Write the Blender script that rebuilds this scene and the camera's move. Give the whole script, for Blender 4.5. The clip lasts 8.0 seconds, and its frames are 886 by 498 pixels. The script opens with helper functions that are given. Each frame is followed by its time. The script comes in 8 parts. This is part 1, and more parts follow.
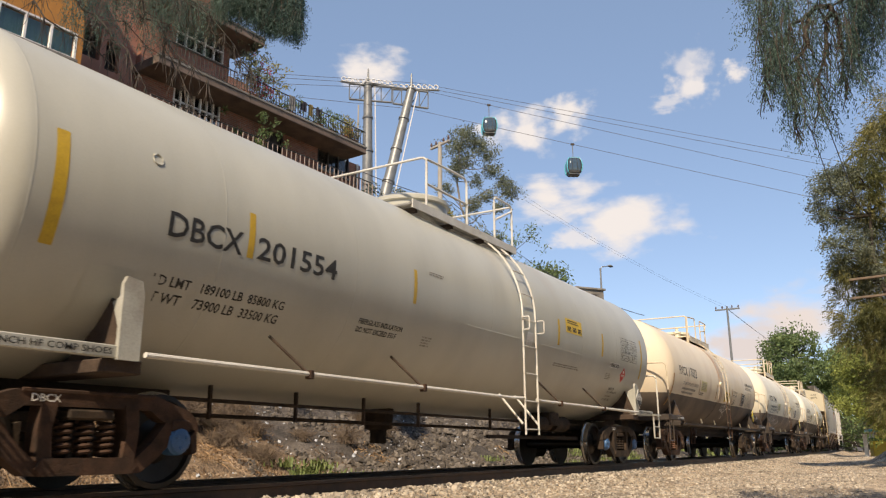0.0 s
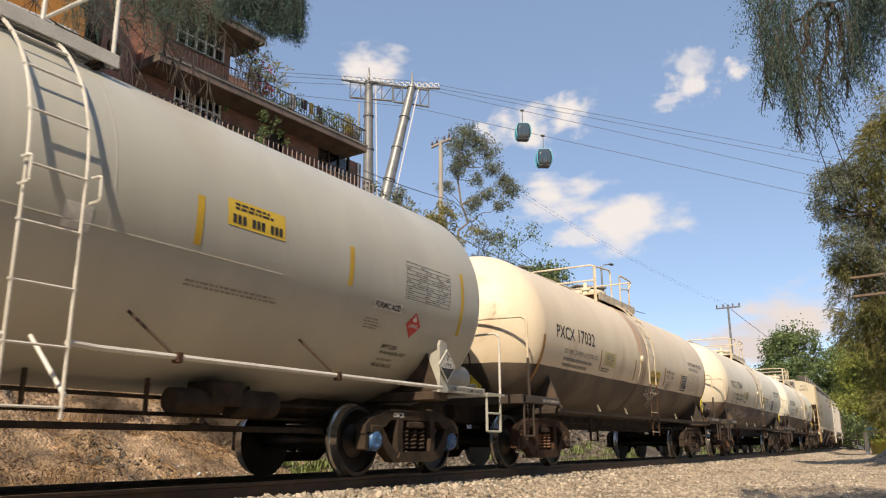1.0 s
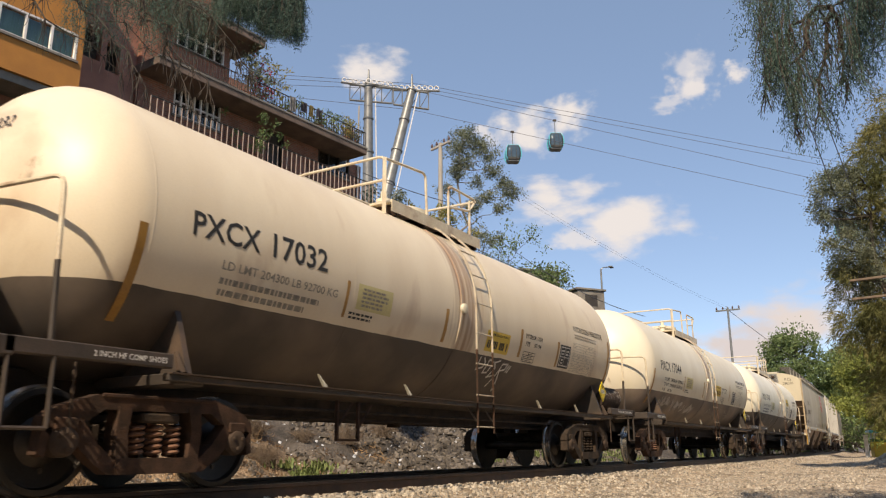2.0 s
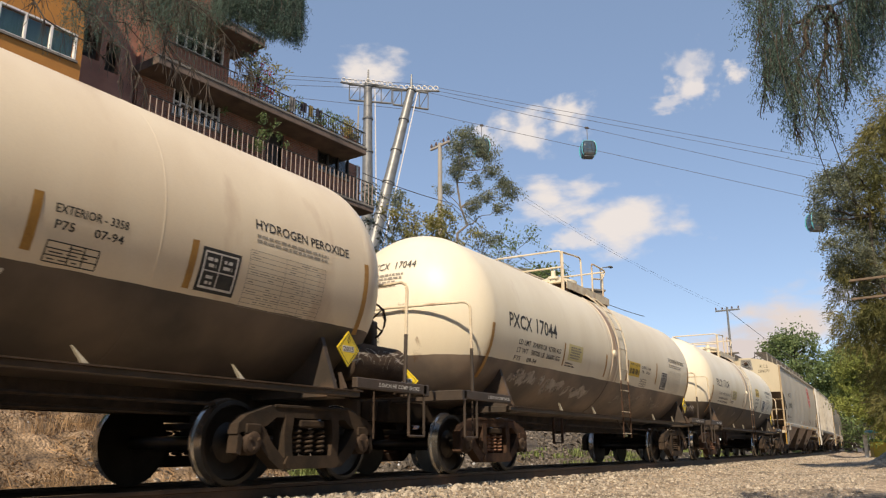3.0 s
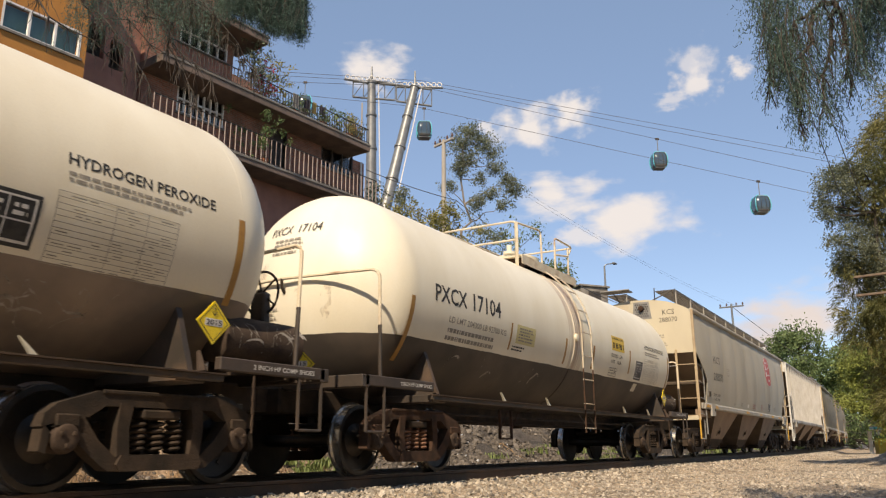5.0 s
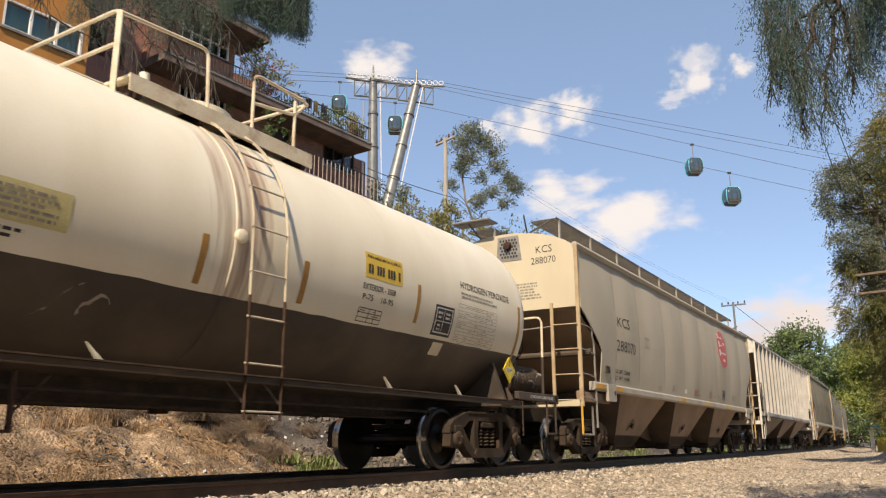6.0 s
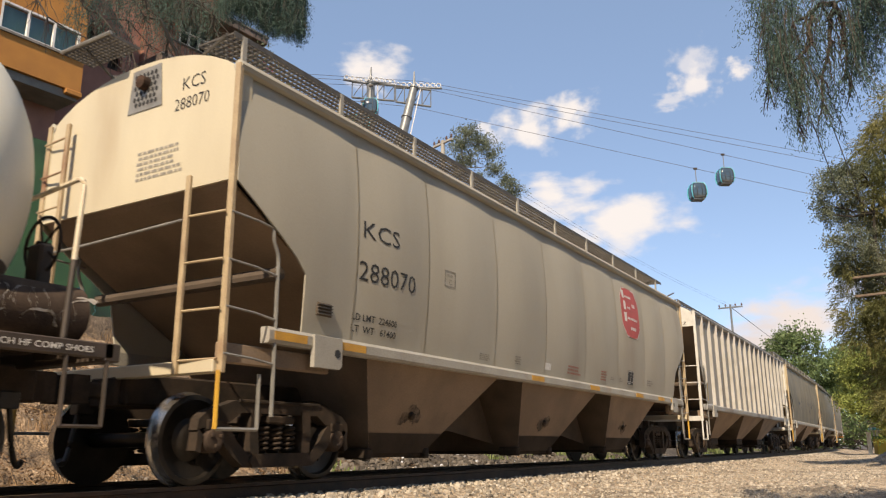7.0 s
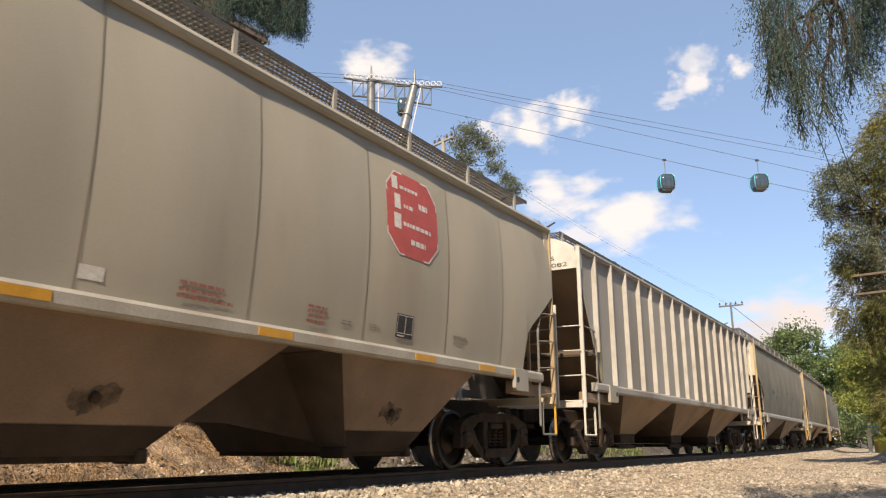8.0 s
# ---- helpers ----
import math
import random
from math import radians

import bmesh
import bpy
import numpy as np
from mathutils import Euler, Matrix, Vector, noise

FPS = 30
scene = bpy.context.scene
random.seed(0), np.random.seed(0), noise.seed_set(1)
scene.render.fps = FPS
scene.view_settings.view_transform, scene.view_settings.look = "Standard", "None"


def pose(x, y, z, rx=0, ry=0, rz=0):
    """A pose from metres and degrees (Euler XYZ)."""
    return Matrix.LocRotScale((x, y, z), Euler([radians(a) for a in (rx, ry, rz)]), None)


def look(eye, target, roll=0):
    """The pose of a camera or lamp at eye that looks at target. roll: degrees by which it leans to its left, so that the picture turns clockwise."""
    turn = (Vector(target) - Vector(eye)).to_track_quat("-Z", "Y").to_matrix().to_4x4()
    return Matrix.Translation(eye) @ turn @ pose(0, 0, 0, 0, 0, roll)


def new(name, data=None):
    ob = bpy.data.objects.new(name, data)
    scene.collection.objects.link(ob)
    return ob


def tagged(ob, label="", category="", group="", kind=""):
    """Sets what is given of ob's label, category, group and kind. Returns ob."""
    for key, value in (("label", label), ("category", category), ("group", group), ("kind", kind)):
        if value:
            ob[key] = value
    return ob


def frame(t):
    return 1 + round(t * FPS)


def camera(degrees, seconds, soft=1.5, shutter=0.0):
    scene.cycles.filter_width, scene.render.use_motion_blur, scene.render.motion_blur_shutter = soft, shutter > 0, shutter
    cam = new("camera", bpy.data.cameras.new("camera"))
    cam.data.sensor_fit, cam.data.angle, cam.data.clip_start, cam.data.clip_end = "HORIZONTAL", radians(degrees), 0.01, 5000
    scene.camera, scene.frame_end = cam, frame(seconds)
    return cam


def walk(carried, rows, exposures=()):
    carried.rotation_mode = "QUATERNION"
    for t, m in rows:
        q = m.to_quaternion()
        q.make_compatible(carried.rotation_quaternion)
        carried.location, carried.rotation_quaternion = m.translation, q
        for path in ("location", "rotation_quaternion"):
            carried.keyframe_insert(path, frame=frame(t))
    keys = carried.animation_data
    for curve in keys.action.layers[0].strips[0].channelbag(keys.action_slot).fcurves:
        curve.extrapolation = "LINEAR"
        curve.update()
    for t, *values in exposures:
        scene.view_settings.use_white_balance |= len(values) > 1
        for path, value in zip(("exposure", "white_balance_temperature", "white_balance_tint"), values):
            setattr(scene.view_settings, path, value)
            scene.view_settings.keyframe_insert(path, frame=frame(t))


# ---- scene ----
# the camera stands still, held in the hand
EYE = (0.0, 0.0, 0.345)
cam = camera(58.91, 8.0, soft=1.2, shutter=0.08)
walk(cam, [
    (0.00, look(EYE, (16.619, 9.978, 5.271), -0.27)),
    (0.25, look(EYE, (16.616, 9.988, 5.260), -0.27)),
    (0.50, look(EYE, (16.613, 9.998, 5.250), -0.27)),
    (0.75, look(EYE, (16.615, 10.000, 5.239), -0.27)),
    (1.00, look(EYE, (16.617, 10.001, 5.229), -0.27)),
    (1.25, look(EYE, (16.610, 9.997, 5.261), -0.27)),
    (1.50, look(EYE, (16.603, 9.993, 5.293), -0.27)),
    (1.70, look(EYE, (16.605, 9.990, 5.293), -0.27)),
    (2.80, look(EYE, (16.612, 9.977, 5.293), -0.27)),
    (3.00, look(EYE, (16.614, 9.975, 5.293), -0.27)),
    (3.25, look(EYE, (16.612, 9.973, 5.304), -0.27)),
    (3.50, look(EYE, (16.609, 9.972, 5.314), -0.27)),
    (3.75, look(EYE, (16.609, 9.984, 5.292), -0.27)),
    (4.00, look(EYE, (16.608, 9.996, 5.271), -0.27)),
    (4.25, look(EYE, (16.596, 10.026, 5.250), -0.27)),
    (4.50, look(EYE, (16.584, 10.056, 5.229), -0.27)),
    (4.70, look(EYE, (16.582, 10.063, 5.222), -0.27)),
    (5.80, look(EYE, (16.570, 10.102, 5.182), -0.27)),
    (6.00, look(EYE, (16.567, 10.109, 5.175), -0.27)),
    (6.25, look(EYE, (16.571, 10.099, 5.186), -0.27)),
    (6.50, look(EYE, (16.574, 10.088, 5.196), -0.27)),
    (6.75, look(EYE, (16.582, 10.068, 5.212), -0.27)),
    (7.00, look(EYE, (16.589, 10.047, 5.229), -0.27)),
    (7.25, look(EYE, (16.587, 10.064, 5.202), -0.27)),
    (7.50, look(EYE, (16.584, 10.081, 5.175), -0.27)),
    (7.75, look(EYE, (16.589, 10.071, 5.180), -0.27)),
    (8.00, look(EYE, (16.593, 10.062, 5.186), -0.27)),
], exposures=[(0.0, 0.60, 7300, 14), (0.5, 0.64, 7300, 14), (1.0, 0.60, 7300, 14), (1.5, 0.55, 7300, 14), (3.5, 0.48, 7300, 14), (4.7, 0.52, 7300, 14), (6.0, 0.68, 7300, 14), (7.0, 0.70, 7300, 14), (7.5, 0.82, 7300, 14), (8.0, 0.80, 7300, 14)])

# ---- daylight: afternoon sun from behind the train's head, hazy blue sky ----
SUN_EL, SUN_AZ = 44.0, 196.0          # height and bearing of the sun, degrees from +x towards +y
world = bpy.data.worlds.new("daylight")
scene.world = world
world.use_nodes = True
wn, wl = world.node_tree.nodes, world.node_tree.links
wn.clear()
sky = wn.new("ShaderNodeTexSky")
sky.sky_type, sky.sun_disc = "NISHITA", False
sky.sun_elevation, sky.sun_rotation = radians(SUN_EL), radians(90 - SUN_AZ)
sky.altitude, sky.air_density, sky.dust_density, sky.ozone_density = 2200, 1.0, 0.2, 2.0
bg = wn.new("ShaderNodeBackground")
bg.inputs[1].default_value = 0.15
wout = wn.new("ShaderNodeOutputWorld")


def cloud(colour, bearing, height, wide, tall, seed, soft=0.75, top=1.0, tone=(3.75, 3.75, 3.85, 1)):
    """Lays one fair-weather cloud over the sky at a bearing and height in degrees."""
    tc = wn.new("ShaderNodeTexCoord")
    c = Vector((math.cos(radians(height)) * math.cos(radians(bearing)), math.cos(radians(height)) * math.sin(radians(bearing)), math.sin(radians(height))))
    r = Vector((math.sin(radians(bearing)), -math.cos(radians(bearing)), 0))
    u = r.cross(c)
    dots = []
    for v, k in ((r, 1 / radians(wide * 1.45)), (u, 1 / radians(tall * 1.45))):
        d = wn.new("ShaderNodeVectorMath")
        d.operation, d.inputs[1].default_value = "DOT_PRODUCT", v * k
        wl.new(tc.outputs["Generated"], d.inputs[0])
        dots.append(d)
    off = u.dot(c) / radians(tall)
    xy = wn.new("ShaderNodeCombineXYZ")
    wl.new(dots[0].outputs["Value"], xy.inputs[0]), wl.new(dots[1].outputs["Value"], xy.inputs[1])
    xy.inputs[2].default_value = seed
    nz = wn.new("ShaderNodeTexNoise")
    nz.inputs["Scale"].default_value, nz.inputs["Detail"].default_value, nz.inputs["Roughness"].default_value = 1.7, 7, 0.5
    wl.new(xy.outputs[0], nz.inputs[0])
    flat = wn.new("ShaderNodeVectorMath")
    flat.operation, flat.inputs[1].default_value = "MULTIPLY", (1, 1, 0)
    wl.new(xy.outputs[0], flat.inputs[0])
    ln = wn.new("ShaderNodeVectorMath")
    ln.operation = "LENGTH"
    wl.new(flat.outputs[0], ln.inputs[0])
    sub = wn.new("ShaderNodeMath")
    sub.operation, sub.inputs[1].default_value = "MULTIPLY_ADD", 1.9
    neg = wn.new("ShaderNodeMath")
    neg.operation, neg.inputs[0].default_value = "SUBTRACT", -0.05
    wl.new(ln.outputs["Value"], neg.inputs[1])
    wl.new(nz.outputs[0], sub.inputs[0]), wl.new(neg.outputs[0], sub.inputs[2])
    front = wn.new("ShaderNodeVectorMath")
    front.operation, front.inputs[1].default_value = "DOT_PRODUCT", c
    wl.new(tc.outputs["Generated"], front.inputs[0])
    gt = wn.new("ShaderNodeMath")
    gt.operation, gt.inputs[1].default_value = "GREATER_THAN", 0.8
    wl.new(front.outputs["Value"], gt.inputs[0])
    mr = wn.new("ShaderNodeMapRange")
    mr.interpolation_type = "SMOOTHSTEP"
    mr.inputs[1].default_value, mr.inputs[2].default_value, mr.inputs[4].default_value = 0.0, soft, top
    wl.new(sub.outputs[0], mr.inputs[0])
    mk = wn.new("ShaderNodeMath")
    mk.operation = "MULTIPLY"
    wl.new(mr.outputs[0], mk.inputs[0]), wl.new(gt.outputs[0], mk.inputs[1])
    mx = wn.new("ShaderNodeMixRGB")
    mx.inputs[2].default_value = tone
    wl.new(mk.outputs[0], mx.inputs[0]), wl.new(colour, mx.inputs[1])
    return mx.outputs[0]


# thin even haze over the whole sky
haze = wn.new("ShaderNodeMixRGB")
haze.inputs[0].default_value, haze.inputs[2].default_value = 0.5, (1.2, 1.84, 2.85, 1)
wl.new(sky.outputs[0], haze.inputs[1])
shade = haze.outputs[0]
shade = cloud(shade, 36.50, 27.06, 2.56, 1.40, 1, top=1)
shade = cloud(shade, 21.18, 23.70, 1.57, 1.24, 4, top=1)
shade = cloud(shade, 24.72, 22.74, 2.06, 1.57, 7, top=1)
shade = cloud(shade, 28.02, 22.85, 0.66, 0.50, 10, top=0.8)
shade = cloud(shade, 11.75, 26.0, 1.35, 1.25, 13, top=0.62)
shade = cloud(shade, 11.95, 24.7, 1.25, 1.15, 14, top=0.9)
shade = cloud(shade, 13.75, 23.8, 1.1, 0.6, 16, top=0.6)
shade = cloud(shade, 8.87, 25.13, 0.83, 0.74, 19, top=0.9)
shade = cloud(shade, 22.53, 17.85, 3.30, 1.49, 22, top=1)
shade = cloud(shade, 17.05, 15.51, 3.51, 1.98, 25, top=1)
shade = cloud(shade, 21.41, 14.86, 1.65, 0.83, 28, top=0.8)
shade = cloud(shade, 6.5, 8.2, 3.8, 2.0, 31, top=1.0, tone=(3.5, 3.3, 3.3, 1))
shade = cloud(shade, 10.4, 6.7, 3.2, 1.7, 34, top=0.95, tone=(3.3, 3.05, 3.05, 1))
shade = cloud(shade, 1.29, 10.24, 3.4, 0.7, 37, top=0.5, tone=(3.3, 3.05, 3.05, 1))
wl.new(shade, bg.inputs[0])
wl.new(bg.outputs[0], wout.inputs[0])
sun = new("sun", bpy.data.lights.new("sun", "SUN"))
sun.data.energy, sun.data.angle, sun.data.color = 4.1, radians(0.6), (1.0, 0.88, 0.70)
_d = Vector((math.cos(radians(SUN_EL)) * math.cos(radians(SUN_AZ)), math.cos(radians(SUN_EL)) * math.sin(radians(SUN_AZ)), math.sin(radians(SUN_EL))))
sun.matrix_world = look(_d * 50, (0, 0, 0))

# ---- materials ----
def mat(name, a, b=None, rough=0.6, metal=0.0, scale=6.0, fine=60.0, bump=0.15, stretch=(1, 1, 1), dirt=None, dirt_at=0.6, rand=0.0, spec=0.5, grain=0.5):
    """Two colours mixed by broad noise, darkened by fine grain, with dirt spots in the third."""
    m = bpy.data.materials.new(name)
    m.use_nodes = True
    n, l = m.node_tree.nodes, m.node_tree.links
    p = n["Principled BSDF"]
    p.inputs["Roughness"].default_value, p.inputs["Metallic"].default_value = rough, metal
    p.inputs["Specular IOR Level"].default_value = spec
    b = b or tuple(c * 0.8 for c in a)
    co = n.new("ShaderNodeTexCoord")
    mp = n.new("ShaderNodeMapping")
    mp.inputs["Scale"].default_value = stretch
    l.new(co.outputs["Object"], mp.inputs[0])
    n1, n2 = n.new("ShaderNodeTexNoise"), n.new("ShaderNodeTexNoise")
    n1.inputs["Scale"].default_value, n2.inputs["Scale"].default_value = scale, fine
    n1.inputs["Detail"].default_value, n2.inputs["Detail"].default_value = 5, 4
    l.new(mp.outputs[0], n1.inputs[0]), l.new(co.outputs["Object"], n2.inputs[0])
    r1 = n.new("ShaderNodeValToRGB")
    r1.color_ramp.elements[0].position, r1.color_ramp.elements[1].position = 0.35, 0.65
    r1.color_ramp.elements[0].color, r1.color_ramp.elements[1].color = (*a, 1), (*b, 1)
    l.new(n1.outputs[0], r1.inputs[0])
    col = r1.outputs[0]
    if dirt:
        n3 = n.new("ShaderNodeTexNoise")
        n3.inputs["Scale"].default_value, n3.inputs["Detail"].default_value = scale * 0.45, 8
        l.new(mp.outputs[0], n3.inputs[0])
        r3 = n.new("ShaderNodeValToRGB")
        r3.color_ramp.elements[0].position, r3.color_ramp.elements[1].position = dirt_at, min(dirt_at + 0.16, 1)
        l.new(n3.outputs[0], r3.inputs[0])
        mx = n.new("ShaderNodeMixRGB")
        mx.inputs[2].default_value = (*dirt, 1)
        l.new(r3.outputs[0], mx.inputs[0]), l.new(col, mx.inputs[1])
        col = mx.outputs[0]
    g = n.new("ShaderNodeMixRGB")
    g.blend_type, g.inputs[0].default_value = "MULTIPLY", grain
    rg = n.new("ShaderNodeValToRGB")
    rg.color_ramp.elements[0].position, rg.color_ramp.elements[1].position = 0.25, 0.6
    rg.color_ramp.elements[0].color = (0.6, 0.6, 0.6, 1)
    l.new(n2.outputs[0], rg.inputs[0]), l.new(col, g.inputs[1]), l.new(rg.outputs[0], g.inputs[2])
    col = g.outputs[0]
    if rand:
        oi = n.new("ShaderNodeObjectInfo")
        hs = n.new("ShaderNodeHueSaturation")
        mr = n.new("ShaderNodeMapRange")
        mr.inputs[3].default_value, mr.inputs[4].default_value = 1 - rand, 1 + rand
        l.new(oi.outputs["Random"], mr.inputs[0]), l.new(mr.outputs[0], hs.inputs["Value"]), l.new(col, hs.inputs["Color"])
        col = hs.outputs[0]
    l.new(col, p.inputs["Base Color"])
    if bump:
        bp = n.new("ShaderNodeBump")
        bp.inputs["Strength"].default_value, bp.inputs["Distance"].default_value = bump, 0.02
        l.new(n2.outputs[0], bp.inputs["Height"]), l.new(bp.outputs[0], p.inputs["Normal"])
    return m


M = {}
M["grey_tank"] = mat("grey_tank_paint", (0.465, 0.46, 0.40), (0.40, 0.395, 0.345), 0.34, scale=1.2, bump=0.012, grain=0.12, stretch=(1, 1, 0.3), dirt=(0.40, 0.35, 0.27), dirt_at=0.62)
M["grey_trim"] = mat("grey_trim_paint", (0.44, 0.44, 0.395), (0.35, 0.345, 0.30), 0.5, scale=2.5, bump=0.06, dirt=(0.20, 0.16, 0.12), dirt_at=0.60)
M["cream"] = mat("cream_paint", (0.74, 0.69, 0.55), (0.66, 0.60, 0.46), 0.5, scale=1.5, bump=0.04, stretch=(1, 1, 0.25), dirt=(0.36, 0.24, 0.14), dirt_at=0.66)
M["black"] = mat("black_paint", (0.022, 0.020, 0.018), (0.05, 0.04, 0.03), 0.5, scale=3, bump=0.08)
M["steel"] = mat("grimy_steel", (0.030, 0.024, 0.019), (0.06, 0.042, 0.030), 0.9, 0.0, scale=5, bump=0.3, dirt=(0.058, 0.038, 0.026), dirt_at=0.62, spec=0.2)
M["rust"] = mat("rusty_steel", (0.075, 0.042, 0.028), (0.04, 0.026, 0.019), 0.9, 0.0, scale=8, bump=0.3, spec=0.2)
M["wheel"] = mat("wheel_steel", (0.05, 0.042, 0.036), (0.03, 0.026, 0.022), 0.45, 0.7, scale=4, bump=0.1)
M["rail"] = mat("rail_steel", (0.10, 0.06, 0.04), (0.06, 0.04, 0.03), 0.6, 0.4, scale=5)
M["bright"] = mat("polished_rail_head", (0.5, 0.48, 0.45), (0.4, 0.38, 0.35), 0.25, 0.9, scale=5, bump=0.02)
M["hopper"] = mat("grey_hopper_paint", (0.43, 0.398, 0.325), (0.375, 0.345, 0.28), 0.72, scale=0.9, bump=0.015, grain=0.15, stretch=(1, 1, 0.3), dirt=(0.27, 0.22, 0.17), dirt_at=0.64)
M["hopper_low"] = mat("dusty_brown_hopper_paint", (0.28, 0.198, 0.13), (0.20, 0.14, 0.092), 0.8, scale=1.2, bump=0.06, dirt=(0.12, 0.08, 0.06), dirt_at=0.62)
M["hopper_end"] = mat("cream_hopper_end_paint", (0.57, 0.51, 0.37), (0.49, 0.43, 0.31), 0.55, scale=1.1, bump=0.015, dirt=(0.36, 0.27, 0.17), dirt_at=0.60, grain=0.15, stretch=(1, 1, 0.35))
M["ground"] = mat("gravel_soil", (0.43, 0.345, 0.25), (0.28, 0.215, 0.15), 0.95, scale=1.4, fine=25, bump=0.8, dirt=(0.13, 0.10, 0.07), dirt_at=0.55)


# ---- mesh helpers ----
def part(name, bm, material, parent=None, label="", m=None, smooth=False, kind=""):
    """Links a bmesh (or a finished mesh) as one mesh object under a thing or part."""
    if isinstance(bm, bmesh.types.BMesh):
        me = bpy.data.meshes.new(name)
        bm.normal_update()
        bm.to_mesh(me)
        bm.free()
        if smooth:
            me.shade_smooth()
            me.set_sharp_from_angle(angle=radians(38))
        for q in (material if isinstance(material, (list, tuple)) else [material]):
            me.materials.append(q)
    else:
        me = bm
    ob = new(name, me)
    if parent:
        ob.parent = parent
    if m is not None:
        ob.matrix_basis = m
    if label or kind:
        tagged(ob, label, kind=kind)
    return ob


def thing(name, label, category, m=None, group="", kind=""):
    ob = new(name)
    ob.empty_display_size = 0.2
    if m is not None:
        ob.matrix_basis = m
    return tagged(ob, label, category, group, kind)


def box(bm, x0, x1, y0, y1, z0, z1, bev=0.0, mi=0):
    r = bmesh.ops.create_cube(bm, size=1)
    vs = r["verts"]
    for v in vs:
        v.co = Vector(((x0 + x1) / 2 + v.co.x * (x1 - x0), (y0 + y1) / 2 + v.co.y * (y1 - y0), (z0 + z1) / 2 + v.co.z * (z1 - z0)))
    if mi:
        for f in {f for v in vs for f in v.link_faces}:
            f.material_index = mi
    if bev:
        bmesh.ops.bevel(bm, geom=list({e for v in vs for e in v.link_edges}), offset=bev, segments=1, affect="EDGES")
    return bm


def B(*a, **k):
    return box(bmesh.new(), *a, **k)


def tube(bm, pts, r, seg=6, r2=None, mi=0):
    """A pipe along a line of points, closed at both ends."""
    pts = [Vector(p) for p in pts]
    rings = []
    for i, p in enumerate(pts):
        d = (pts[min(i + 1, len(pts) - 1)] - pts[max(i - 1, 0)]).normalized()
        u = d.cross(Vector((0, 0, 1)) if abs(d.z) < 0.9 else Vector((1, 0, 0))).normalized()
        w = d.cross(u)
        rr = r if r2 is None else r + (r2 - r) * i / (len(pts) - 1)
        rings.append([bm.verts.new(p + rr * (math.cos(2 * math.pi * k / seg) * u + math.sin(2 * math.pi * k / seg) * w)) for k in range(seg)])
    for a, b in zip(rings, rings[1:]):
        for k in range(seg):
            bm.faces.new((a[k], a[(k + 1) % seg], b[(k + 1) % seg], b[k])).material_index = mi
    bm.faces.new(rings[0][::-1]).material_index = mi
    bm.faces.new(rings[-1]).material_index = mi
    return bm


def T(*a, **k):
    return tube(bmesh.new(), *a, **k)


def lathe(bm, prof, seg=48, axis="x", mi=0):
    """Turns (along, radius) pairs about an axis."""
    rings = []
    for s, r in prof:
        ring = []
        for k in range(seg):
            a = 2 * math.pi * k / seg
            c, d = r * math.cos(a), r * math.sin(a)
            ring.append(bm.verts.new({"x": (s, c, d), "y": (d, s, c), "z": (c, d, s)}[axis]))
        rings.append(ring)
    for a, b in zip(rings, rings[1:]):
        for k in range(seg):
            bm.faces.new((a[k], a[(k + 1) % seg], b[(k + 1) % seg], b[k])).material_index = mi
    bm.faces.new(rings[0][::-1]).material_index = mi
    bm.faces.new(rings[-1]).material_index = mi
    bmesh.ops.recalc_face_normals(bm, faces=bm.faces)
    return bm


def prism(bm, poly, a, b, axis="y", mi=0):
    """A flat outline given in two axes, drawn out along the third from a to b."""
    def at(p, t):
        return {"y": (p[0], t, p[1]), "x": (t, p[0], p[1]), "z": (p[0], p[1], t)}[axis]
    lo, hi = [bm.verts.new(at(p, a)) for p in poly], [bm.verts.new(at(p, b)) for p in poly]
    fs = [bm.faces.new(lo), bm.faces.new(hi[::-1])]
    for i in range(len(poly)):
        j = (i + 1) % len(poly)
        fs.append(bm.faces.new((lo[j], lo[i], hi[i], hi[j])))
    for f in fs:
        f.material_index = mi
    bmesh.ops.recalc_face_normals(bm, faces=fs)
    return bm


# ---- the line of the track: straight, then a slow curve away ----
YC, CURVE_S, CURVE_K = 6.75, 21.5, 0.00098


def on_track(s, off=0.0, z=0.0):
    d = max(s - CURVE_S, 0.0)
    a = CURVE_K * d
    x, y = (s, YC) if d == 0 else (CURVE_S + math.sin(a) / CURVE_K, YC + (1 - math.cos(a)) / CURVE_K)
    return pose(x - math.sin(a) * off, y + math.cos(a) * off, z, 0, 0, math.degrees(a))


def gone(t):
    """How far the train has rolled at t seconds, counted from the fourth second; it gathers speed slowly."""
    return 8.27 * (t - 4.0) + 0.026 * (t - 4.0) ** 2


def along(s, t):
    return s - gone(t)

M["white_paint"] = mat("chalky_white_paint", (0.66, 0.65, 0.60), (0.55, 0.53, 0.48), 0.5, scale=4, bump=0.05, dirt=(0.30, 0.22, 0.15), dirt_at=0.68)
M["cream_rail"] = mat("worn_cream_rail_paint", (0.70, 0.63, 0.48), (0.60, 0.50, 0.36), 0.55, scale=5, bump=0.08, dirt=(0.28, 0.14, 0.07), dirt_at=0.58)
M["ladder"] = mat("worn_ladder_paint", (0.55, 0.49, 0.38), (0.40, 0.34, 0.26), 0.6, scale=3, bump=0.08, dirt=(0.20, 0.12, 0.08), dirt_at=0.55)
M["sill"] = mat("dusty_black_sill_paint", (0.035, 0.028, 0.022), (0.07, 0.05, 0.038), 0.6, scale=3, bump=0.1, dirt=(0.16, 0.10, 0.06), dirt_at=0.62)
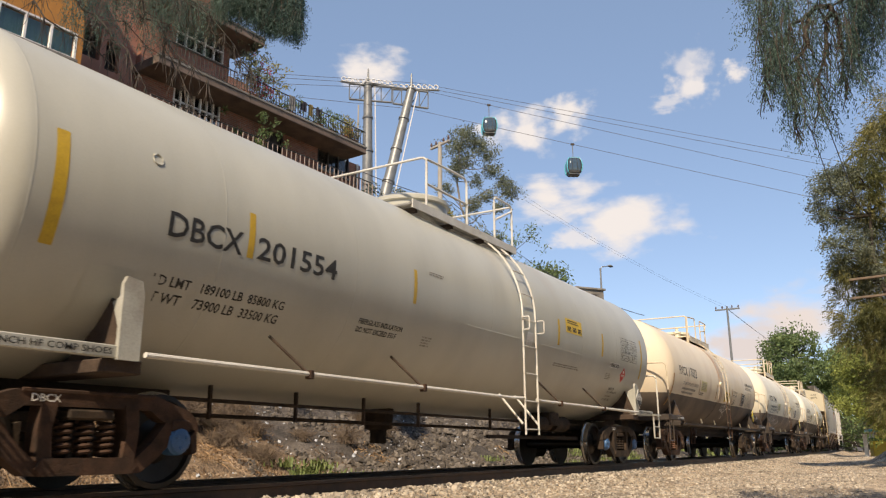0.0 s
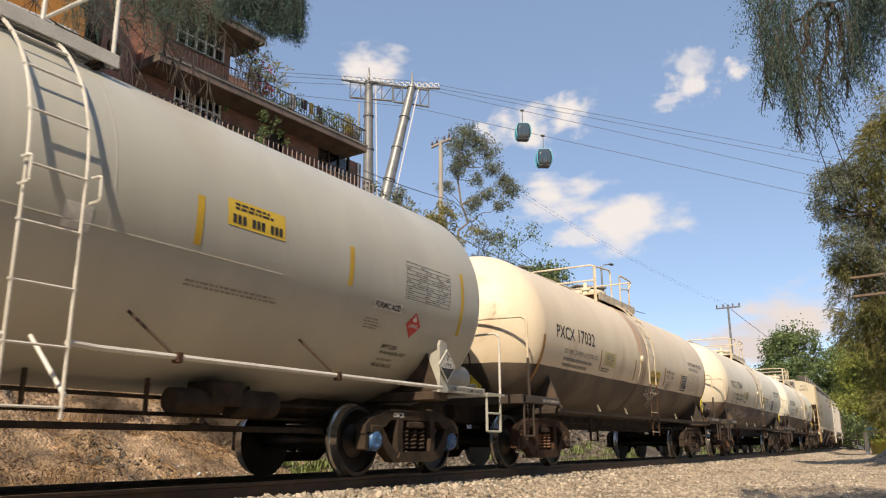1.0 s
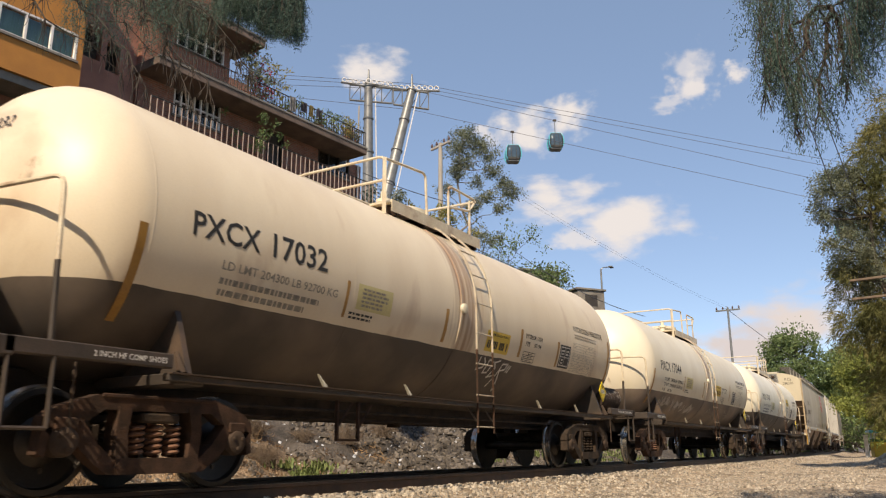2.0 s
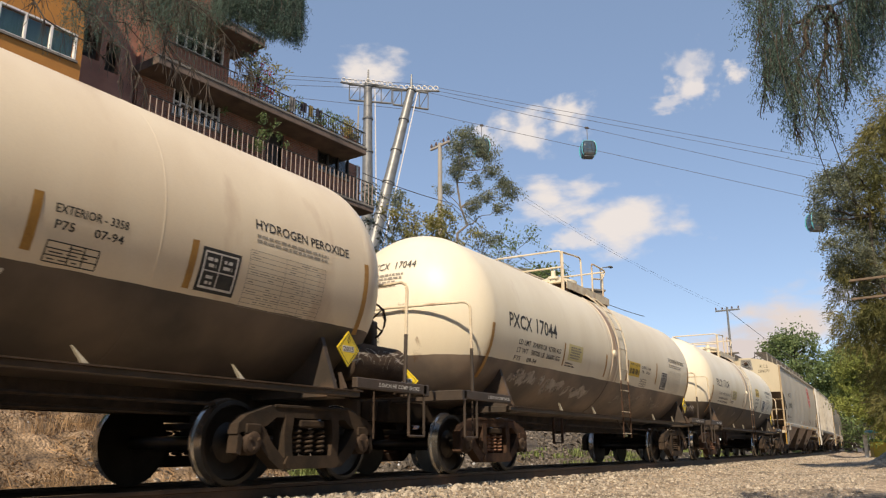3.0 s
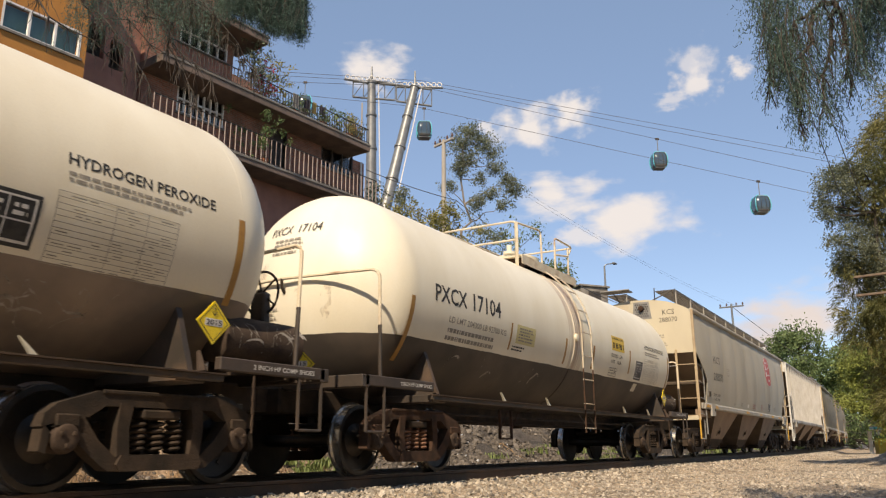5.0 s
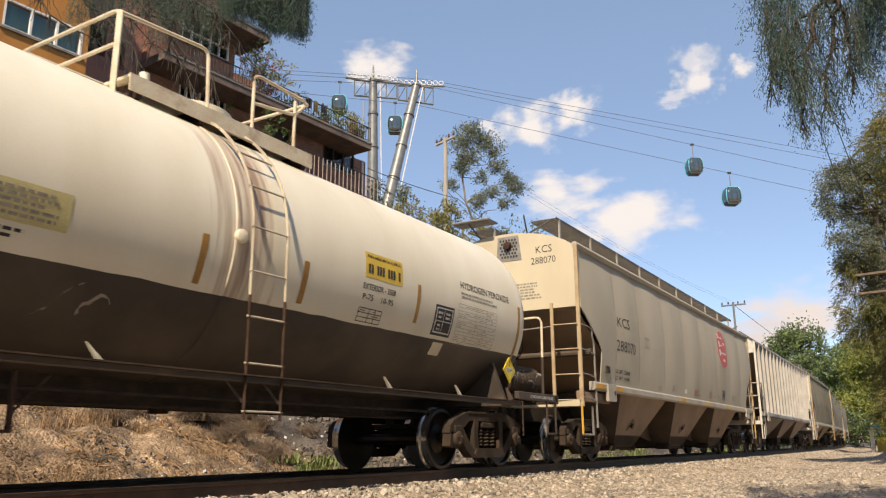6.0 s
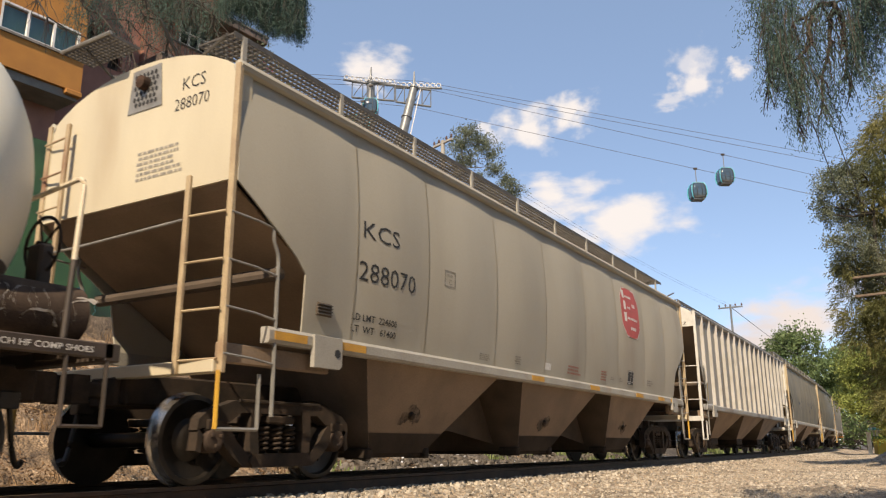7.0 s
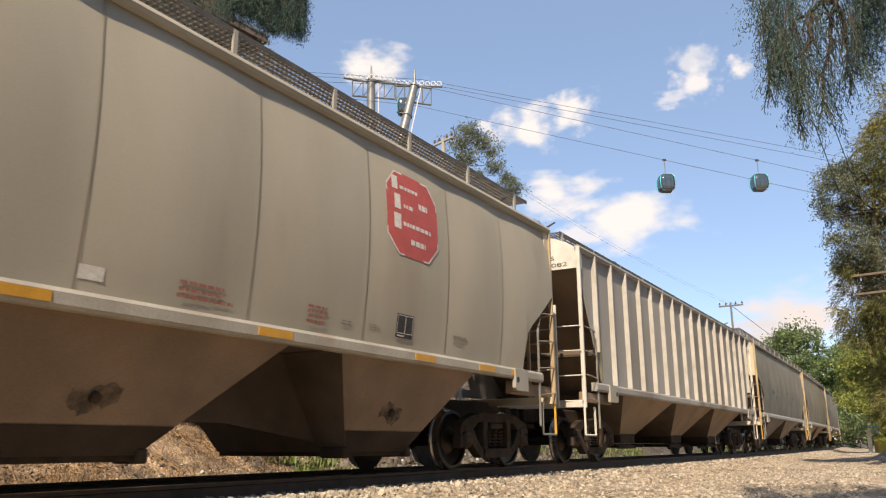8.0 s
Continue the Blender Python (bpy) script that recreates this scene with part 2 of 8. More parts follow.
M["dusty"] = mat("dusty_brown_steel", (0.085, 0.06, 0.045), (0.05, 0.036, 0.028), 0.92, spec=0.2, scale=5, bump=0.2, dirt=(0.07, 0.05, 0.04), dirt_at=0.6)
M["rust_orange"] = mat("bright_rust", (0.22, 0.11, 0.065), (0.13, 0.065, 0.04), 0.8, scale=8, bump=0.2)
M["blue_cap"] = mat("blue_paint", (0.035, 0.11, 0.26), (0.05, 0.14, 0.30), 0.45, scale=9, bump=0.1, dirt=(0.05, 0.04, 0.035), dirt_at=0.58)
M["steel_grey"] = mat("galvanised_steel", (0.33, 0.32, 0.29), (0.24, 0.23, 0.21), 0.5, 0.4, scale=6, bump=0.08)
M["yellow"] = mat("yellow_reflective_tape", (0.62, 0.40, 0.03), (0.52, 0.33, 0.03), 0.45, scale=5, bump=0.02, dirt=(0.35, 0.24, 0.07), dirt_at=0.65)
M["ochre"] = mat("ochre_reflective_tape", (0.42, 0.22, 0.04), (0.33, 0.17, 0.04), 0.5, scale=6, bump=0.02)
M["sign_yellow"] = mat("yellow_sign_sheet", (0.72, 0.50, 0.05), (0.66, 0.45, 0.05), 0.45, scale=4, bump=0.02)
M["sign_bright"] = mat("bright_yellow_sheet", (0.80, 0.62, 0.03), (0.76, 0.57, 0.03), 0.4, scale=4, bump=0.01)
M["sign_pale"] = mat("bleached_yellow_sheet", (0.62, 0.55, 0.26), (0.56, 0.49, 0.24), 0.5, scale=6, bump=0.02)
M["red"] = mat("red_sheet", (0.62, 0.035, 0.03), (0.52, 0.03, 0.03), 0.45, scale=6, bump=0.02)
M["logo_red"] = mat("chalky_red_paint", (0.55, 0.10, 0.09), (0.45, 0.09, 0.08), 0.6, scale=5, bump=0.02, dirt=(0.45, 0.35, 0.30), dirt_at=0.66)
M["ink"] = mat("black_stencil_paint", (0.018, 0.018, 0.018), (0.04, 0.038, 0.035), 0.6, scale=20, bump=0)
M["ink_faded"] = mat("faded_stencil_paint", (0.20, 0.185, 0.16), (0.34, 0.31, 0.26), 0.65, scale=20, bump=0)
M["ink_red"] = mat("faded_red_stencil_paint", (0.38, 0.12, 0.09), (0.36, 0.20, 0.15), 0.65, scale=20, bump=0)
M["white_ink"] = mat("white_stencil_paint", (0.72, 0.70, 0.66), (0.60, 0.58, 0.54), 0.6, scale=14, bump=0)
M["spray"] = mat("worn_spray_paint", (0.42, 0.385, 0.345), (0.24, 0.21, 0.18), 0.7, scale=7, bump=0.02)


def chalky(m, lo, hi):
    """Paint worn through in flecks: the surface below shows between them."""
    n, l = m.node_tree.nodes, m.node_tree.links
    co, nz, mr = n.new("ShaderNodeTexCoord"), n.new("ShaderNodeTexNoise"), n.new("ShaderNodeMapRange")
    nz.inputs["Scale"].default_value, nz.inputs["Detail"].default_value, nz.inputs["Roughness"].default_value = 5.5, 9, 0.7
    mr.inputs[1].default_value, mr.inputs[2].default_value, mr.inputs[4].default_value = lo, hi, 0.85
    l.new(co.outputs["Object"], nz.inputs[0]), l.new(nz.outputs[0], mr.inputs[0]), l.new(mr.outputs[0], n["Principled BSDF"].inputs["Alpha"])


M["scrubbed"] = mat("scrubbed_pale_paint", (0.52, 0.475, 0.43), (0.36, 0.32, 0.28), 0.75, scale=5, bump=0.02)
chalky(M["scrubbed"], 0.34, 0.52)
M["stain"] = mat("thin_rust_stain", (0.34, 0.18, 0.09), (0.22, 0.11, 0.06), 0.8, scale=4, bump=0.0)
chalky(M["stain"], 0.48, 0.85)
M["grime"] = mat("greasy_grime", (0.05, 0.038, 0.03), (0.08, 0.06, 0.045), 0.7, scale=6, bump=0.02)
chalky(M["grime"], 0.40, 0.62)
chalky(M["spray"], 0.32, 0.48)
M["orange"] = mat("orange_paint", (0.72, 0.25, 0.02), (0.62, 0.20, 0.02), 0.5, scale=4, bump=0.04)
M["hopper_green"] = mat("grey_green_hopper_paint", (0.235, 0.205, 0.145), (0.17, 0.155, 0.115), 0.75, scale=1.0, bump=0.04, dirt=(0.10, 0.11, 0.10), dirt_at=0.55)
M["hopper_pale"] = mat("pale_grey_hopper_paint", (0.33, 0.325, 0.31), (0.26, 0.255, 0.24), 0.7, scale=1.0, bump=0.02, dirt=(0.15, 0.115, 0.09), dirt_at=0.56, grain=0.2, stretch=(1, 1, 0.3))


def two_tone(name, white, worn, rust_at, seed, belly=1.0):
    """Cream above and black below a painted line, with rust runs and road grime."""
    m = mat(name, white, worn, 0.5, scale=1.3, bump=0.012, grain=0.12, stretch=(1, 1, 0.25), dirt=(0.42, 0.29, 0.17), dirt_at=0.67)
    n, l = m.node_tree.nodes, m.node_tree.links
    p = n["Principled BSDF"]
    clean = p.inputs["Base Color"].links[0].from_socket
    co = n.new("ShaderNodeTexCoord")
    sp = n.new("ShaderNodeSeparateXYZ")
    l.new(co.outputs["Object"], sp.inputs[0])
    # rust runs: noise stretched along the fall line
    mp = n.new("ShaderNodeMapping")
    mp.inputs["Location"].default_value = (seed * 3.1, 0, 0)
    mp.inputs["Scale"].default_value = (1.1, 0.4, 0.4)
    nz = n.new("ShaderNodeTexNoise")
    nz.inputs["Scale"].default_value, nz.inputs["Detail"].default_value = 1.4, 7
    l.new(co.outputs["Object"], mp.inputs[0]), l.new(mp.outputs[0], nz.inputs[0])
    rp = n.new("ShaderNodeValToRGB")
    rp.color_ramp.elements[0].position, rp.color_ramp.elements[1].position = rust_at, rust_at + 0.14
    l.new(nz.outputs[0], rp.inputs[0])
    mr = n.new("ShaderNodeMixRGB")
    mr.inputs[2].default_value = (0.30, 0.15, 0.075, 1)
    sc = n.new("ShaderNodeMath")
    sc.operation, sc.inputs[1].default_value = "MULTIPLY", 0.5
    l.new(rp.outputs[0], sc.inputs[0])
    l.new(sc.outputs[0], mr.inputs[0]), l.new(clean, mr.inputs[1])
    # a wider rust run under the walkway, beside the ladder
    m2 = n.new("ShaderNodeMapping")
    m2.inputs["Location"].default_value = (seed * 1.7, 0, 0)
    m2.inputs["Scale"].default_value = (9, 0.6, 0.6)
    z2 = n.new("ShaderNodeTexNoise")
    z2.inputs["Scale"].default_value, z2.inputs["Detail"].default_value = 1.2, 6
    l.new(co.outputs["Object"], m2.inputs[0]), l.new(m2.outputs[0], z2.inputs[0])
    sh = n.new("ShaderNodeMath")
    sh.operation, sh.inputs[1].default_value = "ADD", 0.25
    ab = n.new("ShaderNodeMath")
    ab.operation = "ABSOLUTE"
    l.new(sp.outputs["X"], sh.inputs[0]), l.new(sh.outputs[0], ab.inputs[0])
    wd = n.new("ShaderNodeMapRange")
    wd.inputs[1].default_value, wd.inputs[2].default_value, wd.inputs[3].default_value, wd.inputs[4].default_value = 0.1, 0.95, 0.33, -0.35
    l.new(ab.outputs[0], wd.inputs[0])
    sm = n.new("ShaderNodeMath")
    l.new(z2.outputs[0], sm.inputs[0]), l.new(wd.outputs[0], sm.inputs[1])
    r2 = n.new("ShaderNodeMapRange")
    r2.inputs[1].default_value, r2.inputs[2].default_value, r2.inputs[4].default_value = 0.60, 0.92, 0.85
    l.new(sm.outputs[0], r2.inputs[0])
    run = n.new("ShaderNodeMixRGB")
    run.inputs[2].default_value = (0.26, 0.14, 0.08, 1)
    l.new(r2.outputs[0], run.inputs[0]), l.new(mr.outputs[0], run.inputs[1])
    mr = run
    # the painted line
    wob = n.new("ShaderNodeTexNoise")
    wob.inputs["Scale"].default_value = 2.5
    l.new(co.outputs["Object"], wob.inputs[0])
    ad = n.new("ShaderNodeMath")
    ad.operation, ad.inputs[1].default_value = "MULTIPLY_ADD", 0.03
    l.new(wob.outputs[0], ad.inputs[0]), l.new(sp.outputs["Z"], ad.inputs[2])
    gt = n.new("ShaderNodeMath")
    gt.operation, gt.inputs[1].default_value = "LESS_THAN", -0.605
    l.new(ad.outputs[0], gt.inputs[0])
    bk = n.new("ShaderNodeValToRGB")
    bk.color_ramp.elements[0].position, bk.color_ramp.elements[1].position = 0.40, 0.72
    bk.color_ramp.elements[0].color, bk.color_ramp.elements[1].color = (0.085 * belly, 0.069 * belly, 0.059 * belly, 1), (0.215 * belly, 0.165 * belly, 0.125 * belly, 1)
    n4 = n.new("ShaderNodeTexNoise")
    n4.inputs["Scale"].default_value, n4.inputs["Detail"].default_value = 1.1, 8
    l.new(co.outputs["Object"], n4.inputs[0]), l.new(n4.outputs[0], bk.inputs[0])
    mb = n.new("ShaderNodeMixRGB")
    l.new(gt.outputs[0], mb.inputs[0]), l.new(mr.outputs[0], mb.inputs[1]), l.new(bk.outputs[0], mb.inputs[2])
    l.new(mb.outputs[0], p.inputs["Base Color"])
    gl = n.new("ShaderNodeMapRange")
    gl.inputs[3].default_value, gl.inputs[4].default_value = 0.45, 0.62
    l.new(gt.outputs[0], gl.inputs[0]), l.new(gl.outputs[0], p.inputs["Roughness"])
    return m


M["two_tone0"] = two_tone("cream_and_black_tank_paint", (0.76, 0.72, 0.60), (0.68, 0.63, 0.50), 0.70, 1, 0.45)
M["two_tone1"] = two_tone("cream_and_black_streaked_paint", (0.74, 0.69, 0.56), (0.67, 0.61, 0.48), 0.67, 2, 1.25)
M["two_tone2"] = two_tone("cream_and_black_rusty_paint", (0.73, 0.64, 0.49), (0.66, 0.56, 0.42), 0.61, 3, 0.75)

# ---- lettering ----
def glyphs(text, bold):
    """The outline of a line of text as a flat mesh: points in the unit square and faces."""
    cu = bpy.data.curves.new("lettering", "FONT")
    cu.body, cu.resolution_u, cu.offset = text, 2, bold
    ob = bpy.data.objects.new("lettering", cu)
    me = ob.to_mesh()
    pts = [(v.co.x, v.co.y) for v in me.vertices]
    fcs = [tuple(p.vertices) for p in me.polygons]
    ob.to_mesh_clear()
    bpy.data.objects.remove(ob)
    bpy.data.curves.remove(cu)
    x0, x1 = min(p[0] for p in pts), max(p[0] for p in pts)
    y0, y1 = min(p[1] for p in pts), max(p[1] for p in pts)
    return [((x - x0) / (x1 - x0), (y - y0) / (y1 - y0)) for x, y in pts], fcs


GLYPH = {}


def write(bm, text, u0, v0, u1, v1, at, bold=0.014):
    """Sets a line of text into the box u0..u1, v0..v1 of a surface; at(u, v) gives the place."""
    if (text, bold) not in GLYPH:
        GLYPH[text, bold] = glyphs(text, bold)
    pts, fcs = GLYPH[text, bold]
    flat = bmesh.new()
    vs = [flat.verts.new((u0 + (u1 - u0) * x, v0 + (v1 - v0) * y, 0)) for x, y in pts]
    for f in fcs:
        try:
            flat.faces.new([vs[i] for i in f])
        except ValueError:
            pass
    n = int(abs(v1 - v0) / 0.045) + 1
    for i in range(1, n):
        bmesh.ops.bisect_plane(flat, geom=flat.verts[:] + flat.edges[:] + flat.faces[:], plane_co=(0, v0 + (v1 - v0) * i / n, 0), plane_no=(0, 1, 0))
    flat.verts.index_update()
    vs = [bm.verts.new(at(v.co.x, v.co.y)) for v in flat.verts]
    for f in flat.faces:
        bm.faces.new([vs[v.index] for v in f.verts])
    flat.free()
    return bm


def patch(bm, u0, v0, u1, v1, at, n=4, lift=0.0):
    """A thin plate laid on a surface."""
    k = max(1, math.ceil(abs(v1 - v0) / 0.05))
    cols = [[bm.verts.new(at(u0 + (u1 - u0) * i / n, v0 + (v1 - v0) * j / k)) for j in range(k + 1)] for i in range(n + 1)]
    for a, b in zip(cols, cols[1:]):
        for j in range(k):
            bm.faces.new((a[j], b[j], b[j + 1], a[j + 1]))
    return bm


def grid_of_bars(bm, u0, v0, u1, v1, rows, at, frame_w=0.012, seed=1):
    """Writing too small to read: a ruled box with bars in it."""
    rnd = random.Random(seed)
    dv = (v1 - v0) / rows
    for r in range(rows + 1):
        patch(bm, u0, v0 + r * dv - frame_w / 4, u1, v0 + r * dv + frame_w / 4, at, 2)
    for u in (u0, u0 + (u1 - u0) * 0.45, u0 + (u1 - u0) * 0.72, u1):
        patch(bm, u - frame_w / 4, v0, u + frame_w / 4, v1, at, 1)
    for r in range(rows):
        u = u0 + 0.03
        while u < u1 - 0.05:
            w = rnd.uniform(0.04, 0.14)
            if rnd.random() < 0.42:
                patch(bm, u, v0 + (r + 0.38) * dv, min(u + w, u1 - 0.02), v0 + (r + 0.56) * dv, at, 1)
            u += w + 0.03
    return bm


def bar_lines(bm, u0, v0, u1, v1, rows, at, seed=1):
    rnd = random.Random(seed)
    dv = (v1 - v0) / rows
    for r in range(rows):
        u, end = u0 + rnd.uniform(0, 0.03), u1 - rnd.uniform(0, (u1 - u0) * 0.25)
        while u < end:
            w = rnd.uniform(0.03, 0.10)
            patch(bm, u, v0 + (r + 0.2) * dv, min(u + w, end), v0 + (r + 0.75) * dv, at, 1)
            u += w + 0.018
    return bm


# ---- trucks ----
SHARED = {}


def shared(name, make, material, smooth=False):
    if name not in SHARED:
        bm = make()
        me = bpy.data.meshes.new(name)
        bm.normal_update()
        bm.to_mesh(me)
        bm.free()
        if smooth:
            me.shade_smooth()
            me.set_sharp_from_angle(angle=radians(38))
        for q in (material if isinstance(material, (list, tuple)) else [material]):
            me.materials.append(q)
        SHARED[name] = me
    return SHARED[name]


def wheel_mesh():
    bm = bmesh.new()
    for g in (-1, 1):
        o = 0.7175 * g
        prof = [(-0.03, 0.11), (-0.045, 0.30), (-0.035, 0.36), (-0.035, 0.445), (-0.008, 0.445), (0.012, 0.422), (0.10, 0.414), (0.104, 0.40), (0.104, 0.368), (0.06, 0.352), (0.03, 0.20), (0.075, 0.13), (0.09, 0.09)]
        lathe(bm, [(o + p * g, r) for p, r in prof], 40, "y")
    lathe(bm, [(-0.98, 0.065), (-0.62, 0.075), (0.62, 0.075), (0.98, 0.065)], 12, "y")
    for f in bm.faces:
        c = f.calc_center_median()
        rr = math.hypot(c.x, c.z)
        if 0.66 < abs(c.y) < 0.83 and (rr > 0.408 and abs(c.y) < 0.8):
            f.material_index = 1
    for k in range(3):                     # lightening marks cast on the plates
        for g in (-1, 1):
            a = 2 * math.pi * k / 3
            box(bm, 0.23 * math.cos(a) - 0.02, 0.23 * math.cos(a) + 0.02, 0.7175 * g + 0.035 * g - 0.012, 0.7175 * g + 0.035 * g + 0.012, 0.23 * math.sin(a) - 0.02, 0.23 * math.sin(a) + 0.02)
    return bm


def side_frame_mesh():
    """Cast steel frame of one side, outer face towards -y."""
    bm = bmesh.new()
    a, b = -1.08, -0.95
    prism(bm, [(-1.10, 0.50), (-1.08, 0.60), (-0.98, 0.68), (-0.62, 0.79), (0.62, 0.79), (0.98, 0.68), (1.08, 0.60), (1.10, 0.50), (0.88, 0.555), (0.70, 0.58), (0.56, 0.67), (-0.56, 0.67), (-0.70, 0.58), (-0.88, 0.555)], a, b)
    for g in (-1, 1):
        prism(bm, [(g * p, z) for p, z in ((1.02, 0.50), (0.74, 0.575), (0.60, 0.40), (0.44, 0.27), (0.36, 0.29), (0.36, 0.155), (0.50, 0.16), (0.66, 0.27), (0.76, 0.36), (0.80, 0.50))], a - 0.002, b + 0.002)
        prism(bm, [(g * p, z) for p, z in ((0.31, 0.27), (0.43, 0.27), (0.45, 0.50), (0.43, 0.70), (0.30, 0.70), (0.335, 0.50))], a - 0.012, b + 0.012)
        prism(bm, [(g * p, z) for p, z in ((1.10, 0.32), (1.04, 0.30), (1.02, 0.46), (1.08, 0.52))], a, b)
        box(bm, g * 0.89 - 0.10, g * 0.89 + 0.10, a - 0.02, b, 0.50, 0.60, 0.012)
    prism(bm, [(-0.40, 0.155), (0.40, 0.155), (0.44, 0.21), (0.40, 0.285), (-0.40, 0.285), (-0.44, 0.21)], a - 0.03, b + 0.03)
    box(bm, -0.60, 0.60, a - 0.014, a + 0.01, 0.765, 0.80, 0.008)
    return bm


def spring_mesh():
    bm = bmesh.new()
    n, turns = 44, 5.5
    tube(bm, [(0.062 * math.cos(2 * math.pi * turns * i / n), 0.062 * math.sin(2 * math.pi * turns * i / n), 0.295 + 0.275 * i / n) for i in range(n + 1)], 0.018, 5)
    return bm


def bolster_mesh():
    bm = bmesh.new()
    box(bm, -0.20, 0.20, -1.09, 1.09, 0.575, 0.655, 0.015)
    box(bm, -0.17, 0.17, -0.8, 0.8, 0.5, 0.60, 0.02)
    lathe(bm, [(0.64, 0.19), (0.80, 0.19)], 20, "z")
    for g in (-1, 1):
        box(bm, -0.12, 0.12, g * 0.62 - 0.08, g * 0.62 + 0.08, 0.64, 0.76, 0.01)
        box(bm, g * 0.40 - 0.04, g * 0.40 + 0.04, -0.70, 0.70, 0.33, 0.43, 0.012)
        for q in (-1, 1):
            prism(bm, [(g * 0.41, 0.28), (g * 0.47, 0.30), (g * 0.485, 0.42), (g * 0.47, 0.54), (g * 0.41, 0.56)], q * 0.77 - 0.04, q * 0.77 + 0.04)
    tube(bm, [(-0.45, 0.12, 0.62), (0.45, 0.12, 0.46)], 0.022, 6)
    return bm


def cap_mesh():
    bm = lathe(bmesh.new(), [(-1.112, 0.05), (-1.115, 0.088), (-1.105, 0.104), (-1.085, 0.108), (-1.07, 0.125), (-0.94, 0.125)], 20, "y")
    for k in range(3):
        a = 2 * math.pi * k / 3 + 0.5
        lathe_at = (0.062 * math.cos(a), 0.062 * math.sin(a))
        box(bm, lathe_at[0] - 0.016, lathe_at[0] + 0.016, -1.128, -1.10, lathe_at[1] - 0.016, lathe_at[1] + 0.016, 0.004)
    return bm


CARS = []


def truck(car, x, cap, frame_mat="steel", spring="steel"):
    t = part("truck", shared("bolster", bolster_mesh, M["steel"]), None, car, "grimy cast steel truck with two axles", m=pose(x, 0, 0))
    for rz in (0, 180):
        part("side_frame", shared("side_frame_" + frame_mat, side_frame_mesh, M[frame_mat]), None, t, m=pose(0, 0, 0, 0, 0, rz))
        for i in (-0.19, 0.0, 0.19):
            part("spring", shared("spring_" + spring, spring_mesh, M[spring], True), None, t, m=pose(i * (1 if rz == 0 else -1), 0, 0, 0, 0, 0) @ pose(0, -1.0 if rz == 0 else 1.0, 0))
        for a in (-0.89, 0.89):
            part("bearing_cap", shared("cap_" + cap, cap_mesh, M[cap], True), None, t, "painted end cap of the axle bearing", m=pose(a, 0, 0.42, 0, 0, rz))
    for a in (-0.89, 0.89):
        CARS[-1][2].append(part("wheelset", shared("wheelset", wheel_mesh, [M["wheel"], M["bright"]], True), None, t, "worn steel wheels on one axle", m=pose(a, 0, 0.42)))
    return t


def coupler_mesh():
    """Draft gear and knuckle at the end that points to -x; face at x = 0."""
    bm = bmesh.new()
    box(bm, 0.12, 0.75, -0.07, 0.07, 0.80, 0.95, 0.02)
    prism(bm, [(0.20, -0.16), (0.02, -0.17), (-0.02, -0.05), (0.05, 0.0), (-0.06, 0.06), (-0.07, 0.15), (0.06, 0.19), (0.20, 0.14)], 0.74, 1.0, "z")
    box(bm, 0.45, 0.9, -0.20, 0.20, 0.72, 1.02, 0.02)
    return bm


def hose_mesh():
    bm = bmesh.new()
    pts = [(0.30 - 0.30 * i / 12, 0.30 - 0.22 * i / 12, 0.72 - 0.52 * math.sin(math.pi * i / 12 * 0.62)) for i in range(13)]
    tube(bm, pts, 0.026, 7)
    box(bm, 0.24, 0.42, 0.24, 0.36, 0.66, 0.80, 0.01)
    return bm


def bent(pts, r=0.09, n=3):
    """Rounds the corners of a line of points."""
    pts = [Vector(p) for p in pts]
    out = [pts[0]]
    for a, b, c in zip(pts, pts[1:], pts[2:]):
        u, w = (a - b), (c - b)
        q = min(r, u.length / 2, w.length / 2)
        p0, p1 = b + u.normalized() * q, b + w.normalized() * q
        for i in range(n + 1):
            s = i / n
            out.append(p0.lerp(b, s).lerp(b.lerp(p1, s), s))
    return out + [pts[-1]]


def tank_profile(half, head, R):
    q = [radians(a) for a in (89, 80, 70, 60, 50, 40, 30, 22, 15, 8, 3)]
    left = [(-half - head * math.sin(a), R * math.cos(a)) for a in q] + [(-half, R)]
    mid = [(-half + 2 * half * i / 12, R) for i in range(1, 12)]
    return left + mid + [(-x, r) for x, r in left[::-1]]


def on_side(R, zc, lift=0.003):
    """A place on the tank's side by length and by height along the round, 0 at its middle."""
    def at(u, v):
        return Vector((u, -(R + lift) * math.cos(v / R), zc + (R + lift) * math.sin(v / R)))
    return at


def on_head(half, head, R, zc, lift=0.010):
    def at(u, v):
        q = max(1 - (u * u + v * v) / (R * R), 0.0)
        return Vector((-half - head * math.sqrt(q) - lift, -u, zc + v))
    return at


def strip(at, x, d0, d1, R, w=0.075):
    bm = bmesh.new()
    n = 8
    vs = [(bm.verts.new(at(x - w / 2, radians(d0 + (d1 - d0) * i / n) * R)), bm.verts.new(at(x + w / 2, radians(d0 + (d1 - d0) * i / n) * R))) for i in range(n + 1)]
    for a, b in zip(vs, vs[1:]):
        bm.faces.new((a[0], a[1], b[1], b[0]))
    return bm


def seam(R, x, zc):
    """A weld line round the tank."""
    return lathe(bmesh.new(), [(x - 0.016, R - 0.004), (x - 0.008, R + 0.0015), (x + 0.008, R + 0.0015), (x + 0.016, R - 0.004)], 64)


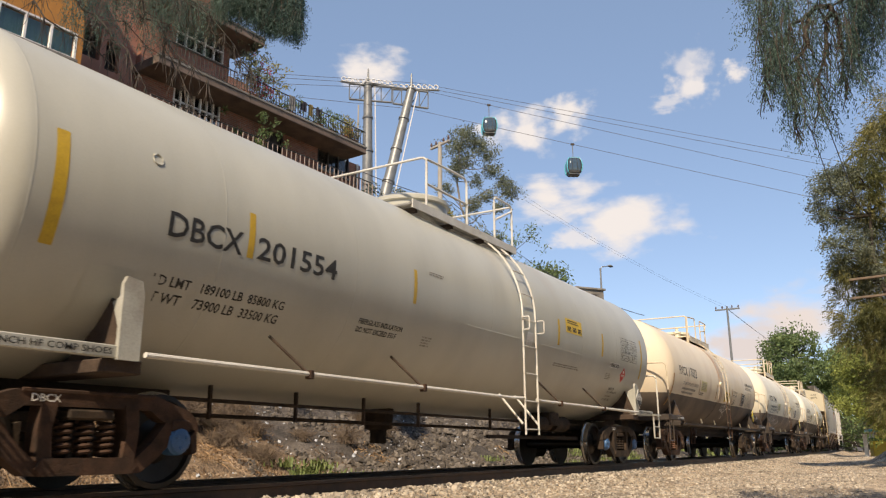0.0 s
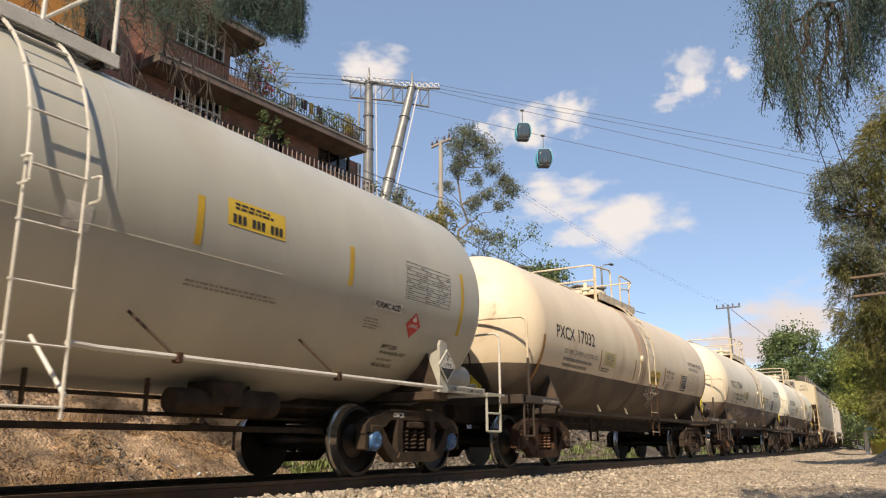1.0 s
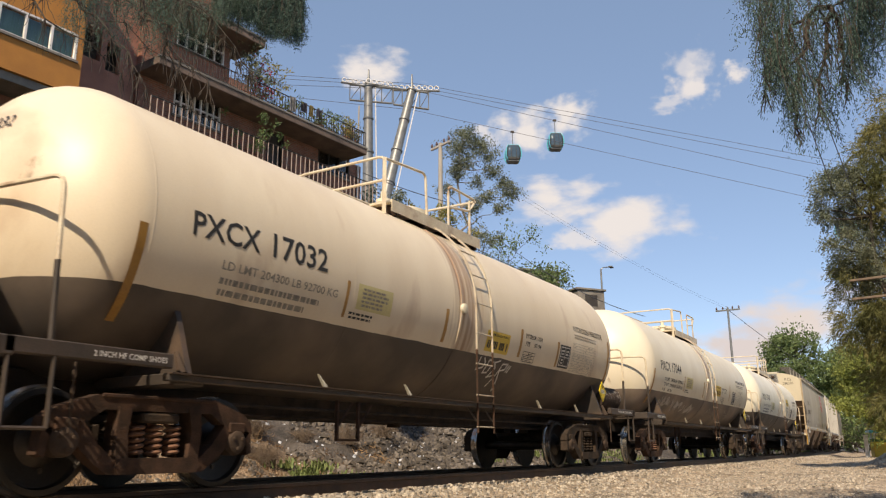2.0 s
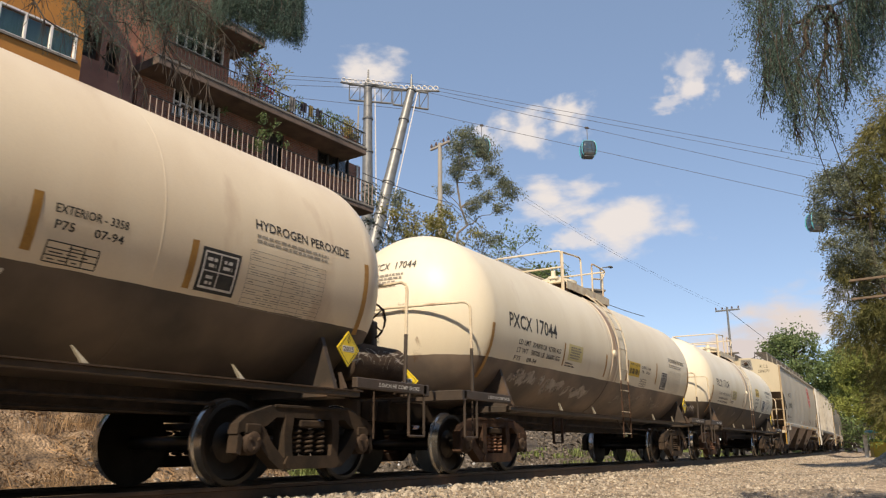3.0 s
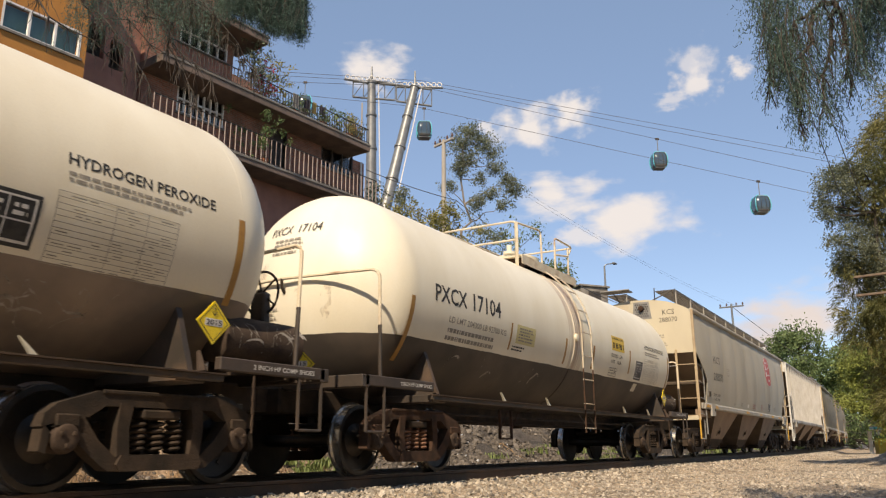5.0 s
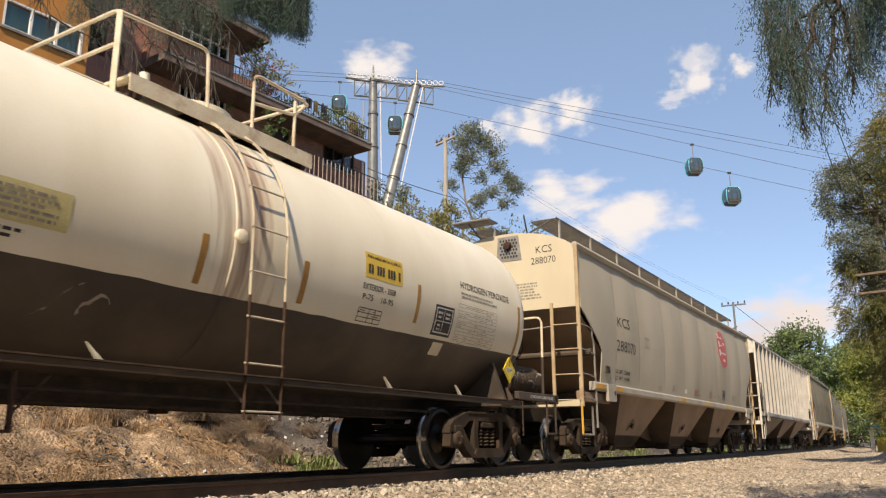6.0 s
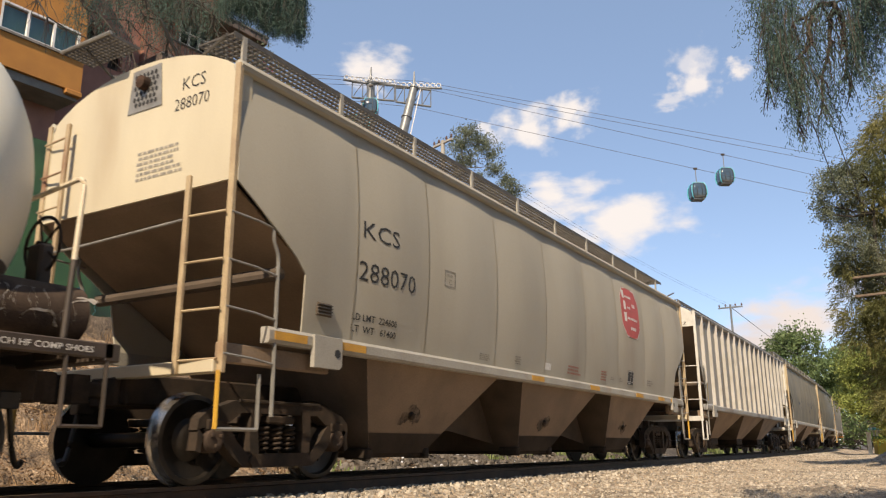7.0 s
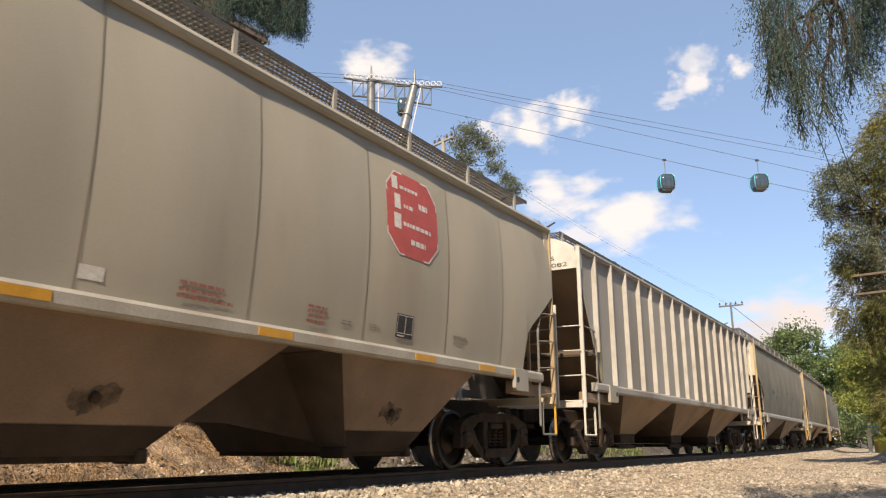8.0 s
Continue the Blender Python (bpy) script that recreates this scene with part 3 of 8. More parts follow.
def ladder(car, x0, x1, z0, R, zc, top_deg, material, y_out=0.10, step=0.33, dark_below=-9):
    """Side ladder that bends over the tank up to the walkway: two stringers and its rungs."""
    y = -(R + y_out)
    line = [(y, z0)] + ([(y, dark_below)] if dark_below > z0 else []) + [(y, zc)] + [(-(R + y_out) * math.cos(radians(a)), zc + (R + y_out) * math.sin(radians(a))) for a in range(6, int(top_deg) + 1, 6)]
    for x in (x0, x1):
        bm = bmesh.new()
        ring = []
        for i, (yy, zz) in enumerate(line):
            a, b = line[max(i - 1, 0)], line[min(i + 1, len(line) - 1)]
            n = Vector((0, -(b[1] - a[1]), b[0] - a[0])).normalized() * 0.014
            ring.append([bm.verts.new((x + sx * 0.006, yy + sy * n.y, zz + sy * n.z)) for sx, sy in ((-1, -1), (1, -1), (1, 1), (-1, 1))])
        for i, (a, b) in enumerate(zip(ring, ring[1:])):
            for k in range(4):
                f = bm.faces.new((a[k], a[(k + 1) % 4], b[(k + 1) % 4], b[k]))
                f.material_index = 1 if i == 0 and dark_below > z0 else 0
        bm.faces.new(ring[0]), bm.faces.new(ring[-1])
        bmesh.ops.recalc_face_normals(bm, faces=bm.faces)
        part("ladder_stringer", bm, [material, M["rust"]], car)
    # rungs at even steps along the line
    walked, nxt = 0.0, 0.08
    for a, b in zip(line, line[1:]):
        seg = math.hypot(b[0] - a[0], b[1] - a[1])
        while nxt < walked + seg:
            s = (nxt - walked) / seg
            p = (a[0] + (b[0] - a[0]) * s, a[1] + (b[1] - a[1]) * s)
            bm = T([(x0 - 0.02, *p), (x1 + 0.02, *p)], 0.011, 6)
            part("ladder_rung", bm, material, car)
            nxt += step
        walked += seg


def diamond(car, x, y, z, h, face, colour, text, yaw=0, ink="ink"):
    """A placard standing on its corner in a holder; faces -y, turned by yaw."""
    m = pose(x, y, z, 0, 0, yaw)
    bm = prism(bmesh.new(), [(-h, 0), (0, -h), (h, 0), (0, h)], -0.006, 0.006)
    p = part("placard", bm, M[colour], car, face, m=m)
    if "corrosive" in face:
        bm = bmesh.new()
        bm.faces.new([bm.verts.new((u * h * 0.9, -0.008, v * h * 0.9)) for u, v in ((-0.85, -0.15), (0, -1), (0.85, -0.15))])
        part("placard_field", bm, M["ink"], p)
    at = lambda u, v: Vector((u, -0.009, v))
    bm = bmesh.new()
    k = h * 0.86
    for a, b in (((-k, 0), (0, -k)), ((0, -k), (k, 0)), ((k, 0), (0, k)), ((0, k), (-k, 0))):
        q = 0.94
        vs = [bm.verts.new(at(*a)), bm.verts.new(at(*b)), bm.verts.new(at(b[0] * q, b[1] * q)), bm.verts.new(at(a[0] * q, a[1] * q))]
        bm.faces.new(vs)
    part("placard_border", bm, M[ink], p)
    if text:
        part("number_panel", patch(bmesh.new(), -h * 0.52, -h * 0.17, h * 0.52, h * 0.17, lambda u, v: Vector((u, -0.0085, v)), 1), M["white_ink"], p)
        part("lettering", write(bmesh.new(), text, -h * 0.46, -h * 0.13, h * 0.46, h * 0.13, lambda u, v: Vector((u, -0.012, v))), M["ink"], p)
    bm = T([(0, 0.0, h * 0.3), (-h * 0.12, 0, h * 0.48), (0, 0, h * 0.7), (h * 0.12, 0, h * 0.48), (0, 0, h * 0.3)], 0.004, 4)
    for v in bm.verts:
        v.co.y -= 0.012
    part("placard_symbol", bm, M[ink], p)
    return p


def reservoir(car, x0, x1, y, z, r, label):
    n = 6
    prof = [(x0 + 0.05 - 0.05 * math.sin(radians(a)), r * math.cos(radians(a))) for a in (88, 60, 30, 0)]
    prof += [(x0 + x1 - x, q) for x, q in prof[::-1]]
    ob = part("air_reservoir", lathe(bmesh.new(), prof, 24), M["dusty"], car, label, m=pose(0, y, z), smooth=True)
    for x in (x0 + 0.2, x1 - 0.2):
        part("reservoir_bracket", B(x - 0.03, x + 0.03, y - r * 0.7, y + r * 0.7, z - r - 0.12, z - r + 0.03), M["steel"], car)
    return ob


def brake_wheel(car, x, y, z):
    bm = bmesh.new()
    n = 20
    tube(bm, [(0, 0.24 * math.cos(2 * math.pi * i / n), 0.24 * math.sin(2 * math.pi * i / n)) for i in range(n + 1)], 0.014, 6)
    for k in range(5):
        a = 2 * math.pi * k / 5
        tube(bm, [(0, 0, 0), (0, 0.24 * math.cos(a), 0.24 * math.sin(a))], 0.011, 5)
    lathe(bm, [(-0.05, 0.03), (0.06, 0.03)], 10)
    part("brake_wheel", bm, M["steel"], car, "round spoked hand brake wheel", m=pose(x, y, z))


def scribble(at, u0, u1, v0, v1, n, seed, w=0.02):
    """Sprayed strokes: wavering bands on a surface."""
    rnd = random.Random(seed)
    bm = bmesh.new()
    for k in range(n):
        u = u0 + (u1 - u0) * (k + rnd.random() * 0.6) / n
        v = rnd.uniform(v0, v0 + (v1 - v0) * 0.5)
        d = rnd.uniform(0.8, 2.2)
        prev = None
        for i in range(9):
            p, q = at(u, v), at(u + w * math.sin(d + 1.57), min(v + w, v1))
            cur = (bm.verts.new(p), bm.verts.new(q))
            if prev:
                bm.faces.new((prev[0], cur[0], cur[1], prev[1]))
            prev = cur
            u += 0.055 * math.cos(d)
            v = min(max(v + 0.055 * math.sin(d), v0), v1)
            d += rnd.uniform(-0.95, 0.85)
    return bm


def smear(at, u0, v0, u1, v1, seed):
    """A ragged patch of paint, slanting and toothed along its edges."""
    rnd = random.Random(seed)
    bm = bmesh.new()
    n, k = max(int((u1 - u0) / 0.035), 5), 8
    lean = rnd.uniform(0.05, 0.25)
    cols = []
    for i in range(n + 1):
        u = u0 + (u1 - u0) * i / n
        q = math.sin(math.pi * min(max(i / n, 0.08), 0.92)) ** 0.4
        mid = (v0 + v1) / 2 + 0.04 * math.sin(i * 0.5 + seed)
        h = (v1 - v0) / 2 * q
        a, b = mid - h * rnd.uniform(0.45, 1.0), mid + h * rnd.uniform(0.6, 1.0)
        cols.append([bm.verts.new(at(u + lean * (a + (b - a) * j / k - v0), a + (b - a) * j / k)) for j in range(k + 1)])
    for a, b in zip(cols, cols[1:]):
        for j in range(k):
            bm.faces.new((a[j], b[j], b[j + 1], a[j + 1]))
    return bm


def brush_line(at, pts, w):
    """One sprayed stroke of even width along a bent line."""
    bm = bmesh.new()
    for (u0, v0), (u1, v1) in zip(pts, pts[1:]):
        ln = math.hypot(u1 - u0, v1 - v0)
        du, dv = (u1 - u0) / ln, (v1 - v0) / ln
        n = max(int(ln / 0.04), 1)
        row = []
        for i in range(n + 1):
            q = (i / n) * (ln + w * 0.8) - w * 0.4
            u, v = u0 + du * q, v0 + dv * q
            row.append((bm.verts.new(at(u - dv * w / 2, v + du * w / 2)), bm.verts.new(at(u + dv * w / 2, v - du * w / 2))))
        for a, b in zip(row, row[1:]):
            bm.faces.new((a[0], a[1], b[1], b[0]))
    return bm


def walkway_rails(car, lines, material, r=0.019):
    for pts in lines:
        part("handrail", T(bent(pts, 0.10), r, 7), material, car)


def grating(x0, x1, y0, y1, z, bar=0.05, cross=0.07, h=0.03):
    bm = bmesh.new()
    n = max(int((y1 - y0) / bar), 1)
    for i in range(n + 1):
        y = y0 + (y1 - y0) * i / n
        box(bm, x0, x1, y - 0.006, y + 0.006, z - h, z)
    n = max(int((x1 - x0) / cross), 1)
    for i in range(n + 1):
        x = x0 + (x1 - x0) * i / n
        box(bm, x - 0.007, x + 0.007, y0, y1, z - h * 0.8, z - h * 0.2)
    return bm


# ---- the grey tank car ----
def grey_tank_car(s):
    R, zc, half, head = 1.485, 2.37, 7.36, 0.62
    car = thing("tank_car", "long light grey tank car with yellow stripes on the rails", "tank car", group="tank cars of the train")
    CARS.append((car, s, []))
    at = on_side(R, zc)
    part("tank", lathe(bmesh.new(), tank_profile(half, head, R), 96), M["grey_tank"], car, "light grey painted steel tank", m=pose(0, 0, zc), smooth=True)
    for x in (-7.36, -5.5, -3.5, -0.2, 1.4, 3.4, 5.3, 7.36):
        part("weld_seam", seam(R, x, zc), M["grey_tank"], car, m=pose(0, 0, zc), smooth=True)
    part("weld_seam", B(-0.9, 3.4, -math.sqrt(R * R - 0.1225) - 0.003, -R + 0.09, zc - 0.012 - 0.35, zc - 0.35), M["grey_tank"], car)
    for x, d0, d1, w in ((-7.15, 12.6, -22, 0.11), (-5.17, 6.5, -10.5, 0.08), (-2.31, 6.2, -10.5, 0.07), (2.27, 6, -11.5, 0.08), (4.46, 6, -11.3, 0.08), (6.94, 11.6, -22, 0.08)):
        part("reflective_strip", strip(at, x, d0, d1, R, w), M["yellow"], car, "faded yellow reflective strip")
    V2 = lambda z: math.asin(max(min((z - zc) / R, 1), -1)) * R
    def line(text, u0, z0, u1, z1, ink="ink"):
        part("lettering", write(bmesh.new(), text, u0, V2(z0), u1, V2(z1), at), M[ink], car)
    line("DBCX", -6.13, 2.10, -5.27, 2.32), line("201554", -5.08, 2.11, -3.87, 2.33)
    line("LD LMT   189100 LB  85800 KG", -6.15, 1.70, -4.54, 1.785), line("LT WT    73900 LB  33500 KG", -6.17, 1.565, -4.56, 1.65)
    part("sign", patch(bmesh.new(), 2.59, V2(2.34), 3.36, V2(2.60), at), M["sign_yellow"], car, "yellow emergency sign with unreadable bars")
    up = on_side(R, zc, 0.006)
    bm = bar_lines(bmesh.new(), 2.67, V2(2.50), 3.29, V2(2.58), 2, up, 3)
    for i in range(11):
        if i not in (3, 7):
            patch(bm, 2.65 + i * 0.062, V2(2.37), 2.695 + i * 0.062, V2(2.455), up, 1)
    part("lettering", bm, M["ink"], car)
    part("marking_table", grid_of_bars(bmesh.new(), 5.56, V2(2.12), 6.61, V2(2.58), 9, at, 0.012, 4), M["ink"], car, "ruled table of small stencilled bars")
    part("sign", patch(bmesh.new(), 4.97, V2(1.92), 5.53, V2(2.02), at), M["white_ink"], car, "white name panel")
    part("lettering", write(bmesh.new(), "FORMIC ACID", 4.99, V2(1.932), 5.51, V2(2.008), up, 0.03), M["ink"], car)
    for (u0, z0, u1, z1, n, sd) in ((4.86, 1.68, 5.20, 1.81, 4, 5), (5.43, 1.365, 5.86, 1.415, 1, 6), (2.24, 1.72, 3.48, 1.79, 2, 7), (-1.94, 1.62, -1.7, 1.75, 4, 9), (-2.0, 2.52, -1.6, 2.58, 2, 10)):
        part("lettering", bar_lines(bmesh.new(), u0, V2(z0), u1, V2(z1), n, at, sd), M["ink_faded"], car)
    line("EMPTY LOAD", 5.40, 1.505, 5.72, 1.555), line("1/4 IN ADJ BLOCK", 5.40, 1.435, 5.98, 1.485), line("NO ADJ BLOCK", 5.42, 1.295, 5.84, 1.345)
    line("FIBERGLASS INSULATION", -3.30, 1.735, -2.42, 1.795), line("DO NOT EXCEED 350 F", -3.30, 1.645, -2.50, 1.705)
    part("sign", patch(bmesh.new(), 1.0, V2(1.95), 1.24, V2(2.15), at), M["white_ink"], car, "pale paper notice stuck to the tank")
    # red placard glued to the side
    bm = bmesh.new()
    c, z, h = 5.86, V2(1.82), 0.165
    for i in range(8):
        a, b = -1 + i / 4, -1 + (i + 1) / 4
        bm.faces.new([bm.verts.new(at(c + q * h * (1 - abs(p)), z + p * h)) for p, q in ((a, -1), (a, 1), (b, 1), (b, -1)) if not (abs(p) == 1 and q == 1)])
    pl = part("placard", bm, M["red"], car, "red diamond hazard placard with white flame")
    bm = write(bmesh.new(), "FLAMMABLE", c - 0.105, z - 0.03, c + 0.105, z + 0.015, up)
    part("lettering", bm, M["white_ink"], pl)
    bm = bmesh.new()
    bm.faces.new([bm.verts.new(up(c + a, z + b)) for a, b in ((-0.035, 0.045), (0.035, 0.045), (0.045, 0.075), (0.015, 0.10), (0.0, 0.13), (-0.02, 0.095), (-0.045, 0.08))])
    part("placard_symbol", bm, M["white_ink"], pl)
    # lifting lug, grease marks and pads
    part("lug", T([at(-6.27 + 0.05 * math.cos(k * math.pi / 6), V2(2.74) + 0.05 * math.sin(k * math.pi / 6)) for k in range(13)], 0.010, 5), M["grey_tank"], car)
    for x, z in ((-6.42, 1.60), (6.42, 1.60)):
        part("saddle_pad", patch(bmesh.new(), x - 0.34, V2(z - 0.30), x + 0.34, V2(z + 0.16), on_side(R, zc, 0.005)), M["grey_tank"], car)
    # bolsters, gussets, end sills
    for g in (-1, 1):
        xb = 6.42 * g
        bm = bmesh.new()
        prism(bm, [(-1.44, 1.05), (1.44, 1.05), (1.20, 1.62), (0.6, 1.0), (-0.6, 1.0), (-1.20, 1.62)], xb - 0.02, xb + 0.02, "x")
        box(bm, xb - 0.17, xb + 0.17, -1.44, 1.44, 0.92, 1.03, 0.01)
        part("bolster", bm, M["dusty"], car, "grimy saddle that carries the tank")
        for q in (-1.47, 1.47):
            bm = prism(bmesh.new(), [(xb - 0.10, 1.02), (xb + 0.10, 1.02), (xb + 0.10, 1.55), (xb + 0.07, 1.66), (xb - 0.07, 1.68), (xb - 0.10, 1.62)], q - 0.02, q + 0.02)
            part("saddle_plate", bm, M["grey_trim"], car, "light grey upright plate of the saddle")
            part("plate_web", prism(bmesh.new(), [(q, 1.03), (q, 1.60), (q * 0.84, 1.50), (q * 0.90, 1.03)], xb - 0.015, xb + 0.015, "x"), M["grey_trim"], car)
        part("stub_sill", B(min(5.0 * g, 8.12 * g), max(5.0 * g, 8.12 * g), -0.32, 0.32, 0.72, 1.02, 0.02), M["steel"], car)
        part("side_sill", B(min(6.42 * g, 7.58 * g), max(6.42 * g, 7.58 * g), -1.47, -1.41, 1.03, 1.13, 0.008), M["grey_trim"], car)
        part("side_sill", B(min(6.42 * g, 7.58 * g), max(6.42 * g, 7.58 * g), 1.41, 1.47, 1.03, 1.13, 0.008), M["grey_trim"], car)
        u0, u1 = (-7.54, -6.56) if g < 0 else (6.64, 7.50)
        part("lettering", write(bmesh.new(), "2 INCH HF COMP SHOES", u0, 1.055, u1, 1.105, lambda u, v: Vector((u, -1.475, v))), M["ink"], car)
        part("end_platform", grating(min(7.58 * g, 8.12 * g), max(7.58 * g, 8.12 * g), -1.5, 1.5, 1.08, 0.09, 0.06), M["grey_trim"], car)
        bm = bmesh.new()
        for x in (7.64 * g, 8.05 * g):
            tube(bm, [(x, -1.46, 1.08), (x, -1.46, 0.55)], 0.02, 6)
        for z in (0.55, 0.80):
            tube(bm, [(7.64 * g, -1.46, z), (8.05 * g, -1.46, z)], 0.017, 6)
        part("step", bm, M["grey_trim"], car, "pale grey sill step")
        part("handrail", T(bent([(8.06 * g, -1.46, 1.05), (8.06 * g, -1.46, 1.98), (8.34 * g, 0, 1.98), (8.06 * g, 1.46, 1.98), (8.06 * g, 1.46, 1.05)], 0.12), 0.018, 7), M["white_paint"], car)
        part("coupler", shared("coupler", coupler_mesh, M["steel"]), None, car, m=pose(8.55 * g, 0, 0, 0, 0, 0 if g < 0 else 180))
        part("air_hose", shared("air_hose", hose_mesh, M["black"], True), None, car, m=pose(8.42 * g, 0, 0, 0, 0, 0 if g < 0 else 180))
        truck(car, 6.40 * g, "blue_cap" if g < 0 else "blue_cap", "rust" if g < 0 else "steel", "rust" if g < 0 else "steel")
        face = lambda u, v: Vector((u, -1.086, v))
        part("lettering", write(bmesh.new(), "DBCX", 6.4 * g - 0.52, 0.70, 6.4 * g - 0.28, 0.76, face), M["white_ink"], car)
        turn = lambda u, v: Vector((6.4 * g - 0.70 + (u - v) * 0.74, -1.088, 0.50 - (u + v * -1.0) * 0.70))
        part("lettering", write(bmesh.new(), "201554", 0.0, -0.03, 0.30, 0.03, turn), M["white_ink"], car)
    diamond(car, 6.45, -1.52, 1.36, 0.21, "black and white corrosive placard in its holder", "white_paint", "1779")
    rs = part("air_reservoir", lathe(bmesh.new(), [(6.70, 0.02), (6.71, 0.14), (6.77, 0.19), (7.74, 0.19), (7.80, 0.14), (7.81, 0.02)], 24), M["grey_trim"], car, "pale grey air reservoir at the end sill", m=pose(0, -0.95, 1.30), smooth=True)
    brake_wheel(car, 8.28, -0.6, 1.62)
    # pipe rail along the side with struts up to the tank
    part("side_rail", T([(-6.3, -1.53, 1.07), (0.25, -1.53, 1.07), (0.61, -1.56, 1.08)], 0.024, 8), M["white_paint"], car, "white pipe rail along the side")
    part("side_rail", T([(1.08, -1.56, 1.08), (1.35, -1.53, 1.07), (6.3, -1.53, 1.07)], 0.024, 8), M["white_paint"], car, "white pipe rail along the side")
    for x in (-4.32, -2.2, 2.1, 4.2):
        part("strut", T([(x, -1.53, 1.06), (x - 0.30, -1.24, 1.44)], 0.016, 6), M["dusty"], car)
        part("rail_clamp", B(x - 0.03, x + 0.03, -1.57, -1.49, 1.02, 1.11, 0.008), M["rust"], car)
    ladder(car, 0.61, 1.08, 0.54, R, zc, 66, M["white_paint"], 0.09, 0.42)
    for x in (0.57, 1.12):
        part("ladder_strut", T([(x, -R - 0.06, 0.70), (x - 0.1, -1.2, 1.15)], 0.018, 6), M["white_paint"], car)
        part("hand_grip", T(bent([(x, -R - 0.1, 2.12), (x, -R - 0.22, 2.12), (x, -R - 0.22, 2.32), (x, -R - 0.1, 2.32)], 0.03), 0.012, 6), M["white_paint"], car)
    # top walkway and manway
    part("manway", lathe(bmesh.new(), [(3.6, 0.62), (4.08, 0.62), (4.10, 0.66), (4.16, 0.66), (4.20, 0.60), (4.27, 0.35), (4.28, 0.02)], 32, "z"), M["grey_tank"], car, "low round manway dome with a lid", m=pose(-0.25, 0, 0), smooth=True)
    for y0, y1 in ((-0.98, -0.66), (0.66, 0.98)):
        part("walkway", grating(-1.65, 1.65, y0, y1, 3.70, 0.045, 0.05, 0.04), M["steel_grey"], car)
        part("walkway_edge", B(-1.65, 1.65, y0 - 0.02, y0, 3.62, 3.74), M["white_paint"], car)
    for x in (-1.5, -0.5, 0.5, 1.5):
        part("walkway_support", B(x - 0.03, x + 0.03, -0.96, 0.96, 3.58, 3.655), M["steel"], car)
    y = -0.94
    walkway_rails(car, [[(-1.2, y, 3.66), (-1.2, y, 4.52), (-1.2, -y, 4.52), (-1.2, -y, 3.66)],
                        [(-1.2, y, 4.48), (-0.4, y, 4.52), (0.0, y, 4.52), (0.0, y, 3.66)], [(-1.2, y, 4.10), (0.0, y, 4.10)],
                        [(0.95, y, 3.66), (0.95, y, 4.50), (1.62, y, 4.50), (1.62, y, 3.62)], [(0.95, y, 4.08), (1.62, y, 4.40)],
                        [(1.62, y, 4.48), (1.62, -y, 4.48), (1.62, -y, 3.66)], [(-1.2, -y, 4.5), (1.62, -y, 4.5)], [(0.3, -y, 3.66), (0.3, -y, 4.5)]], M["white_paint"])
    # pipes and gear beneath
    for y, z in ((-0.55, 0.80), (-0.35, 0.66), (0.5, 0.70)):
        part("brake_pipe", T([(-5.4, y, z + 0.03), (5.4, y, z)], 0.022, 6), M["steel"], car)
    for x in (-4.7, -3.4, -2.1, -0.8, 1.4, 2.6, 3.9):
        part("pipe_hanger", B(x - 0.014, x + 0.014, -0.57, -0.53, 0.64, 0.98), M["dusty"], car)
    part("outlet_valve", lathe(bmesh.new(), [(0.42, 0.12), (0.60, 0.12), (0.62, 0.20), (0.92, 0.22)], 18, "z"), M["steel"], car, m=pose(-1.0, 0, 0))
    for x, h in ((3.0, 0.12), (3.75, 0.14)):
        part("brake_gear", lathe(bmesh.new(), [(x - 0.3, 0.02), (x - 0.3, h), (x + 0.3, h), (x + 0.3, 0.02)], 20), M["steel"], car, m=pose(0, -0.75, 0.78))
    part("brake_lever", B(1.2, 5.1, -0.62, -0.58, 0.50, 0.56), M["steel"], car)
    part("gear_bracket", B(3.1, 3.5, -0.9, -0.5, 0.74, 0.98, 0.02), M["steel"], car)
    return car


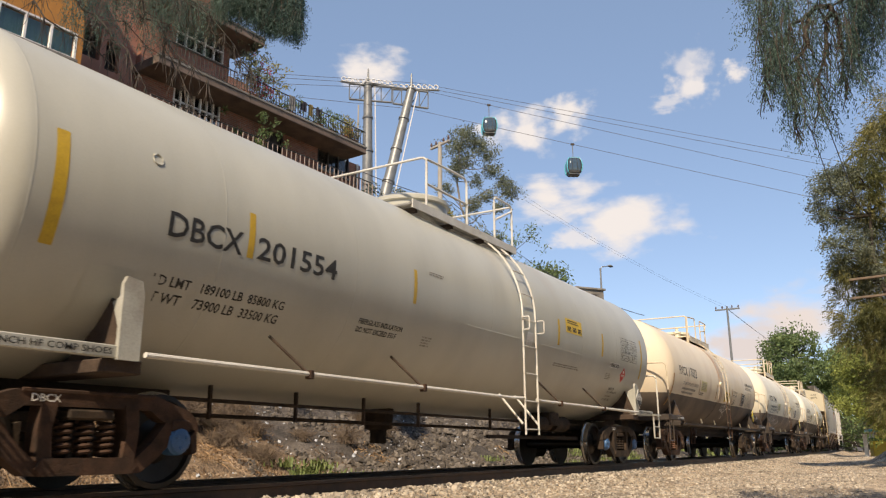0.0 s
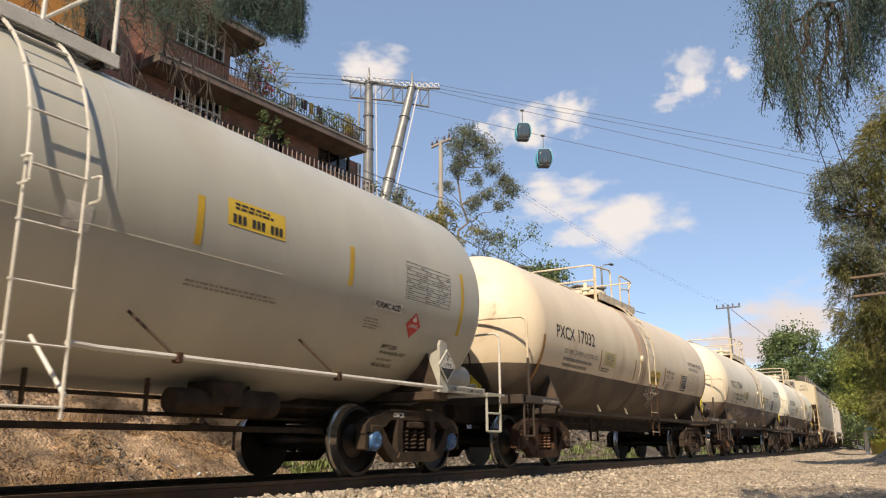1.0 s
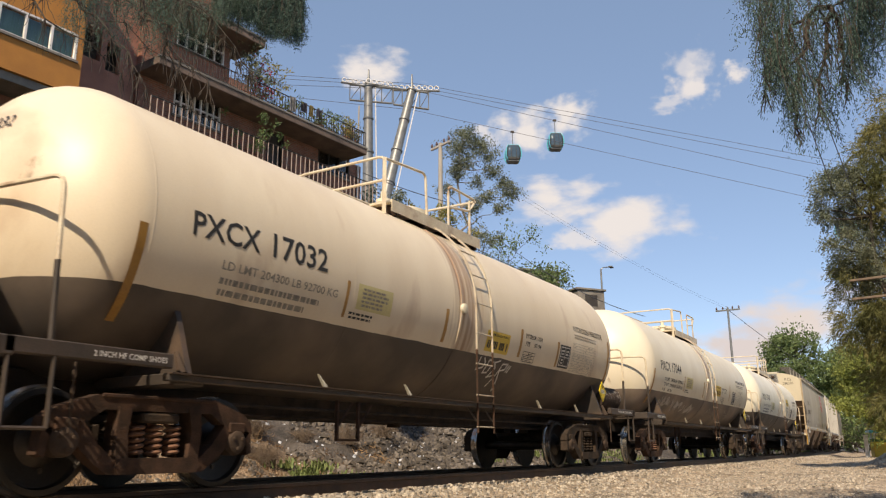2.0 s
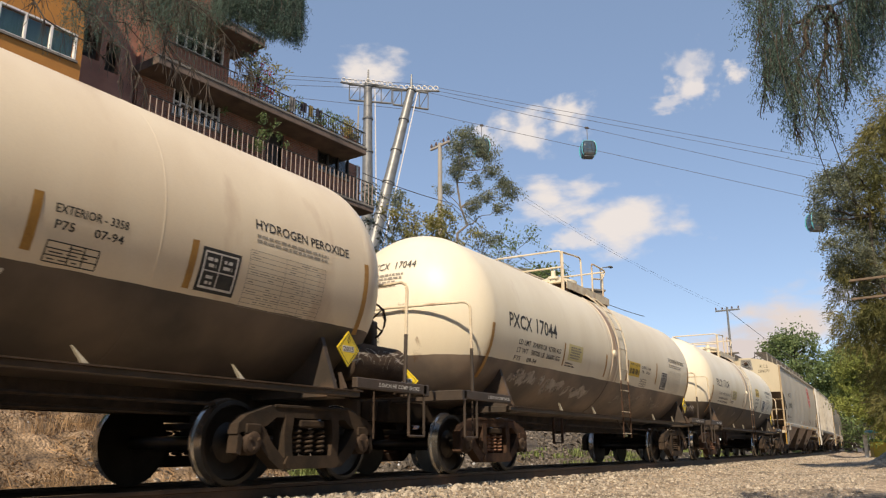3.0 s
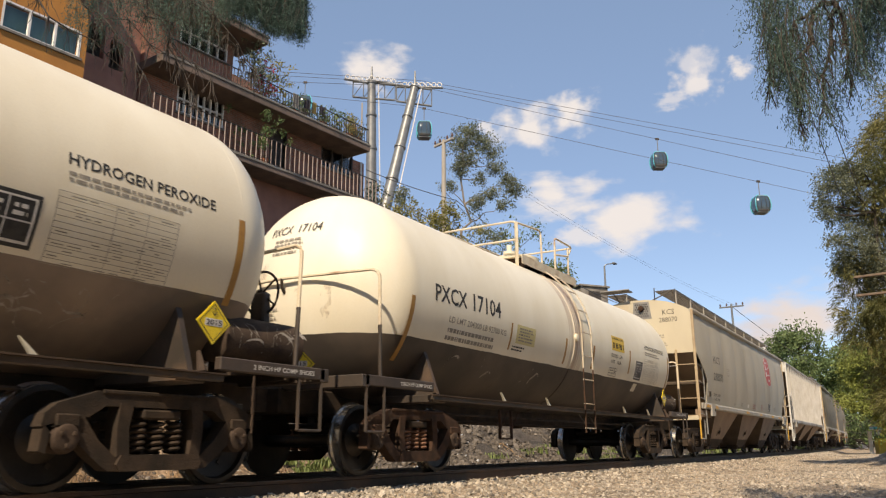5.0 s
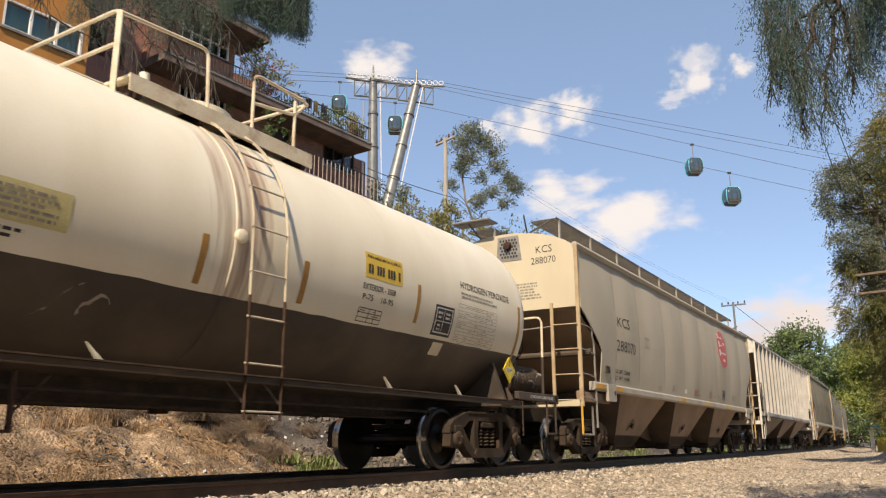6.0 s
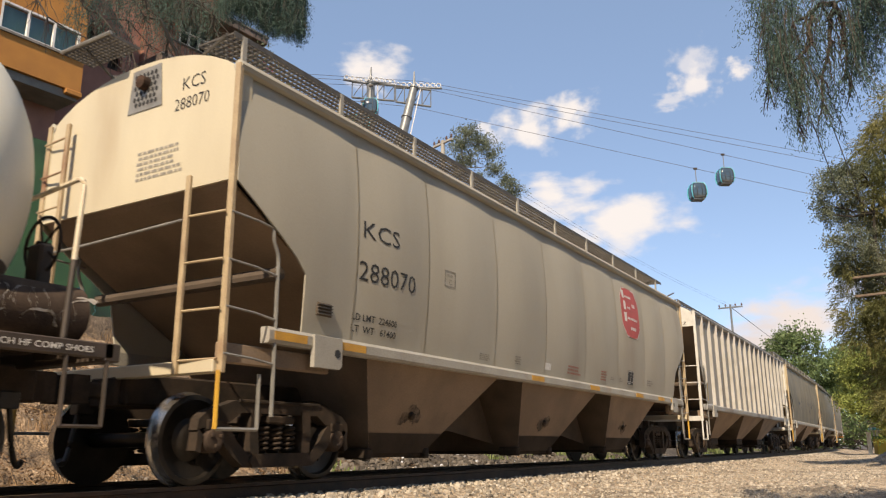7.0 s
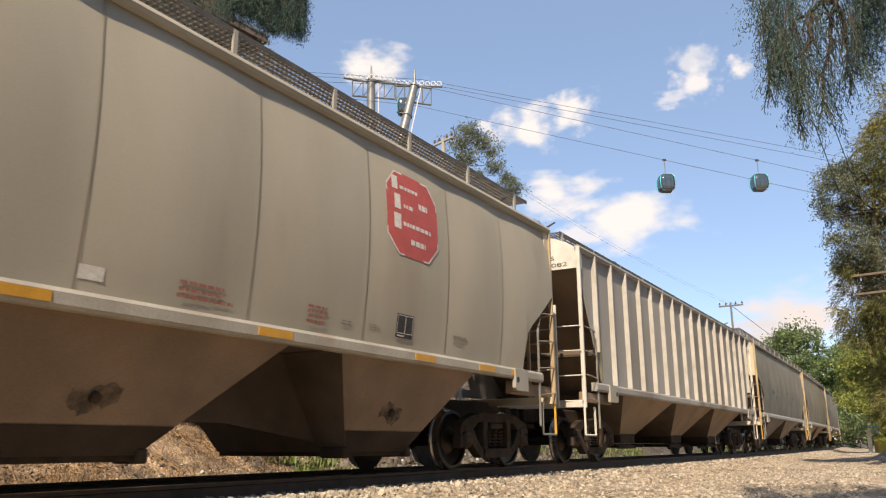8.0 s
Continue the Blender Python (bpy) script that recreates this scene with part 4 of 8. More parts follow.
# ---- the cream and black tank cars ----
def cream_tank_car(s, number, seed, streaks, sign_faded):
    R, zc, half, head = 1.405, 2.31, 5.62, 0.92
    car = thing("tank_car", "cream tank car with black belly, " + streaks, "tank car", group="tank cars of the train")
    CARS.append((car, s, []))
    rnd = random.Random(seed)
    k = 0.14 if seed == 2 else 0.0       # ladder and stencils of one car stand a little farther along
    at, up = on_side(R, zc), on_side(R, zc, 0.006)
    V2 = lambda z: math.asin(max(min((z - zc) / R, 1), -1)) * R
    part("tank", lathe(bmesh.new(), tank_profile(half, head, R), 96), M["two_tone%d" % (seed % 3)], car, "cream tank, black below", m=pose(0, 0, zc), smooth=True)
    for x in (-5.6, -2.8, 0.0, 2.7, 5.6):
        part("weld_seam", seam(R, x, zc), M["two_tone%d" % (seed % 3)], car, m=pose(0, 0, zc), smooth=True)
    for x, d0, d1, w in ((-5.70, -5, -41, 0.085), (-2.93, -5, -22, 0.05), (-0.76, -5, -23.7, 0.075), (1.57 if seed == 2 else 0.60, -4.5, -22.8, 0.08), (3.06 if seed == 2 else 2.73, 0 if seed != 2 else -6, -20 if seed != 2 else -24, 0.075), (5.58, 5, -29, 0.08)):
        part("reflective_strip", strip(at, x, d0, d1, R, w), M["ochre"], car, "ochre reflective strip")
    def line(text, u0, z0, u1, z1, ink="ink"):
        part("lettering", write(bmesh.new(), text, u0, V2(z0), u1, V2(z1), at), M[ink], car)
    line("PXCX", -5.19, 2.20, -4.35, 2.43), line(number, -4.17, 2.20, -3.32, 2.45)
    if seed % 3 == 1:
        line("LD LMT  204300 LB  92700 KG", -4.79, 1.965, -3.10, 2.05), line("LT WT   58700 LB  26600 KG", -4.81, 1.84, -3.10, 1.92), line("P75     09-94", -4.84, 1.72, -4.00, 1.79)
        line("EXTERIOR - 3358", 1.58, 2.10, 2.22, 2.16), line("P75     09-94", 1.60, 2.00, 2.20, 2.06)
    else:
        line("LD LMT 204300 LB 92700 KG", -4.79, 1.965, -3.10, 2.05, "ink_faded")
        part("lettering", bar_lines(bmesh.new(), -4.8, V2(1.72), -3.2, V2(1.92), 2, at, seed), M["ink_faded"], car)
        line("EXTERIOR - 3358", 1.58 + k, 2.08, 2.22 + k, 2.15), line("P-75    10-95" if seed == 3 else "P75     07-94", 1.60 + k, 1.96, 2.20 + k, 2.03)
    line("HYDROGEN PEROXIDE", 3.78, 2.44, 5.25, 2.54)
    # emergency sign with bars for its number
    su, sz = {3: (1.60, 2.22), 2: (0.43, 1.755)}.get(seed, (0.70, 1.89))
    part("sign", patch(bmesh.new(), su, V2(sz), su + 0.75, V2(sz + 0.30), at), M["sign_yellow"], car, "yellow emergency sign with barred-out number")
    part("lettering", write(bmesh.new(), "PARA EMERGENCIA QUIMICA", su + 0.04, V2(sz + 0.225), su + 0.71, V2(sz + 0.27), up), M["ink"], car)
    bm = bmesh.new()
    for i in range(12):
        if i not in (2, 6, 10):
            patch(bm, su + 0.05 + i * 0.055, V2(sz + 0.05), su + 0.09 + i * 0.055, V2(sz + 0.16), up, 1)
    part("number_bar", bm, M["ink"], car, kind="stuff")
    part("sign", patch(bmesh.new(), -2.75, V2(1.90), -2.06, V2(2.19), at), M["sign_pale"], car, "bleached yellow notice on the tank")
    part("lettering", bar_lines(bmesh.new(), -2.68, V2(1.93), -2.14, V2(2.16), 5, up, seed + 4), M["ink_faded"], car)
    part("lettering", bar_lines(bmesh.new(), -2.84, V2(1.78), -2.36, V2(1.87), 2, at, seed + 14), M["ink"], car)
    # black panel with white marks
    part("sign", patch(bmesh.new(), 3.15, V2(1.74), 3.62, V2(2.13), at), M["ink"], car, "black stencil panel with a white frame")
    bm = bmesh.new()
    for (a, b, c, d) in ((3.18, 1.77, 3.20, 2.10), (3.57, 1.77, 3.59, 2.10), (3.18, 1.77, 3.59, 1.79), (3.18, 2.085, 3.59, 2.10), (3.20, 1.92, 3.57, 1.932), (3.37, 1.79, 3.382, 2.085)):
        patch(bm, a, V2(b), c, V2(d), up, 1)
    bar_lines(bm, 3.22, V2(1.80), 3.36, V2(1.90), 2, up, 2), bar_lines(bm, 3.40, V2(1.95), 3.56, V2(2.06), 2, up, 5)
    bar_lines(bm, 3.22, V2(1.95), 3.36, V2(2.06), 2, up, 6)
    part("panel_mark", bm, M["white_ink"], car)
    part("lettering", bar_lines(bmesh.new(), 3.78, V2(2.30), 5.0, V2(2.40), 2, at, seed + 8), M["ink_faded"], car)
    part("marking_table", grid_of_bars(bmesh.new(), 3.73, V2(1.68), 4.85, V2(2.22), 12, at, 0.010, seed + 9), M["ink_faded"], car, "ruled table of small stencilled bars")
    part("marking_table", grid_of_bars(bmesh.new(), 1.58 + k, V2(1.72), 2.02 + k, V2(1.87), 3, at, 0.02, seed + 2), M["ink"], car, "small ruled stencil box")
    if seed % 3 == 0:
        part("sign", patch(bmesh.new(), 3.30, V2(1.50), 3.55, V2(1.66), at), M["cream"], car, "small cream patch of paint")
    # writing on the head
    hat = on_head(half, head, R, zc)
    bm = write(bmesh.new(), "PXCX  " + number, -0.42, 0.72, 0.42, 0.84, hat, 0.0)
    part("lettering", bm, M["ink"], car)
    part("lettering", bar_lines(bmesh.new(), -0.30, 0.42, 0.25, 0.66, 4, hat, seed + 5), M["ink_faded"], car)
    part("lettering", bar_lines(bmesh.new(), -0.62, -0.42, -0.12, -0.20, 4, hat, seed + 6), M["ink_faded"], car)
    low = on_head(half, head, R, zc, 0.004)
    for q in range(5):
        u, v, ln = rnd.uniform(-0.85, 0.85), rnd.uniform(-0.35, 0.45), rnd.uniform(0.3, 0.7)
        part("rust_stain", smear(low, u - 0.07, v - ln, u + 0.07, v, seed * 9 + q), M["stain"], car, "brown rust run on the tank head")
    # graffiti on the black belly
    if seed % 3 == 1:
        for u0, u1, z0, z1 in ((-4.75, -3.72, 1.36, 1.62), (-3.62, -3.42, 1.36, 1.58), (-3.35, -2.98, 1.26, 1.60), (-2.98, -2.46, 1.30, 1.56), (-2.36, -2.16, 1.30, 1.50), (-2.08, -1.18, 1.28, 1.52)):
            part("graffiti", smear(at, u0, V2(z0), u1, V2(z1), int(u0 * 100) % 97), M["scrubbed"], car, "scrubbed pale paint smear on the belly")
        part("graffiti", scribble(up, 0.5, 4.4, V2(1.20), V2(1.56), 52, seed + 1, 0.026), M["spray"], car, "worn pale spray strokes on the belly")
    elif seed == 2:
        for pts in (((0.24, 1.66), (0.25, 1.49), (0.41, 1.53), (0.43, 1.60), (0.36, 1.66)), ((0.53, 1.65), (0.49, 1.46), (0.62, 1.47), (0.67, 1.63), (0.53, 1.65)), ((0.87, 1.66), (0.72, 1.62), (0.80, 1.55), (0.70, 1.41), (0.88, 1.45)), ((0.86, 1.29), (0.99, 1.62), (1.15, 1.63), (1.12, 1.55), (0.97, 1.52), (1.17, 1.24)), ((1.21, 1.61), (1.18, 1.52)), ((1.27, 1.61), (1.24, 1.52))):
            part("graffiti", brush_line(at, [(u + k + 0.06, V2(z)) for u, z in pts], 0.028), M["white_ink"], car, "white sprayed letter stroke on the belly")
    else:
        part("graffiti", scribble(at, -4.6, -1.0, V2(1.30), V2(1.62), 5, seed, 0.03), M["spray"], car, "worn pale spray strokes on the belly")
    # underframe: side sills, end sills, platforms
    for g in (-1, 1):
        part("side_sill", B(-5.4, 5.4, g * 1.45 - 0.04, g * 1.45 + 0.04, 0.90, 0.96, 0.008), M["sill"], car, "black sill along the side")
        part("sill_lip", B(-5.4, 5.4, g * 1.50 - 0.03, g * 1.50 + 0.03, 0.955, 0.968), M["dusty"], car)
    part("center_sill", B(-6.9, 6.9, -0.33, 0.33, 0.72, 1.02, 0.02), M["steel"], car)
    for g in (-1, 1):
        for q in (-1, 1):
            part("end_sill", B(min(5.35 * g, 6.78 * g), max(5.35 * g, 6.78 * g), q * 1.44 - 0.04, q * 1.44 + 0.04, 1.0, 1.12, 0.01), M["sill"], car)
        part("end_sill", B(min(6.70 * g, 6.84 * g), max(6.70 * g, 6.84 * g), -1.48, 1.48, 0.98, 1.12, 0.01), M["sill"], car)
        part("end_platform", grating(min(6.2 * g, 6.70 * g), max(6.2 * g, 6.70 * g), -1.40, 1.40, 1.12, 0.06, 0.07), M["steel"], car)
        u0, u1 = (-6.1, -5.42) if g < 0 else (5.75, 6.6)
        part("lettering", write(bmesh.new(), "2 INCH HF COMP SHOES", u0, 1.035, u1, 1.08, lambda u, v: Vector((u, -1.486, v))), M["white_ink"], car)
        bm = bmesh.new()
        prism(bm, [(-1.40, 0.95), (1.40, 0.95), (1.16, 1.60), (0.5, 0.96), (-0.5, 0.96), (-1.16, 1.60)], 5.1 * g - 0.03, 5.1 * g + 0.03, "x")
        box(bm, 5.1 * g - 0.16, 5.1 * g + 0.16, -1.40, 1.40, 0.88, 0.98, 0.01)
        part("bolster", bm, M["sill"], car, "black saddle that carries the tank")
        # braces with pale worn tips
        part("brace", T([(5.2 * g, -1.42, 0.97), (5.22 * g, -1.34, 1.16)], 0.045, 6, 0.02), M["dusty"], car)
        for x in (3.5 * g, 1.9 * g):
            part("brace_tip", prism(bmesh.new(), [(x + 0.13, 0.97), (x + 0.19, 0.97), (x + 0.03, 1.10)], -1.46, -1.43), M["cream"], car)
        # hand rails at the end
        part("handrail", T(bent([(6.40 * g, -1.40, 1.10), (6.44 * g, -1.40, 2.39), (6.62 * g, 0, 2.39), (6.44 * g, 1.40, 2.39), (6.40 * g, 1.40, 1.10)], 0.13, 4), 0.021, 7), M["cream_rail"], car, "cream pipe rail with a worn black foot")
        part("rail_foot", T([(6.40 * g, -1.40, 1.10), (6.42 * g, -1.40, 1.72)], 0.024, 7), M["sill"], car)
        part("rail_bracket", T(bent([(6.62 * g, -0.02, 2.39), (6.60 * g, 0.0, 2.28), (6.50 * g, 0, 2.2)], 0.05), 0.022, 6), M["sill"], car)
        bm = bmesh.new()
        for x in (6.40 * g, 6.74 * g):
            tube(bm, [(x, -1.46, 1.02), (x, -1.46, 0.50)], 0.018, 6)
        tube(bm, [(6.40 * g, -1.46, 0.50), (6.74 * g, -1.46, 0.50)], 0.016, 6)
        part("step", bm, M["sill"], car)
        bm = bmesh.new()
        for i in range(9):
            z = 0.98 - i * 0.06
            box(bm, 6.05 * g - 0.009 - (i % 2) * 0.008, 6.05 * g + 0.009 + (i % 2) * 0.008, -1.20 - 0.009, -1.20 + 0.009, z - 0.034, z + 0.03, 0.004)
        part("chain", bm, M["dusty"], car, "hanging brake chain")
        part("coupler", shared("coupler", coupler_mesh, M["steel"]), None, car, m=pose(7.12 * g, 0, 0, 0, 0, 0 if g < 0 else 180))
        part("air_hose", shared("air_hose", hose_mesh, M["black"], True), None, car, m=pose(7.0 * g, 0, 0, 0, 0, 0 if g < 0 else 180))
        truck(car, 5.1 * g, "dusty", "rust" if g < 0 else "steel", "rust_orange" if g < 0 else "steel")
    reservoir(car, 5.62, 6.76, -1.0, 1.36, 0.235, "rusty brown air reservoir with sprayed strokes")
    bm = bmesh.new()
    rr = lambda u, v: Vector((u, -1.0 - 0.238 * math.cos(v / 0.238), 1.36 + 0.238 * math.sin(v / 0.238)))
    part("graffiti", scribble(rr, 5.72, 6.6, -0.14, 0.16, 14, seed, 0.02), M["spray"], car)
    diamond(car, 5.40, -1.30, 1.44, 0.20, "yellow diamond placard with a white number panel", "sign_bright", "2015")
    diamond(car, -6.92, -0.62, 1.27, 0.185, "yellow diamond placard with a white number panel", "sign_bright", "2015", yaw=-50)
    brake_wheel(car, 6.55, -0.75, 1.95)
    part("brake_stand", B(6.48, 6.60, -0.85, -0.65, 1.1, 1.95, 0.02), M["sill"], car)
    ladder(car, -0.28 + k, 0.19 + k, 0.56, R, zc, 62, M["ladder"], 0.09, 0.43, 1.70)
    for x in (-0.28 + k, 0.19 + k):
        part("ladder_strut", T([(x, -R - 0.07, 0.72), (x - 0.15, -1.40, 0.92)], 0.014, 6), M["sill"], car)
    part("tank_band", lathe(bmesh.new(), [(-0.42, R + 0.002), (-0.41, R + 0.012), (-0.37, R + 0.012), (-0.36, R + 0.002)], 72), M["two_tone%d" % (seed % 3)], car, "rust-worn strap round the tank", m=pose(0, 0, zc))
    part("cleanout", lathe(bmesh.new(), [(-R - 0.05, 0.05), (-R - 0.04, 0.068), (-R + 0.03, 0.07)], 20, "y"), M["cream"], car, m=pose(-0.36, 0, zc - 0.06), smooth=True)
    # walkway on top
    for y0, y1 in ((-0.80, -0.42), (0.42, 0.80)):
        part("walkway", B(-1.27, 1.28, y0, y1, 3.67, 3.705, 0.004), M["cream_rail"], car, "rust-streaked steel walkway")
        part("walkway_edge", B(-1.27, 1.28, y0 - 0.012 if y0 < 0 else y1, y0 if y0 < 0 else y1 + 0.012, 3.54, 3.71), M["cream_rail"], car)
    for x in (-1.15, -0.4, 0.4, 1.15):
        part("walkway_support", B(x - 0.03, x + 0.03, -0.8, 0.8, 3.50, 3.665), M["rust"], car)
    part("manway", lathe(bmesh.new(), [(3.60, 0.42), (3.90, 0.42), (3.91, 0.47), (3.97, 0.47), (4.0, 0.40), (4.03, 0.05)], 28, "z"), M["cream"], car, "round manway with a bolted lid", m=pose(0.1, 0, 0), smooth=True)
    part("valve", lathe(bmesh.new(), [(3.66, 0.08), (3.86, 0.08), (3.87, 0.12), (3.92, 0.12), (3.93, 0.05), (4.05, 0.05)], 14, "z"), M["cream"], car, m=pose(-0.75, -0.3, 0), smooth=True)
    y = -0.78
    walkway_rails(car, [[(-1.42, y, 3.50), (-1.42, y, 4.30), (-1.42, -y, 4.30), (-1.42, -y, 3.5)], [(-1.42, y, 4.27), (-0.36, y, 4.36), (-0.32, y, 3.66)], [(-1.42, y, 3.95), (-1.42, -y, 3.95)],
                        [(0.31, y, 3.68), (0.31, y, 4.37), (1.20, y, 4.36), (0.98, y, 4.12), (0.31, y, 4.02)], [(0.98, y, 3.55), (0.98, y, 4.30)],
                        [(1.20, y, 4.34), (1.20, -y, 4.34), (1.20, -y, 3.66)], [(-1.42, -y, 4.30), (1.20, -y, 4.34)], [(0.0, -y, 3.66), (0.0, -y, 4.32)]], M["cream_rail"], 0.02)
    part("post", T([(-1.42, y, 3.45), (-1.42, y, 4.28)], 0.035, 4), M["cream_rail"], car)
    # gear beneath
    for y, z in ((-0.75, 0.79), (-0.5, 0.70), (0.6, 0.74)):
        part("brake_pipe", T([(-4.0, y, z), (4.0, y, z)], 0.02, 6), M["steel"], car)
    # hanging frame with two slanting stays
    for x in (-2.46, -2.06):
        part("gear_bracket", B(x - 0.016, x + 0.016, -0.92, -0.88, 0.44, 0.90), M["rust"], car)
        part("gear_bracket", T([(x + 0.02, -0.9, 0.60), (x + 0.28, -0.9, 0.88)], 0.013, 5), M["rust"], car)
    part("gear_bracket", B(-2.48, -2.04, -0.915, -0.885, 0.44, 0.465), M["rust"], car)
    part("outlet_valve", lathe(bmesh.new(), [(0.66, 0.10), (0.74, 0.10), (0.76, 0.18), (0.95, 0.2)], 18, "z"), M["steel"], car)
    return car

# ---- covered hopper cars ----
def hopper_car(s, half, tx, label, side, end, ribbed=False, number="", seed=1, far=False):
    car = thing("hopper_car", label, "hopper car", group="hopper cars of the train")
    CARS.append((car, s, []))
    lo, eave = 1.45, 3.93
    cutx = half - 1.05
    seams = [half * q for q in (-0.765, -0.575, -0.335, -0.11, 0.115, 0.34, 0.565, 0.765)]
    y_of = lambda z: 1.46 + (0.0 if ribbed else 0.085 * math.sin(math.pi * min(max((z - lo) / (eave - lo), 0), 1)))

    def low_edge(x):
        """Where the side sheet is cut away over the end platform."""
        d = abs(x) - cutx
        if d <= 0:
            return lo
        if ribbed:
            return lo + d * 2.1
        q = d / (half - cutx)
        return 2.04 + 0.72 * q if d > 0.06 else lo + (2.04 - lo) * d / 0.06

    def bulge(x):
        if ribbed:
            return 0.0
        ks = [-half] + seams + [half]
        for a, b in zip(ks, ks[1:]):
            if a <= x <= b:
                return 0.034 * math.sin(math.pi * (x - a) / (b - a))
        return 0.0
    xs = sorted(set([-half, half, -cutx, cutx, -cutx - 0.06, cutx + 0.06] + seams + [-half + 2 * half * i / 56 for i in range(57)]))
    for g in (-1, 1):
        bm = bmesh.new()
        cols = []
        for x in xs:
            z0 = low_edge(x)
            col = []
            for k in range(13):
                z = z0 + (eave - z0) * k / 12
                fade = math.sin(math.pi * min(max((z - lo) / (eave - lo), 0), 1)) ** 0.5
                col.append(bm.verts.new((x, g * (y_of(z) + bulge(x) * fade), z)))
            cols.append(col)
        for a, b in zip(cols, cols[1:]):
            for k in range(12):
                bm.faces.new((a[k], b[k], b[k + 1], a[k + 1]))
        bmesh.ops.recalc_face_normals(bm, faces=bm.faces)
        bmesh.ops.solidify(bm, geom=list(bm.faces), thickness=0.02)
        part("side_sheet", bm, M[side], car, smooth=True)
        part("eave", T([(-half - 0.03, g * 1.485, eave + 0.0), (half + 0.03, g * 1.485, eave + 0.0)], 0.062, 8), M[side], car)
        if not ribbed:
            for x in seams:
                bm = bmesh.new()
                n = 10
                ring = [[bm.verts.new((x + dx, g * (y_of(lo + (eave - lo) * i / n) + 0.006), lo + (eave - lo) * i / n)) for dx in (-0.008, 0.008)] for i in range(n + 1)]
                for a, b in zip(ring, ring[1:]):
                    bm.faces.new((a[0], a[1], b[1], b[0]))
                bmesh.ops.solidify(bm, geom=list(bm.faces), thickness=0.006)
                part("weld_strip", bm, M[side], car)
        else:
            n = 17
            for i in range(n):
                x = -cutx - 0.28 + (2 * cutx + 0.56) * i / (n - 1)
                z0 = low_edge(x)
                bm = prism(bmesh.new(), [(x - 0.045, g * 1.46), (x - 0.022, g * 1.55), (x + 0.022, g * 1.55), (x + 0.045, g * 1.46)], z0, eave - 0.02, "z")
                part("rib", bm, M["rib"], car)
        # side sill
        bm = prism(bmesh.new(), [(g * 1.44, 1.30), (g * 1.54, 1.30), (g * 1.56, 1.33), (g * 1.56, 1.42), (g * 1.53, 1.455), (g * 1.44, 1.455)], -half + 0.5, half - 0.5, "x")
        part("side_sill", bm, M["sill_pale"] if not ribbed else M[side], car, "dusty sill along the side")
    # roof
    bm = bmesh.new()
    rings = []
    for x in (-half, half):
        rings.append([bm.verts.new((x, 1.47 * math.sin(radians(a)) / math.sin(radians(60)), eave + 0.40 * (math.cos(radians(a)) - math.cos(radians(60))) / (1 - math.cos(radians(60))))) for a in range(-60, 61, 10)])
    for k in range(12):
        bm.faces.new((rings[0][k], rings[1][k], rings[1][k + 1], rings[0][k + 1]))
    bmesh.ops.recalc_face_normals(bm, faces=bm.faces)
    bmesh.ops.solidify(bm, geom=list(bm.faces), thickness=0.02)
    part("roof", bm, M[side], car, smooth=True)
    ztop = 2.78 if not ribbed else 3.55
    for g in (-1, 1):
        x = g * half
        # end sheet with the roof's arch on top, and the slope sheet beneath
        arch = [(1.46 * math.sin(radians(a)) / math.sin(radians(60)), eave + 0.40 * (math.cos(radians(a)) - math.cos(radians(60))) / (1 - math.cos(radians(60)))) for a in range(-60, 61, 10)]
        bm = prism(bmesh.new(), [(-1.46, ztop)] + arch + [(1.46, ztop)], x - 0.02, x + 0.02, "x")
        es = part("end_sheet", bm, M[end], car, "cream end sheet" if end != "white_paint" else "")
        fx, fz = 3.1 * (ztop - 1.36) / (ztop - 1.0), 1.36
        bm = prism(bmesh.new(), [(x, ztop + 0.01), (x - g * fx, fz), (x - g * fx, fz - 0.06), (x - g * 0.06, ztop - 0.05)], -1.45, 1.45, "y")
        part("slope_sheet", bm, M["hopper_low"], car, "grimy sloping floor sheet over the platform")
        part("cross_tube", T([(x - g * 0.75, -1.42, 2.02), (x - g * 0.75, 1.42, 2.02)], 0.07, 10), M["hopper_dark"], car)
        part("stub_sill", B(min(x - g * 3.0, x + g * 0.05), max(x - g * 3.0, x + g * 0.05), -0.30, 0.30, 0.74, 1.04, 0.02), M["steel"], car)
        part("end_sill", B(min(x - g * 0.02, x + g * 0.10), max(x - g * 0.02, x + g * 0.10), -1.48, 1.48, 0.98, 1.10, 0.01), M[end], car)
        bm = B(min(x - g * 1.5, x), max(x - g * 1.5, x), -1.46, -1.38, 1.08, 1.26, 0.01)
        part("sill_end", bm, M["hopper_low"], car)
        bm = bmesh.new()
        prism(bm, [(x - g * 1.12, 1.12), (x - g * 1.52, 1.12), (x - g * 1.56, 1.16), (x - g * 1.56, 1.44), (x - g * 1.12, 1.44)], -1.585, -1.53)
        part("jacking_pad", bm, M["sill_pale"], car, "grey steel pad with a round hole")
        part("pad_hole", lathe(bmesh.new(), [(-1.59, 0.045), (-1.585, 0.045)], 14, "y"), M["ink"], car, m=pose(x - g * 1.48, 0, 1.28))
        # corner posts, ladders and their rungs
        pm = M["rail_cream" if not ribbed else "white_paint"]
